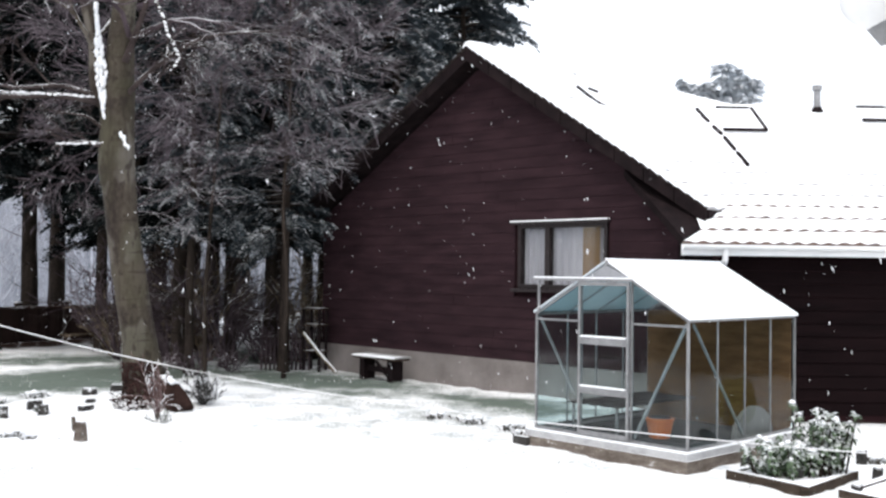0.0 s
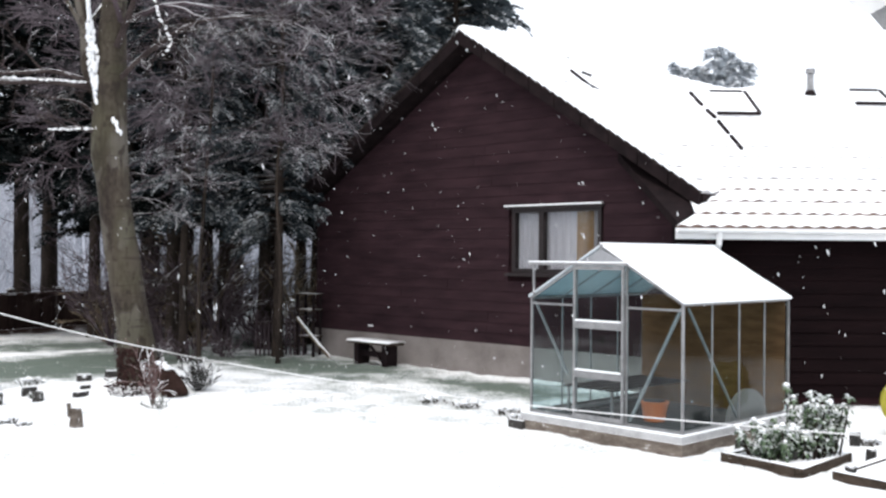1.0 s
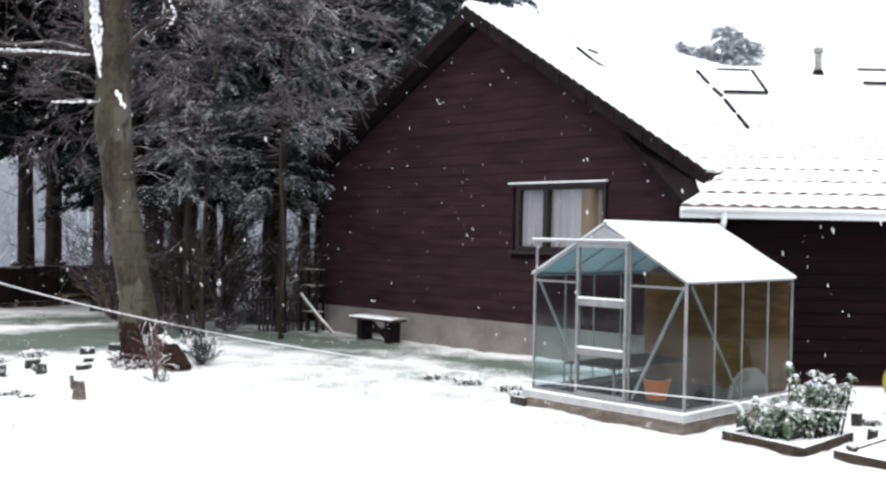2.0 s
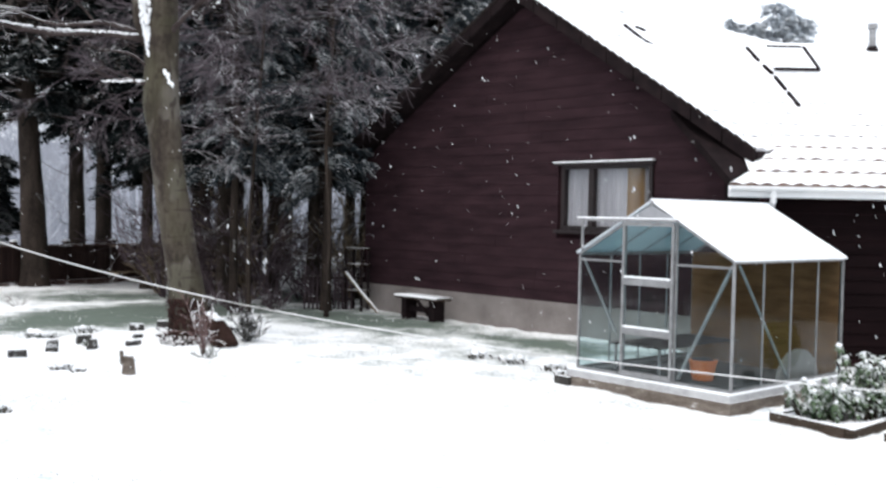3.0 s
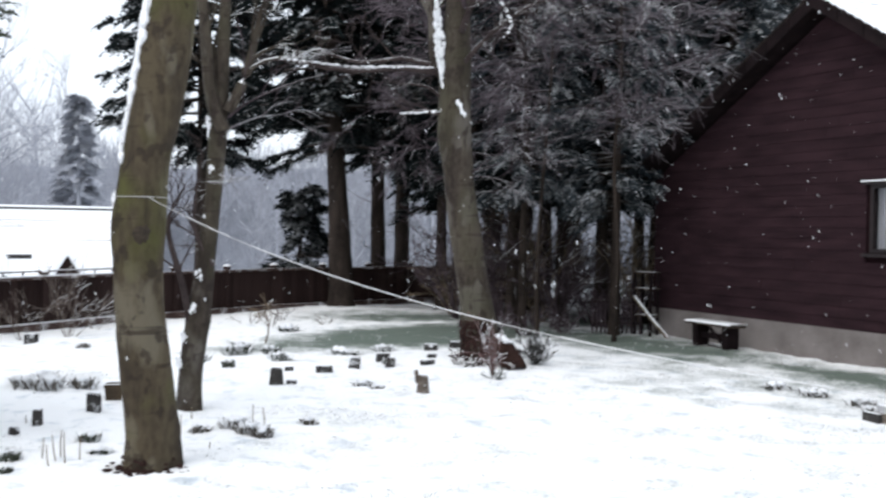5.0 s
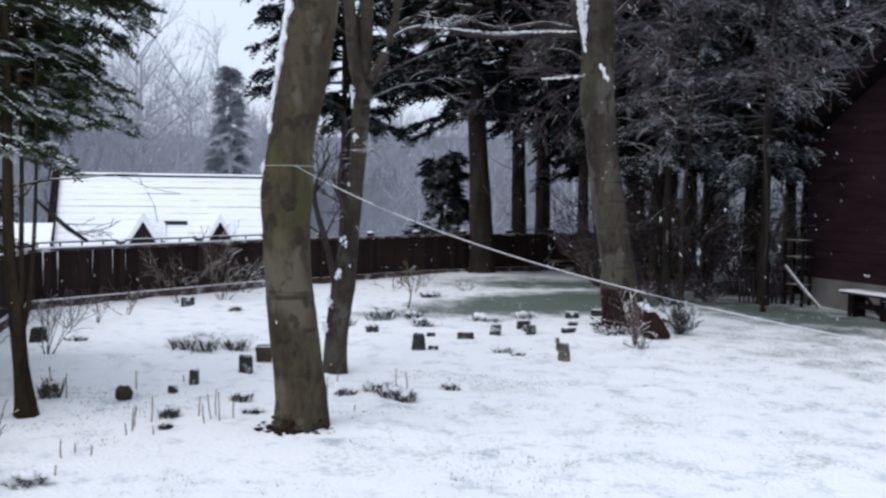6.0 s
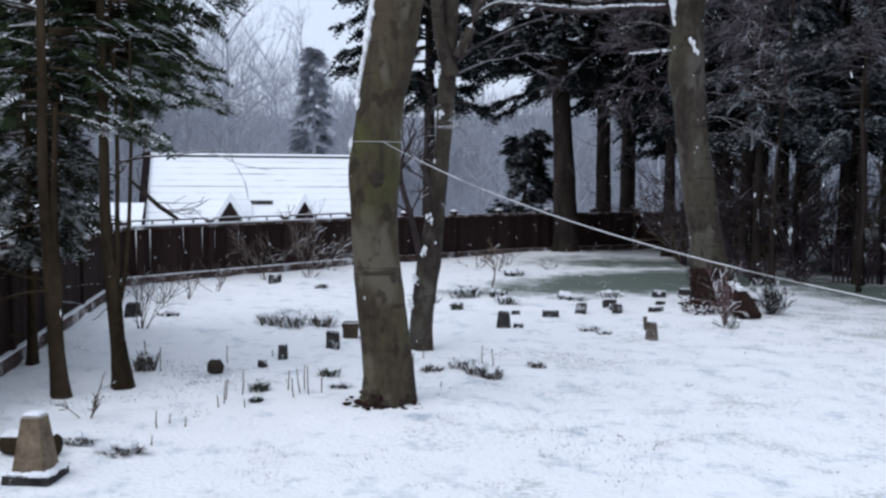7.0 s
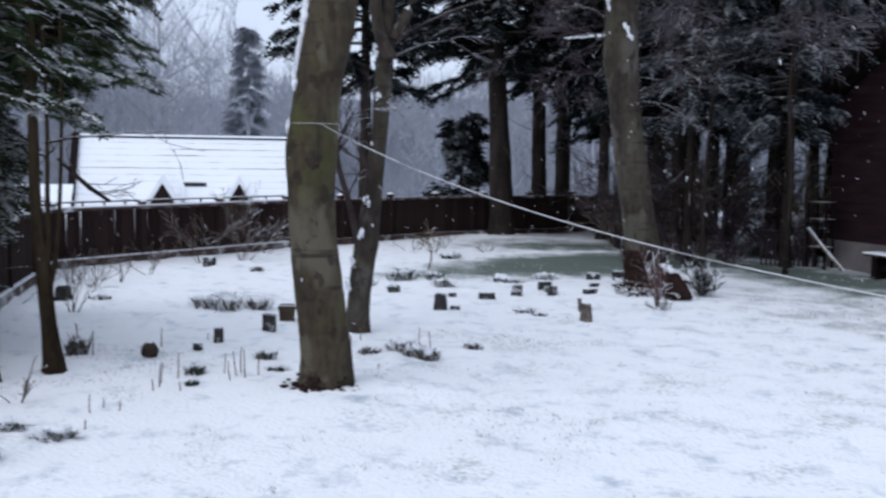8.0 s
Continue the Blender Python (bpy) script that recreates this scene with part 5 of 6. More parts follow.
def twig_tree(at, height, seed, label, mat, bark, name="bare_tree", r=0.12, boughs=26, reach=2.2, depth=3, low=0.25, kids=4, thin=0.006, group="", sag=0.0, tilt=None):
    rng = random.Random(seed)
    x, y, z = at
    t = thing(name, at, label, "tree", group)
    lx, ly = (rng.uniform(-0.06, 0.06), rng.uniform(-0.06, 0.06)) if tilt is None else tilt
    pts = [(x + lx * height * k / 5 + rng.uniform(-0.02, 0.02) * height * 0.3, y + ly * height * k / 5, z - 0.1 + height * k / 5) for k in range(6)]
    part("trunk", trunk_mesh(pts, [r * (1 - 0.17 * k) for k in range(6)], rng, 8, 1.3), bark, t, smooth=True)
    s = Solid()
    for k in range(boughs):
        f = low + (1 - low) * (k + rng.random()) / boughs
        i = min(4, int(f * 5))
        p = Vector(pts[i]).lerp(Vector(pts[i + 1]), f * 5 - i)
        a = rng.uniform(0, 6.283)
        twigs(s, p, (math.cos(a), math.sin(a), rng.uniform(0.2, 0.9)), reach * (1.15 - 0.6 * f) * rng.uniform(0.7, 1.1), max(thin, r * 0.35 * (1.1 - f)), depth, rng, kids=kids, thin=thin, sag=sag)
    part("twig_mass", s, mat, t, kind="stuff")
    return t


GABLE_TREE = "feathery dark conifer with frost-flecked sprays before the gable"
conifer((-2.95, 18.7, 0), 9.0, 2.3, 2.1, NEEDLE_FROST, PINEBARK, GABLE_TREE, 61, "dark conifers", 0.1, 120, 40, 0.24, 0.8, top=0.6, stubs=8, dead=1, cut=(-0.3, 0.75, 0.2))
conifer((-4.6, 18.3, 0), 8.5, 2.6, 1.6, NEEDLE_FROST, PINEBARK, GABLE_TREE, 63, "dark conifers", 0.09, 100, 38, 0.24, 0.8, top=0.6, stubs=8, dead=1)
TWIG_LABEL = "bare brown tree of fine snow-edged twigs before the gable"
for i, (x, y, h, low, reach) in enumerate(((-4.2, 17.6, 8.0, 0.42, 2.4), (-5.7, 18.2, 8.5, 0.45, 2.4), (-2.75, 17.5, 8.0, 0.44, 2.6))):
    twig_tree((x, y, 0), h, 62 + i, TWIG_LABEL, TWIGHAZE, PINEBARK, r=0.045, boughs=24, reach=reach, low=low, kids=5, thin=0.0045, sag=0.05)


# ---- distance: neighbour's house and the woods ----
def far_house():
    a, b = Vector((-39.3, 35.65, 2.75)), Vector((-30.85, 43.33, 2.77))
    M = frame_at((a.x, a.y, 0), (b - a))
    length = (b - a).length
    h = thing("neighbour_house", (a + b) / 2 - Vector((0, 0, 5)), "distant house with a snow-covered roof and small gabled dormers", "house")
    ridge, eave, run = 2.76, -1.6, 4.4
    slope = (ridge - eave) / run
    place = lambda x, s, up=0.0: (x, -run + s, eave + slope * s + up)
    n = 14
    for k in range(n):
        s = Solid(M)
        lo, hi = run * k / n, run * (k + 1) / n
        m = 60
        vs = []
        for i in range(m + 1):
            x = length * i / m
            e = 0.05 * noise.noise((x * 1.3, k * 3.1, 0))
            vs += [place(x, lo + e * 0.5, 0.0), place(x, lo + e * 0.5, max(0.004, (0.07 if k in (9, 11, 12) else 0.022) * (0.1 + noise.noise((x * 0.35, k * 2.3, 2))))), place(x, hi, 0.0)]
        s.add(vs, [f for i in range(m) for f in ((i * 3, i * 3 + 3, i * 3 + 4, i * 3 + 1), (i * 3 + 1, i * 3 + 4, i * 3 + 5, i * 3 + 2))])
        part("tile_course", s, ROOF, h)
    part("roof_back", Solid(M).add([(0, 0, ridge), (length, 0, ridge), (length, run, eave), (0, run, eave)], [(0, 1, 2, 3)]), ROOF, h)
    body = Solid(M)
    body.prism([(0.1, -5.2), (length - 0.1, -5.2), (length - 0.1, eave), (0.1, eave)], -run + 0.4, run - 0.4)
    body.m = M @ Matrix.Rotation(radians(90), 4, "Z")
    for x in (-0.35, -length + 0.15):
        body.prism([(-run + 0.2, eave - 0.1), (run - 0.2, eave - 0.1), (0, ridge - 0.1)], x, x + 0.2)
    part("wall", body, RENDERED, h)
    part("ridge_tile", Solid(M).tube([(0, 0, ridge), (length, 0, ridge)], [0.12, 0.12], 8), STONE, h, "dark ridge line")
    part("verge", Solid(M).bar(place(-0.05, 0, 0.05), place(-0.05, run, 0.05), 0.35, 0.3), BARGE, h, "dark verge at the roof end")
    for x in (4.1, 7.65):
        d = Solid(M)
        zt, zb, half = 0.95, -0.85, 1.1
        y0 = -run + (zb - eave) / slope - 0.1
        y1 = -run + (zt - eave) / slope + 0.05
        dm = part("dormer", Solid(M).add([(x - half * 0.72, y0, zb), (x + half * 0.72, y0, zb), (x, y0, zt - 0.42)], [(0, 1, 2)]), FENCE, h, "small gabled dormer with a dark front")
        d.add([(x - half, y0 - 0.12, zb), (x, y0 - 0.12, zt), (x, y1, zt), (x - half, y0 + 0.4, zb), (x + half, y0 - 0.12, zb), (x + half, y0 + 0.4, zb),
               (x - half * 0.85, y0 - 0.12, zb - 0.1), (x, y0 - 0.12, zt - 0.4), (x + half * 0.85, y0 - 0.12, zb - 0.1)],
              [(0, 1, 2, 3), (1, 4, 5, 2), (0, 6, 7, 1), (1, 7, 8, 4)])
        part("dormer_roof", d, SNOW, dm, "snowy dormer roof")
    x = 5.6
    s0 = 2.0
    sk = part("roof_window", Solid(M).bar(place(x - 0.55, s0, 0.06), place(x + 0.55, s0, 0.06), 0.1, 0.2), STONE, h, "roof window with a dark frame")
    part("frame", Solid(M).bar(place(x - 0.55, s0 - 0.9, 0.06), place(x - 0.55, s0, 0.06), 0.12, 0.1), STONE, sk)
    # the lower outbuilding beside it
    o = thing("outbuilding", (-37.5, 29.5, -4.5), "low outbuilding with a snowy roof behind the fence", "house")
    M2 = frame_at((-40.5, 27.0, -0.7), (b - a))
    part("roof", Solid(M2).add([(0, -2.5, -0.7), (7, -2.5, -0.7), (7, 0.5, 1.2), (0, 0.5, 1.2), (0, -2.5, -0.8), (7, -2.5, -0.8), (7, 0.5, 1.1), (0, 0.5, 1.1)], [(0, 1, 2, 3), (0, 4, 5, 1), (1, 5, 6, 2), (3, 2, 6, 7), (0, 3, 7, 4)]), ROOF, o)
    part("wall", Solid(M2).box((0.2, -2.2, -5), (6.8, 0.3, -0.7)), RENDERED, o)


far_house()


def wisps(s, c, reach, tall, count, length, wide, rng):
    """Fine upright twigs, each one narrow blade, that fill a crown or the top of a wood."""
    for k in range(count):
        a, q = rng.uniform(0, 6.283), math.sqrt(rng.random())
        h = rng.random()
        q *= reach * (0.35 + 0.65 * math.sin(math.pi * min(1.0, 0.25 + 0.75 * h)))
        p = Vector((c[0] + math.cos(a) * q, c[1] + math.sin(a) * q, c[2] + tall * h))
        d = Vector((math.cos(a) * rng.uniform(-0.1, 0.6), math.sin(a) * rng.uniform(-0.1, 0.6), rng.uniform(0.5, 1.1))).normalized() * length * rng.uniform(0.5, 1.2)
        b = rng.uniform(0, 6.283)
        w = Vector((math.cos(b), math.sin(b), 0)) * wide
        s.add([p - w, p + w, p + d], [(0, 1, 2)])


def far_woods():
    rng = random.Random(8)
    kinds = []
    for k in range(5):
        s = Solid()
        h = rng.uniform(12, 16)
        p = [Vector((rng.uniform(-0.4, 0.4), rng.uniform(-0.4, 0.4), h * i / 5)) for i in range(6)]
        s.tube(p, [0.2 * (1 - 0.18 * i) for i in range(6)], 5)
        for j in range(10):
            f = rng.uniform(0.22, 1.0)
            i = min(4, int(f * 5))
            q = p[i].lerp(p[i + 1], f * 5 - i)
            a = rng.uniform(0, 6.28)
            twigs(s, q, (math.cos(a), math.sin(a), rng.uniform(0.7, 1.8)), rng.uniform(2.5, 4.5), 0.06, 2, rng, kids=4, thin=0.01, curl=0.22)
        wisps(s, (0, 0, h * 0.35), 3.4, h * 0.65, 650, 1.6, 0.014, rng)
        kinds.append(s)

    def wood(count, a0, a1, r0, r1, z, low, high):
        trees = Solid()
        for i in range(count):
            ang = rng.uniform(a0, a1)
            r = rng.uniform(r0, r1)
            sc = rng.uniform(low, high) * (1.25 if 38 < ang < 50 else 0.95)
            x, y, a, src = -math.sin(radians(ang)) * r, math.cos(radians(ang)) * r, rng.uniform(0, 6.28), kinds[rng.randrange(5)]
            ca, sa, n = math.cos(a) * sc, math.sin(a) * sc, len(trees.v)
            trees.v += [(x + ca * v[0] - sa * v[1], y + sa * v[0] + ca * v[1], z + v[2] * sc) for v in src.v]
            trees.f += [tuple(i + n for i in f) for f in src.f]
        return trees
    # The farther row takes the paler colour in place of haze.
    solo("bare_woods", wood(30, 20, 64, 62, 80, -6, 0.7, 1.0), HAZED_TWIG, "far bare winter trees greyed with frost and painted haze", "woods", kind="stuff")
    solo("bare_woods", wood(36, 10, 66, 84, 112, -6, 0.9, 1.25), HAZED_TWIG_PALE, "farther bare winter trees coloured paler for haze", "woods", kind="stuff")
    solo("bare_woods", wood(10, 4, 24, 45, 75, -3, 0.6, 0.9), HAZED_TWIG, "bare winter trees behind the conifers", "woods", kind="stuff")
    hill = Solid()
    n = 220
    vs = []
    top_of = lambda i: 9.5 + 1.6 * noise.noise((i * 0.05, 0, 0)) - (4 if -35 + 125 * i / n < 8 else 0)
    for i in range(n + 1):
        ang = radians(-35 + 125 * i / n)
        top = top_of(i)
        for r, z in ((120, -7), (126, top * 0.55), (135, top), (190, top - 2)):
            vs.append((-math.sin(ang) * r, math.cos(ang) * r, z))
    hill.add(vs, [(i * 4 + j, (i + 1) * 4 + j, (i + 1) * 4 + j + 1, i * 4 + j + 1) for i in range(n) for j in range(3)])
    solo("backdrop", hill, FAR, "far wooded hillside under snow, mist put into its colour", "hillside", kind="structure", smooth=True)
    crest = Solid()
    for k in range(460):
        i = rng.uniform(70, n)
        ang = radians(-35 + 125 * i / n)
        r = rng.uniform(118, 134)
        wisps(crest, (-math.sin(ang) * r, math.cos(ang) * r, top_of(i) * (0.35 + 0.65 * (r - 118) / 16) - 1.0), 2.6, rng.uniform(2.5, 6.5), 75, 2.2, 0.045, rng)
    solo("hilltop_woods", crest, HAZED_TWIG_PALE, "far leafless woods coloured pale for haze along the hilltop", "woods", kind="stuff")


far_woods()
conifer((-42.6, 53.0, -6), 16.2, 3, 2.8, NEEDLE_HAZE, NEEDLE_HAZE, "far conifer coloured pale for the veil of falling snow", 71, "", 0.3, 120, 18, 0.8, 0.3, top=0.06, stubs=0, full=20)
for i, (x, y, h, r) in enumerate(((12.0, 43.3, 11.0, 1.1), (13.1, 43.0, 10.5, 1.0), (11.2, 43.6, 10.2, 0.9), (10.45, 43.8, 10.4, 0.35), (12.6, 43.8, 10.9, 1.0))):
    conifer((x, y, 0), h, 7.5, r, NEEDLE_FAR, NEEDLE_FAR, "grey-green tree beyond the roof ridge, paled for haze", 80 + i, "trees beyond the roof", 0.15, 60, 22, 0.34, 0.3, top=0.35, stubs=0, full=20)


# ---- small growth ----
def shrub(at, height, radius, stems, seed, mat, label, name="shrub", category="shrub", depth=2, kids=4, thin=0.004, r=0.012, group="", up=1.0):
    rng = random.Random(seed)
    t = thing(name, at, label, category, group)
    s = Solid()
    for k in range(stems):
        a = rng.uniform(0, 6.283)
        p = Vector(at) + Vector((math.cos(a), math.sin(a), 0)) * radius * 0.2 * rng.random() - Vector((0, 0, 0.04))
        twigs(s, p, (math.cos(a) * radius / height, math.sin(a) * radius / height, up), height * rng.uniform(0.6, 1.05), r, depth, rng, kids=kids, thin=thin)
    part("stem_mass", s, mat, t, kind="stuff")
    return t


def undergrowth():
    rng = random.Random(91)
    spots = [(-7.2, 22.0), (-6.7, 20.8), (-5.9, 21.6), (-5.5, 20.3), (-4.8, 20.6), (-4.2, 19.9), (-3.8, 21.2), (-3.2, 20.0), (-2.9, 20.9), (-6.2, 22.8), (-4.9, 22.7), (-3.6, 23.2), (-2.7, 22.6), (-7.8, 24.0), (-6.0, 24.6), (-4.4, 24.8), (-3.0, 25.2), (-5.3, 26.4), (-3.9, 26.8), (-2.4, 26.8)]
    for k, (x, y) in enumerate(spots):
        shrub((x, y, 0), rng.uniform(0.9, 1.9), rng.uniform(0.5, 0.9), 12, 900 + k, TWIGDARK if k % 4 else STALK, "leafless brown undergrowth beneath the conifers", depth=2, kids=4, thin=0.007, r=0.02, group="undergrowth")


undergrowth()

FENCE_SHRUBS = [(-11.4, 14.0, 1.0, 0.7, 9), (-11.9, 13.5, 0.7, 0.5, 7), (-12.1, 15.6, 0.5, 0.4, 6), (-10.9, 10.1, 0.5, 0.25, 7), (-11.1, 10.8, 0.45, 0.2, 6), (-9.3, 8.3, 0.75, 0.3, 9), (-12.5, 13.0, 0.4, 0.3, 6),
                (-11.3, 11.6, 0.35, 0.2, 5), (-6.25, 5.03, 0.28, 0.12, 5), (-10.0, 17.6, 0.35, 0.4, 6), (-9.3, 17.2, 0.4, 0.35, 6), (-9.8, 18.6, 0.35, 0.3, 6), (-8.6, 18.2, 0.3, 0.3, 6)]
for k, (x, y, h, r, n) in enumerate(FENCE_SHRUBS):
    shrub((x, y, 0), h, r, n, 100 + k, SHRUBTWIG, "frosted leafless border shrub before the fence", depth=2 if k < 2 else 1, kids=4, thin=0.004, r=0.008, group="border shrubs")
sap = thing("sapling", (-8.03, 14.68, 0), "small leafless sapling standing in the snow", "tree")
sp = Solid()
twigs(sp, (-8.03, 14.68, -0.03), (0.02, 0, 1), 0.5, 0.02, 2, random.Random(5), kids=5, thin=0.006, spread=0.9)
part("stem", sp, STALK, sap)


def tussock(x, y, r, h, seed, mat, label, name="tussock", group="snowy tufts", n=110):
    rng = random.Random(seed)
    z = ground_height(x, y)
    s = Solid()
    for k in range(n):
        a, q = rng.uniform(0, 6.283), r * math.sqrt(rng.random()) * 0.8
        p = Vector((x + math.cos(a) * q, y + math.sin(a) * q, z - 0.02))
        b = rng.uniform(0, 6.283)
        d = Vector((math.cos(b) * r * 0.6, math.sin(b) * r * 0.6, h * rng.uniform(0.5, 1.1)))
        w = Vector((-math.sin(b), math.cos(b), 0)) * rng.uniform(0.004, 0.011)
        s.add([p - w, p + w, p + d * 0.6 + w * 1.3, p + d * 0.6 - w * 1.3, p + d - Vector((0, 0, h * 0.15))], [(0, 1, 2, 3), (3, 2, 4)])
    cap = Solid()
    for k in range(4):
        a, q = rng.uniform(0, 6.283), r * 0.7 * rng.random()
        cap.blob((x + math.cos(a) * q, y + math.sin(a) * q, z + h * 0.55), r * rng.uniform(0.12, 0.3), rng, 7, 5, 0.7, (1, 1, 0.6))
    t = thing(name, (x, y, z), label, "plant", group)
    part("foliage", s, mat, t, kind="stuff")
    part("snow_cap", cap, SNOW, t, "cap of snow", smooth=True, kind="stuff")
    return t


for k, (x, y, r, h) in enumerate(((-7.67, 13.17, 0.24, 0.22), (-7.25, 13.44, 0.2, 0.16), (-6.77, 12.8, 0.2, 0.15), (-7.03, 11.84, 0.1, 0.14), (-7.75, 12.3, 0.16, 0.15), (-7.9, 13.7, 0.2, 0.2), (-5.84, 6.51, 0.1, 0.12), (-5.57, 6.17, 0.06, 0.08),
                                  (-5.7, 7.29, 0.1, 0.12), (-5.32, 6.96, 0.1, 0.07), (-5.19, 13.04, 0.1, 0.14), (-6.3, 13.9, 0.3, 0.12), (-5.9, 14.6, 0.25, 0.1), (-8.6, 16.6, 0.3, 0.15))):
    tussock(x, y, r, h, 200 + k, TUFT, "small dark green plant under a cap of snow", "evergreen_tuft", "evergreen tufts")
for k, (x, y, r, h) in enumerate(((-7.96, 9.41, 0.25, 0.22), (-8.28, 9.48, 0.22, 0.2), (-7.7, 9.75, 0.2, 0.2), (-8.6, 10.2, 0.2, 0.14), (-4.86, 8.35, 0.18, 0.16), (-4.6, 8.2, 0.16, 0.14), (-4.45, 8.12, 0.12, 0.14), (-5.09, 8.12, 0.12, 0.1), (-4.3, 8.75, 0.1, 0.1),
                                  (-4.86, 11.4, 0.16, 0.1), (-4.6, 11.2, 0.1, 0.07), (-5.31, 4.55, 0.16, 0.09), (-5.69, 4.52, 0.12, 0.07), (-9.8, 9.2, 0.15, 0.1), (-10.3, 13.0, 0.12, 0.12),
                                  (0.9, 12.2, 0.2, 0.12), (0.4, 12.7, 0.2, 0.12), (0.0, 13.2, 0.22, 0.1), (1.0, 11.7, 0.15, 0.12), (4.5, 10.3, 0.14, 0.1), (4.25, 10.6, 0.12, 0.1), (4.75, 9.95, 0.12, 0.08))):
    tussock(x, y, r, h, 240 + k, DEADLEAF, "withered border plant dusted with snow", "withered_plant", "withered plants", 100)


def stalk(x, y, h, seed, lean=0.1):
    rng = random.Random(seed)
    z = ground_height(x, y)
    p = Vector((x, y, z - 0.03))
    q = p + Vector((rng.uniform(-lean, lean) * h, rng.uniform(-lean, lean) * h, h))
    solo("dry_stalk", Solid().tube([p, p.lerp(q, 0.5) + Vector((rng.uniform(-0.01, 0.01), 0, 0)), q], [0.0065, 0.0055, 0.004], 5), STALK, "dry brown stalk standing in the snow", "stalk", "dry stalks")


STALKS = [(-5.59, 5.12, 0.17), (-5.64, 5.29, 0.11), (-5.46, 5.27, 0.11), (-5.29, 4.8, 0.1), (-5.66, 5.82, 0.13), (-5.5, 5.95, 0.1), (-6.93, 7.26, 0.22), (-6.76, 7.73, 0.1), (-6.9, 8.02, 0.1), (-5.43, 6.56, 0.24), (-5.31, 6.52, 0.28), (-5.5, 6.7, 0.25), (-5.25, 6.62, 0.22),
          (-5.62, 6.62, 0.2), (-5.38, 6.42, 0.2), (-4.58, 7.46, 0.08), (-5.3, 7.9, 0.2), (-5.2, 7.95, 0.22), (-5.5, 8.6, 0.15), (-7.25, 6.5, 0.3), (-7.15, 6.6, 0.26), (-7.35, 6.62, 0.3), (-5.8, 6.05, 0.2), (-5.72, 5.95, 0.22), (-5.85, 6.3, 0.25), (-4.75, 8.5, 0.25), (-4.7, 8.62, 0.2)]
for k, (x, y, h) in enumerate(STALKS):
    stalk(x, y, h, 300 + k)
tussock(-7.28, 6.53, 0.13, 0.22, 290, DEADLEAF, "withered border plant dusted with snow", "withered_plant", "withered plants")


# ---- stones, pots and garden ornaments ----
def block(x, y, w, d, h, turn, seed, label, mat=STONE, name="stone_block", group="edging stones", taper=0.85, skew=0.0):
    """A rough block: bevelled, uneven, set a little into the snow, with a thin cap of snow."""
    rng = random.Random(seed)
    z = ground_height(x, y) - 0.03
    bm = bmesh.new()
    bmesh.ops.create_cube(bm, size=1)
    for v in bm.verts:
        k = taper if v.co.z > 0 else 1
        v.co = Vector((v.co.x * w * k + (skew * h if v.co.z > 0 else 0) + rng.uniform(-0.1, 0.1) * w, v.co.y * d * k + rng.uniform(-0.1, 0.1) * d, (v.co.z + 0.5) * (h + 0.03) + rng.uniform(-0.08, 0.08) * h))
    bmesh.ops.bevel(bm, geom=bm.edges[:], offset=min(w, h) * 0.09, segments=2, affect="EDGES")
    bm.transform(Matrix.Translation((x, y, z)) @ Matrix.Rotation(radians(turn), 4, "Z"))
    me = bpy.data.meshes.new(name)
    bm.to_mesh(me)
    bm.free()
    me.materials.append(mat)
    return tagged(new(name, me), label, "stone", group)


STONES = [(-5.84, 10.98, 0.16, 0.14, 0.22, 20), (-5.7, 11.1, 0.12, 0.12, 0.06, 10), (-5.73, 12.11, 0.22, 0.14, 0.09, 30), (-5.49, 12.55, 0.15, 0.13, 0.14, 15), (-5.38, 13.32, 0.2, 0.14, 0.1, 40), (-5.08, 12.83, 0.12, 0.1, 0.13, 10),
          (-5.2, 14.87, 0.2, 0.14, 0.11, 25), (-4.98, 15.5, 0.26, 0.16, 0.11, 30), (-6.59, 8.51, 0.14, 0.12, 0.2, 15), (-6.57, 7.66, 0.09, 0.09, 0.15, 25), (-6.54, 7.33, 0.08, 0.08, 0.07, 5), (-6.2, 12.0, 0.1, 0.1, 0.06, 15),
          (-5.6, 13.7, 0.1, 0.08, 0.06, 0), (-4.6, 13.0, 0.2, 0.12, 0.07, 70), (-4.75, 13.6, 0.14, 0.1, 0.06, 30), (-11.3, 13.0, 0.2, 0.16, 0.14, 20), (-10.2, 8.96, 0.22, 0.16, 0.2, 48)]
for k, (x, y, w, d, h, a) in enumerate(STONES):
    block(x, y, w, d, h, a, 400 + k, "dark slate edging block poking out of the snow")
for k, (x, y, w, h) in enumerate(((3.05, 9.95, 0.1, 0.08), (3.3, 9.2, 0.1, 0.08), (3.62, 8.66, 0.1, 0.06), (4.1, 9.35, 0.09, 0.07), (4.35, 9.0, 0.09, 0.07), (4.3, 10.2, 0.1, 0.08))):
    block(x, y, w, w * 0.8, h + 0.06, 45, 440 + k, "small dark brick lying snow-capped by the bed", STONE, "brick", "loose bricks by the bed", 0.97)
stump = thing("stump", (-3.97, 11.1, 0), "short grey log stump standing in the snow", "stump")
part("log", trunk_mesh([(-3.97, 11.1, -0.05), (-3.97, 11.1, 0.1), (-3.98, 11.1, 0.2)], [0.065, 0.06, 0.058], random.Random(6), 10, 1.1), WEATHERED, stump)
part("sliver", Solid().bar((-4.03, 11.06, 0.1), (-4.04, 11.05, 0.26), 0.04, 0.03), WEATHERED, stump)
ball = thing("round_stone", (-6.69, 6.85, 0), "dark rounded stone with snow on top", "stone")
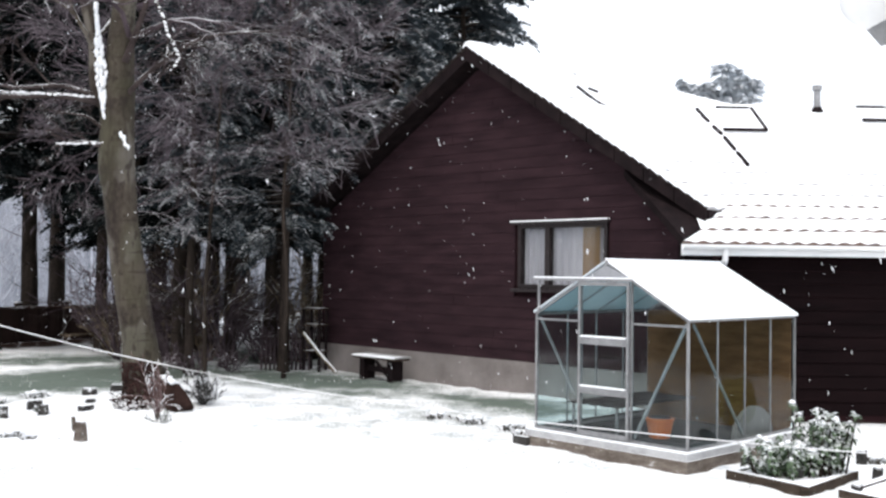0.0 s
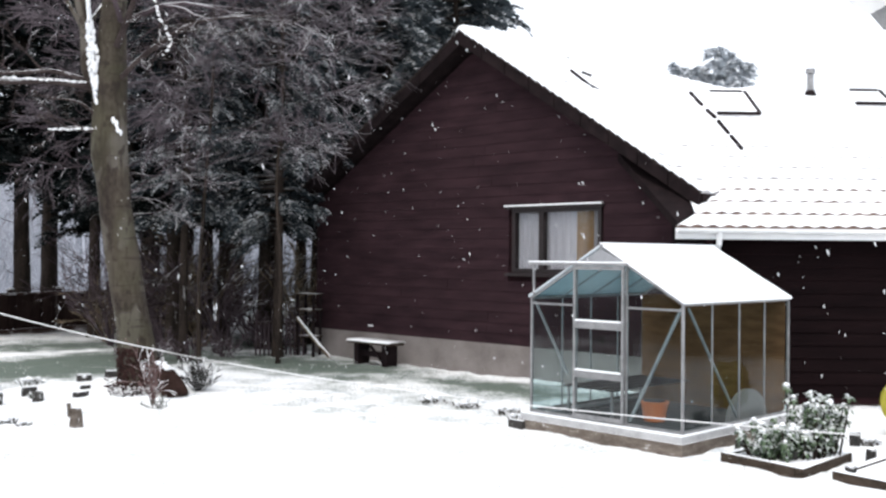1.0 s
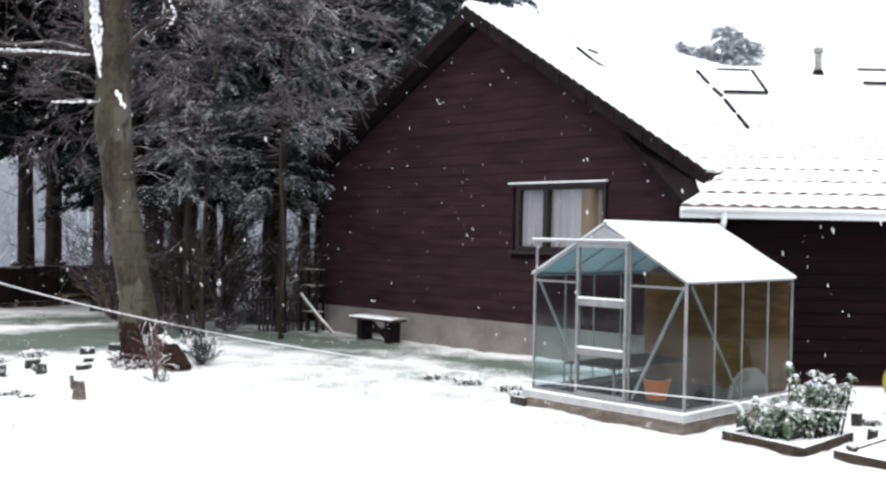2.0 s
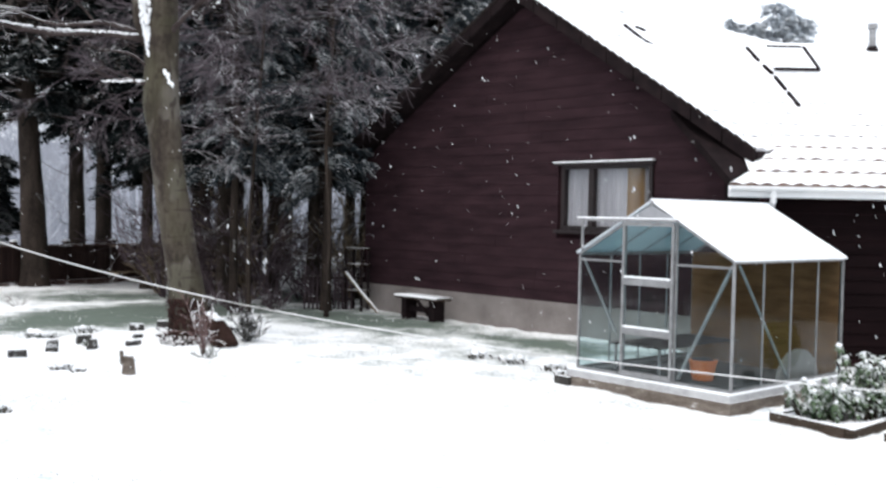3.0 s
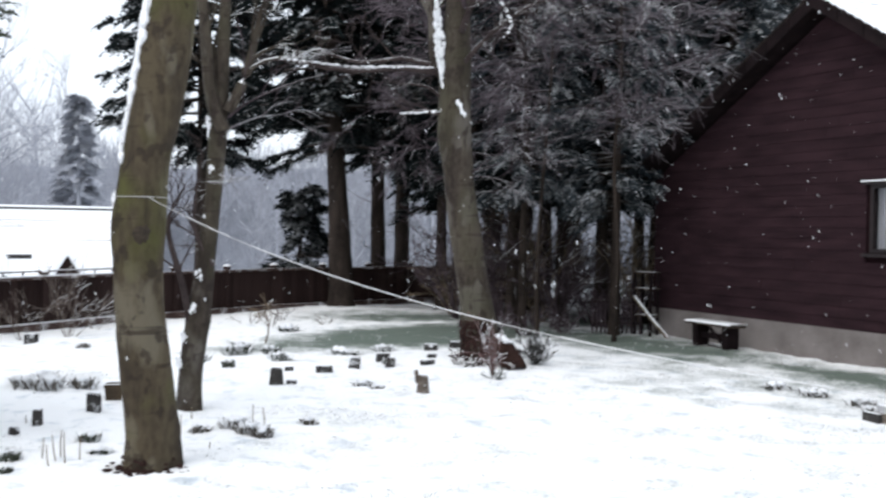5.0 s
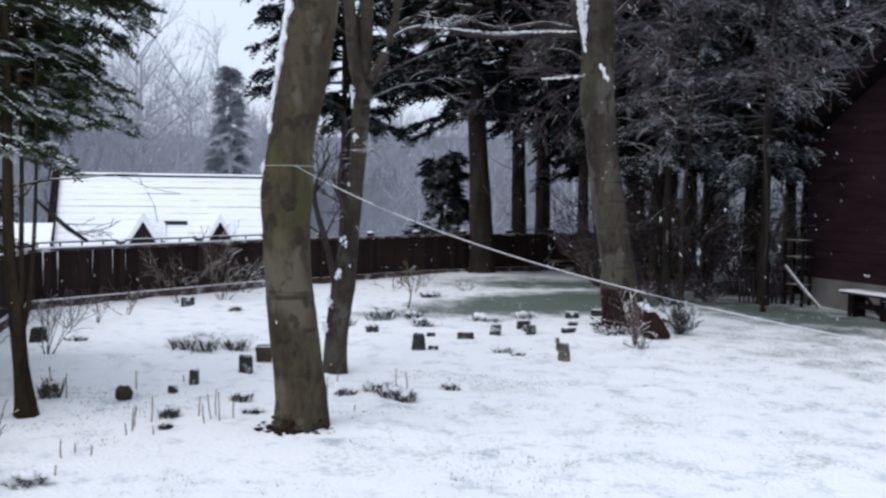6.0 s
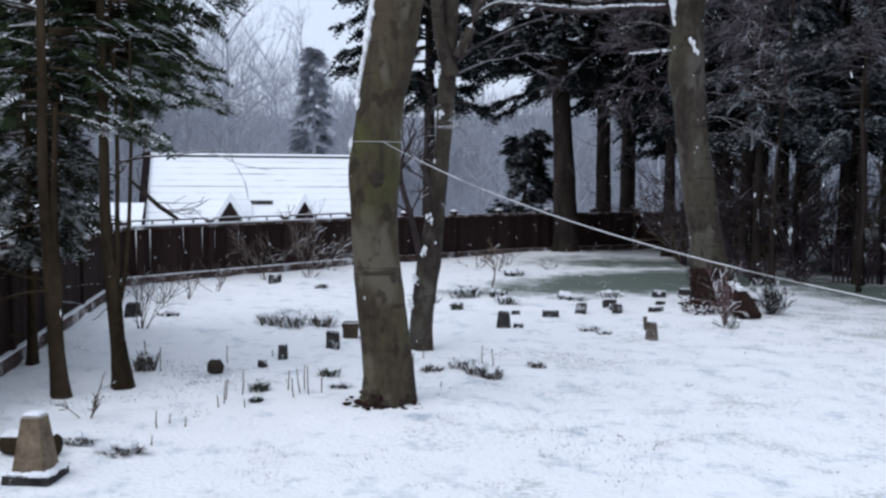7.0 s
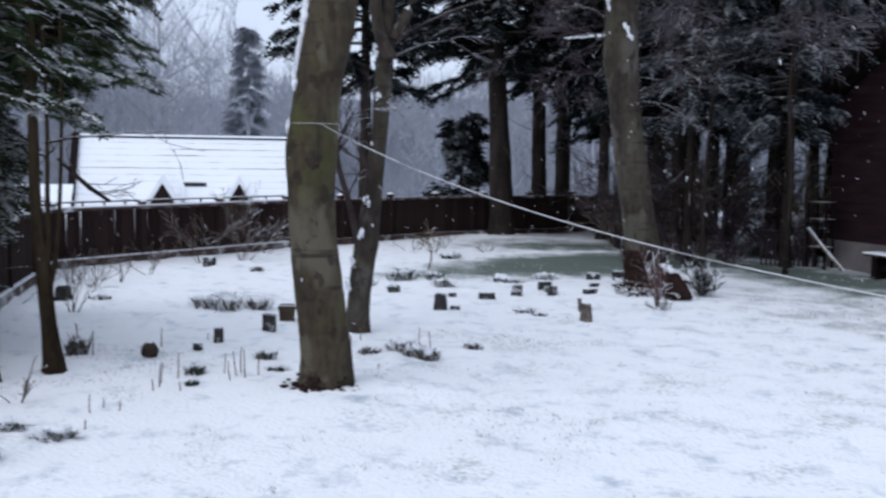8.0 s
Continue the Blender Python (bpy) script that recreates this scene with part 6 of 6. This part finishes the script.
part("boulder", Solid().blob((-6.69, 6.85, 0.06), 0.088, random.Random(7), 12, 8, 0.2, (0.9, 0.9, 1.0)), KNOT, ball, smooth=True)
part("snow_cap", Solid().blob((-6.69, 6.85, 0.14), 0.04, random.Random(8), 10, 6, 0.4, (1, 1, 0.3)), SNOW, ball, smooth=True)


def square_pot(x, y, w, h, turn):
    t = thing("plant_pot", (x, y, 0), "square brown terracotta plant pot in the snow", "plant pot")
    M = Matrix.Translation((x, y, 0)) @ Matrix.Rotation(radians(turn), 4, "Z")
    b, a = w * 0.4, w * 0.5
    s = Solid(M)
    ring = lambda r, z: [(-r, -r, z), (r, -r, z), (r, r, z), (-r, r, z)]
    s.add(ring(b, -0.02) + ring(a * 0.92, h * 0.78) + ring(a, h * 0.78) + ring(a, h) + ring(a * 0.82, h) + ring(a * 0.8, h * 0.85),
          [(3, 2, 1, 0)] + [(k * 4 + i, k * 4 + (i + 1) % 4, k * 4 + 4 + (i + 1) % 4, k * 4 + 4 + i) for k in range(5) for i in range(4)])
    part("body", s, TERRA, t)
    part("fill", Solid(M).box((-a * 0.8, -a * 0.8, h * 0.8), (a * 0.8, a * 0.8, h * 0.9)), SNOW, t, "snow filling the pot")


square_pot(-6.88, 9.21, 0.2, 0.18, 35)


def obelisk():
    x, y = -5.32, 3.9
    t = thing("stone_obelisk", (x, y, 0), "squat tapering sandstone pillar with snow on its flat top", "stone pillar")
    M = Matrix.Translation((x, y, 0)) @ Matrix.Rotation(radians(28), 4, "Z")
    def frustum(b, a, z0, z1):
        bm = bmesh.new()
        vs = [bm.verts.new((sx * r, sy * r, z)) for r, z in ((b, z0), (a, z1)) for sx, sy in ((-1, -1), (1, -1), (1, 1), (-1, 1))]
        for f in ((3, 2, 1, 0), (4, 5, 6, 7), (0, 1, 5, 4), (1, 2, 6, 5), (2, 3, 7, 6), (3, 0, 4, 7)):
            bm.faces.new([vs[i] for i in f])
        bmesh.ops.bevel(bm, geom=bm.edges[:], offset=0.008, segments=2, affect="EDGES")
        s = Solid(M)
        bm.verts.index_update()
        s.add([v.co.copy() for v in bm.verts], [tuple(v.index for v in f.verts) for f in bm.faces])
        bm.free()
        return s
    part("pillar", frustum(0.105, 0.06, 0.05, 0.39), SANDSTONE, t)
    part("base", frustum(0.15, 0.145, -0.04, 0.05), STONE, t, "slate base slab")
    part("snow_cap", frustum(0.058, 0.05, 0.39, 0.405), SNOW, t, "snow on the top")
    rng = random.Random(3)
    s = Solid()
    for k in range(16):
        a = 6.283 * k / 16
        q = M @ Vector((0.125 * (1 if abs(math.cos(a)) > 0.7 else abs(math.cos(a)) / 0.7) * (1 if math.cos(a) > 0 else -1), 0.125 * (1 if abs(math.sin(a)) > 0.7 else abs(math.sin(a)) / 0.7) * (1 if math.sin(a) > 0 else -1), 0.055))
        s.blob(q, rng.uniform(0.02, 0.042), rng, 8, 5, 0.6, (1.3, 1.3, 0.4))
    part("ledge_snow", s, SNOW, t, "snow lying on the base slab", smooth=True, kind="stuff")
    lg = thing("log", (-5.75, 4.15, 0), "reddish rotten log with snow on it", "log")
    part("wood", Solid().tube([(-5.95, 4.15, 0.07), (-5.75, 4.2, 0.08), (-5.58, 4.24, 0.075)], [0.085, 0.095, 0.08], 12, 0.15, rng), LARCHBARK, lg)
    part("snow_cap", Solid().blob((-5.76, 4.19, 0.16), 0.06, rng, 10, 6, 0.3, (2.6, 0.9, 0.4)), SNOW, lg, "snow on the log", smooth=True)


obelisk()


def tree_foot():
    """What stands about the foot of the tree before the conifers."""
    rng = random.Random(17)
    shrub((-3.5, 12.45, 0), 0.6, 0.07, 7, 701, BRAMBLE, "pinkish bramble with snow on its stems", "bramble", depth=2, kids=3, thin=0.005, r=0.011)
    shrub((-3.42, 12.3, 0), 0.2, 0.2, 9, 704, TUFT, "low dark bramble shoots in the snow", "bramble", depth=1, kids=4, thin=0.005, r=0.008)
    s = Solid()
    for k in range(520):
        a, q = rng.uniform(0, 6.283), 0.34 * math.sqrt(rng.random())
        c = Vector((-3.95 + math.cos(a) * q * 1.2, 13.3 + math.sin(a) * q, abs(rng.gauss(0.1, 0.12))))
        d, e = Vector((rng.uniform(-1, 1), rng.uniform(-1, 1), rng.uniform(-0.4, 0.6))) * 0.045, Vector((rng.uniform(-1, 1), rng.uniform(-1, 1), rng.uniform(-0.5, 0.5))) * 0.03
        s.add([c - d, c + e, c + d, c - e], [(0, 1, 2, 3)])
    for k in range(460):
        a, z = rng.gauss(4.75, 0.8), 0.62 * rng.random() ** 1.4
        c = Vector((-4.03 - 0.14 * z + math.cos(a) * (0.33 - 0.1 * z), 13.84 - 0.05 * z + math.sin(a) * (0.33 - 0.1 * z), z))
        d, e = Vector((-math.sin(a), math.cos(a), rng.uniform(-1, 1))) * 0.035, Vector((math.cos(a) * 0.5, math.sin(a) * 0.5, rng.uniform(-1, -0.2))) * 0.035
        s.add([c - d, c + e, c + d, c - e], [(0, 1, 2, 3)])
    solo("leaf_heap", s, LITTER, "russet dead leaves heaped and clinging round the tree foot", "leaves", kind="stuff")
    lg = thing("log", (-3.42, 13.15, 0), "reddish-brown sawn log leaning by the tree with a snow cap", "log")
    part("wood", Solid().tube([(-3.64, 13.25, 0.36), (-3.55, 13.17, 0.29), (-3.43, 13.06, 0.17), (-3.34, 12.98, 0.05)], [0.12, 0.15, 0.165, 0.16], 16, 0.06, rng), REDLOG, lg, smooth=True)
    cap = Solid()
    for k in range(16):
        f = rng.random()
        cap.blob((-3.66 + 0.22 * f, 13.22 - 0.14 * f + rng.uniform(-0.08, 0.08), 0.5 - 0.1 * f + rng.uniform(-0.02, 0.012)), rng.uniform(0.025, 0.05), rng, 9, 6, 0.5, (1.3, 1.2, 0.45))
    part("snow_cap", cap, SNOW, lg, "snow on the log", smooth=True, kind="stuff")
    shrub((-3.2, 13.55, 0), 0.36, 0.1, 22, 703, STONE, "dark bluish leafless shrub beside the log", depth=2, kids=4, thin=0.006, r=0.01)
    for k, (x, y, h) in enumerate(((-4.9, 17.2, 0.5), (-4.4, 17.8, 0.6), (-5.4, 18.0, 0.45), (-3.9, 18.6, 0.5))):
        shrub((x, y, 0), h * 0.75, 0.28, 14, 710 + k, TWIGDARK, "low brown-green shrub at the wood's edge", depth=2, kids=4, thin=0.006, r=0.012, group="wood-edge shrubs")


tree_foot()


# ---- washing line ----
def washing_line():
    pts = []
    n = 60
    for i in range(n + 1):
        x = -4.5 + 11.5 * i / n
        pts.append((x, 6.42 - 0.14 * (x + 4.5), 0.8 + 1.28 * math.exp(-(x + 4.4) / 3.1) + (0.02 * (x - 3) ** 2 if x > 3 else 0)))
    t = thing("washing_line", pts[0], "pale sagging washing line tied to the trunk", "washing line")
    part("line", Solid().tube(pts, [0.0027] * (n + 1), 6), ROPE, t)
    s = Solid()
    rng = random.Random(2)
    for i in range(0, n):
        p, q = Vector(pts[i]), Vector(pts[i + 1])
        if rng.random() < 0.8:
            s.tube([p + Vector((0, 0, 0.003)), q + Vector((0, 0, 0.003))], [0.0018, 0.0018], 5)
    part("snow_line", s, SNOW, t, "snow lying along the line", kind="stuff")
    p = thing("line_post", (7.0, pts[-1][1], 0), "plain wooden post holding the washing line", "post")
    part("post", Solid().tube([(7.0, pts[-1][1], -0.1), (7.0, pts[-1][1], 1.7)], [0.05, 0.045], 10), SLEEPER, p)


washing_line()


# ---- by the house ----
def house_bench():
    o = HOUSE @ Vector((2.25, -0.5, 0))
    t = thing("garden_bench", o, "low dark wooden bench with snow on its seat by the wall", "bench")
    part("seat", Solid(HOUSE).box((1.76, -0.68, 0.37), (2.88, -0.36, 0.41)), SLEEPER, t)
    for x in (1.95, 2.68):
        part("leg", Solid(HOUSE).box((x - 0.06, -0.64, 0.0), (x + 0.06, -0.38, 0.37)), BARGE, t)
    part("stretcher", Solid(HOUSE).box((2.01, -0.55, 0.14), (2.62, -0.5, 0.24)), BARGE, t)
    part("brace", Solid(HOUSE).bar((2.3, -0.62, 0.34), (2.6, -0.6, 0.08), 0.04, 0.04), BARGE, t)
    s = Solid(HOUSE)
    n = 12
    vs = [(1.755 + 1.13 * i / n, y, 0.41 + h) for i in range(n + 1) for y, h in ((-0.71, 0), (-0.7, 0.022 + 0.008 * math.sin(i)), (-0.34, 0.025), (-0.33, 0))]
    s.add(vs, [(i * 4 + j, (i + 1) * 4 + j, (i + 1) * 4 + j + 1, i * 4 + j + 1) for i in range(n) for j in range(3)])
    part("seat_snow", s, SNOW, t, "snow on the seat", smooth=True)


house_bench()


def gate_and_props():
    rng = random.Random(23)
    g = thing("picket_fence", (-2.95, 19.0, 0), "low rustic picket fence of split brown sticks", "fence")
    for k in range(12):
        x, y = -3.4 + k * 0.08, 18.95 + k * 0.011
        part("picket", Solid().tube([(x, y, -0.05), (x + rng.uniform(-0.02, 0.02), y, rng.uniform(0.62, 0.85))], [0.022, 0.018], 6), TWIGDARK, g)
    for z in (0.2, 0.6):
        part("rail", Solid().bar((-3.45, 18.97, z), (-2.45, 19.09, z), 0.03, 0.05), PINEBARK, g)
    st = thing("wooden_stand", (-2.45, 19.1, 0), "dark wooden stand with snowy shelves at the house corner", "stand")
    for x, y in ((-2.62, 19.0), (-2.3, 18.85), (-2.5, 19.25), (-2.2, 19.08)):
        part("leg", Solid().bar((x, y, -0.03), (x, y, 1.15), 0.05, 0.05), BARGE, st)
    for z in (0.35, 0.85, 1.15):
        sh = part("shelf", Solid().add([(-2.66, 19.0, z), (-2.3, 18.8, z), (-2.15, 19.08, z), (-2.5, 19.3, z), (-2.66, 19.0, z + 0.03), (-2.3, 18.8, z + 0.03), (-2.15, 19.08, z + 0.03), (-2.5, 19.3, z + 0.03)],
                                       [(3, 2, 1, 0), (4, 5, 6, 7), (0, 1, 5, 4), (1, 2, 6, 5), (2, 3, 7, 6), (3, 0, 4, 7)]), SLEEPER, st)
    p = thing("leaning_pole", (-1.95, 18.6, 0), "pale snow-lined pole leaning on the stand", "pole")
    part("pole", Solid().tube([(-1.95, 18.6, 0.0), (-2.3, 18.75, 0.36), (-2.62, 18.9, 0.72)], [0.035, 0.032, 0.028], 8), STALK, p)
    part("snow_line", Solid().tube([(-1.97, 18.6, 0.05), (-2.3, 18.74, 0.39), (-2.6, 18.89, 0.73)], [0.018, 0.022, 0.018], 6), SNOW, p, "snow along the pole")


gate_and_props()


def timber_bed(corners, label):
    t = thing("planting_bed", (*corners[0], 0), label, "planting bed", "timber-edged beds")
    c = [Vector((*p, 0)) for p in corners]
    mid = sum(c, Vector()) / len(c)
    for p, q in zip(c, c[1:] + c[:1]):
        d = (q - p).normalized() * 0.045
        part("sleeper", Solid().bar(p - d + Vector((0, 0, 0.03)), q - d + Vector((0, 0, 0.03)), 0.075, 0.1), SLEEPER, t)
    s = Solid()
    s.add([mid + (p - mid) * 0.97 + Vector((0, 0, 0.06)) for p in c] + [mid + (p - mid) * 0.97 - Vector((0, 0, 0.03)) for p in c], [(0, 1, 2, 3), (0, 4, 5, 1), (1, 5, 6, 2), (2, 6, 7, 3), (3, 7, 4, 0)])
    part("bed_snow", s, SNOW, t, "snow covering the soil")


timber_bed([(2.76, 9.4), (3.22, 8.74), (3.9, 9.45), (3.45, 10.05)], "timber-edged planting bed covered in snow")
timber_bed([(3.5, 8.6), (4.1, 7.75), (5.1, 8.75), (4.5, 9.55)], "timber-edged planting bed covered in snow")


def rhododendron():
    rng = random.Random(31)
    x, y = 3.4, 9.38
    t = thing("rhododendron", (x, y, 0.05), "glossy green rhododendron with clots of snow on its leaves", "bush")
    wood, leaves, snow = Solid(), Solid(), Solid()
    heads = []
    right, away = Vector((0.95, 0.3, 0)), Vector((-0.3, 0.95, 0))
    for k in range(95):
        u, v = (rng.gauss(-0.2, 0.13), rng.uniform(-0.25, 0.25)) if k % 2 else (rng.gauss(0.22, 0.13), rng.uniform(-0.25, 0.25))
        top = (0.3 if u < 0.02 else 0.5) + 0.16 * noise.noise((u * 7, v * 7, 3)) + rng.uniform(-0.08, 0.1)
        heads.append(Vector((x, y, 0.06)) + right * u + away * v + Vector((0, 0, top * (0.25 + 0.75 * rng.random() ** 0.6))))
    for h in heads:
        foot = Vector((x + (h.x - x) * 0.8, y + (h.y - y) * 0.8, 0.04))
        wood.tube([foot, foot.lerp(h, 0.6) + Vector((0, 0, -0.03)), h], [0.012, 0.009, 0.006], 5)
        for node, count in ((1.0, 9), (0.82, 6), (0.62, 5), (0.4, 4)):
            b = foot.lerp(h, node)
            for j in range(count):
                a = j * 6.283 / count + rng.uniform(-0.5, 0.5)
                d = Vector((math.cos(a), math.sin(a), rng.uniform(-1.3, 0.5))).normalized()
                w = Vector((-math.sin(a), math.cos(a), 0))
                L = rng.uniform(0.06, 0.1)
                m = b + d * L * 0.55 + Vector((0, 0, 0.008))
                e = b + d * L - Vector((0, 0, 0.02))
                leaves.add([b + w * 0.004, b - w * 0.004, m - w * 0.021, e, m + w * 0.021], [(0, 4, 2, 1), (4, 3, 2)])
        if rng.random() < 0.7:
            snow.blob(h + Vector((0, 0, 0.016)), rng.uniform(0.014, 0.034), rng, 7, 5, 0.7, (1, 1, 0.6))
    part("stem_mass", wood, PINEBARK, t, kind="stuff")
    part("leaves", leaves, LEAF, t, kind="stuff")
    part("leaf_snow", snow, SNOW, t, "clots of snow", smooth=True, kind="stuff")


rhododendron()


def hose_reel():
    c = Vector((5.12, 10.75, 0.36))
    t = thing("hose_reel", (c.x, c.y, 0), "yellow-green garden hose wound on a reel", "hose reel")
    ax = Vector((-0.35, -0.94, 0)).normalized()
    s1 = ax.cross(Vector((0, 0, 1))).normalized()
    pts = []
    for i in range(6 * 28 + 1):
        a = 2 * math.pi * i / 28
        pts.append(c + (s1 * math.cos(a) + Vector((0, 0, 1)) * math.sin(a)) * 0.25 + ax * (-0.06 + 0.12 * i / (6 * 28)))
    part("hose", Solid().tube(pts, [0.021] * len(pts), 8), YELLOW, t)
    for e in (-0.09, 0.09):
        part("flange", Solid().tube([c + ax * e, c + ax * (e + 0.012 * (1 if e > 0 else -1))], [0.285, 0.285], 28), YELLOW, t)
        part("leg", Solid().bar(c + ax * e * 1.35 + Vector((0, 0, 0.02)), c + ax * e * 1.35 - Vector((0, 0, 0.37)), 0.04, 0.03), ALU, t)
    part("hub", Solid().tube([c - ax * 0.14, c + ax * 0.14], [0.04, 0.04], 14), ALU, t)


hose_reel()


def reflected_wall():
    """A dark timber wall and roof added out of sight, to darken the greenhouse reflections."""
    w = Solid(WING).box((W_LEN, -18.0, 0), (W_LEN + 0.25, 0.4, W_EAVE))
    solo("wall_east", w, WINGWOOD, "added unseen dark timber wall for the greenhouse glass to reflect", "wall", kind="structure")
    r = Solid(WING).add([(W_LEN - 0.4, -18.0, W_EAVE), (W_LEN - 0.4, 0.0, W_EAVE), (W_LEN + 4.0, 0.0, W_EAVE + 2.7), (W_LEN + 4.0, -18.0, W_EAVE + 2.7),
                         (W_LEN - 0.4, -18.0, W_EAVE - 0.12), (W_LEN - 0.4, 0.0, W_EAVE - 0.12), (W_LEN + 4.0, 0.0, W_EAVE + 2.58), (W_LEN + 4.0, -18.0, W_EAVE + 2.58)],
                        [(0, 1, 2, 3), (7, 6, 5, 4), (0, 4, 5, 1), (1, 5, 6, 2), (2, 6, 7, 3), (3, 7, 4, 0)])
    solo("added_roof_east", r, ROOF, "snow-covered roof over the added unseen wall", "roof", kind="structure")


reflected_wall()


def near_lamp():
    """The wall beside the viewer, out of sight, and the globe lamp on its bracket."""
    w = Solid().box((1.75, -3.0, -0.1), (2.0, 2.35, 3.0)).box((-3.0, -3.2, -0.1), (2.0, -3.0, 3.0))
    solo("wall_near", w, RENDERED, "pale rendered wall beside the viewer", "wall", kind="structure")
    t = thing("globe_lamp", (1.75, 2.25, 2.6), "white globe lamp on a dark wall bracket", "lamp")
    c = Vector((1.03, 2.27, 2.57))
    g = Solid().blob(c, 0.085, random.Random(1), 24, 16, 0.0)
    part("globe", g, GLOBE, t, smooth=True)
    part("collar", Solid().tube([c + Vector((0.03, 0, -0.062)), c + Vector((0.045, 0, -0.11))], [0.055, 0.035], 16), ALU, t)
    part("bracket", Solid().tube([c + Vector((0.04, 0, -0.1)), c + Vector((0.1, 0, -0.16)), c + Vector((0.3, 0, -0.17)), c + Vector((0.73, -0.02, -0.1))], [0.016] * 4, 10), BARGE, t)
    part("back_plate", Solid().box((1.73, 2.19, 2.4), (1.75, 2.31, 2.56)), BARGE, t)


near_lamp()


def falling_snow():
    rng = random.Random(77)
    s = Solid()
    for k in range(2200):
        a = radians(rng.uniform(-26, 58))
        r = 6.0 + 12 * math.sqrt(rng.random())
        el = rng.uniform(-0.2, 0.32)
        c = (-math.sin(a) * r, math.cos(a) * r, max(0.1, 1.9 + r * el))
        r0, tall = 0.0022 + 0.0042 * rng.random() ** 2, rng.uniform(1.2, 5.0)
        dx = r0 * tall * rng.uniform(-0.6, 0.1)
        x, y, z = c
        s.add([(x - r0, y, z), (x, y - r0, z), (x + r0, y, z), (x, y + r0, z), (x + dx, y, z + r0 * tall), (x - dx, y, z - r0 * tall)], [(0, 1, 4), (1, 2, 4), (2, 3, 4), (3, 0, 4), (1, 0, 5), (2, 1, 5), (3, 2, 5), (0, 3, 5)])
    solo("snowflakes", s, SNOW, "white snowflakes falling through the air", "snow", kind="stuff")


def grass_tips():
    """Grey-green blades that poke through the thin snow of the lawn, in loose drifts and in small worn spots."""
    rng = random.Random(55)
    s = Solid()

    def blade(x, y, tall):
        z = ground_height(x, y) - 0.008
        a, h, w = rng.uniform(0, 6.283), rng.uniform(0.4, 1.0) * tall, rng.uniform(0.003, 0.008)
        dx, dy = math.cos(a), math.sin(a)
        s.add([(x - dy * w, y + dx * w, z), (x + dy * w, y - dx * w, z), (x + dx * 0.03, y + dy * 0.03, z + h)], [(0, 1, 2)])
    placed = 0
    while placed < 9000:
        x, y = rng.uniform(-9, 5), rng.uniform(4.2, 19.5)
        if noise.noise((x * 0.55, y * 0.8, 7)) + 0.5 * noise.noise((x * 1.7, y * 2.2, 9)) < rng.uniform(0.28, 0.75) or (-4.0 < x < -0.5 and y > 19):
            continue
        placed += 1
        blade(x, y, 0.035)
    for k in range(330):
        cx, cy = rng.uniform(-4.6, 3.6), 3.2 + 10.5 * rng.random() ** 1.2
        for q in range(rng.randrange(1, 5)):
            ex, ey, wide = cx + rng.gauss(0, 0.12), cy + rng.gauss(0, 0.08), rng.uniform(0.02, 0.07)
            for j in range(rng.randrange(5, 22)):
                blade(ex + rng.gauss(0, wide), ey + rng.gauss(0, wide * 0.7), 0.026)
    solo("grass_tips", s, WORNGRASS, "withered grass tips poking through thin snow", "grass", kind="stuff")


grass_tips()


falling_snow()


# ---- cladding boards ----
def cladding():
    pitch, z, rng = 0.17, 0.5, random.Random(12)
    x0, x1, w0, w1 = WIN[0] - 0.06, WIN[1] + 0.06, WIN[2] - 0.07, WIN[3] + 0.04
    top = APEX_Z - 0.26
    def ends(zz):
        return max(0.0, APEX_X - (top - zz) / SLOPE_WEST), min(WALL_W, APEX_X + (top - zz) / SLOPE_EAST)
    while z < top - 0.05:
        zt = min(z + pitch - 0.003, top - 0.01)
        (a, b), (c, d) = ends(z), ends(zt)
        pieces = [(a, b, c, d)]
        if z < w1 and zt > w0:
            pieces = [(a, x0, c, x0), (x1, b, x1, d)]
        else:
            cut = rng.uniform(a + 0.3 * (b - a), a + 0.7 * (b - a))
            if a < cut - 0.3 and cut < d - 0.3 and cut > c + 0.3:
                pieces = [(a, cut - 0.002, c, cut - 0.002), (cut + 0.002, b, cut + 0.002, d)]
        for p0, p1, q0, q1 in pieces:
            if q1 - q0 < 0.05 or p1 - p0 < 0.05:
                continue
            s = Solid(HOUSE)
            s.add([(p0, -0.015, z), (p1, -0.015, z), (q1, -0.008, zt), (q0, -0.008, zt), (p0, 0.03, z), (p1, 0.03, z), (q1, 0.03, zt), (q0, 0.03, zt)],
                  [(0, 1, 2, 3), (0, 4, 5, 1), (1, 5, 6, 2), (2, 6, 7, 3), (3, 7, 4, 0)])
            part("board", s, CLAD, house)
        z += pitch
    z = 0.1
    while z < W_EAVE - 0.2:
        s = Solid(WING)
        zt = z + 0.162
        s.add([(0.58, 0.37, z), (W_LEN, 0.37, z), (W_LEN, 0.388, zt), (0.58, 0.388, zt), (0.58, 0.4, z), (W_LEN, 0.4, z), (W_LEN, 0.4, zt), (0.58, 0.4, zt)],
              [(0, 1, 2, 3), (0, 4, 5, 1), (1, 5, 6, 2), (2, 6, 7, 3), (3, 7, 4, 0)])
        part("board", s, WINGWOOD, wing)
        z += 0.17


cladding()
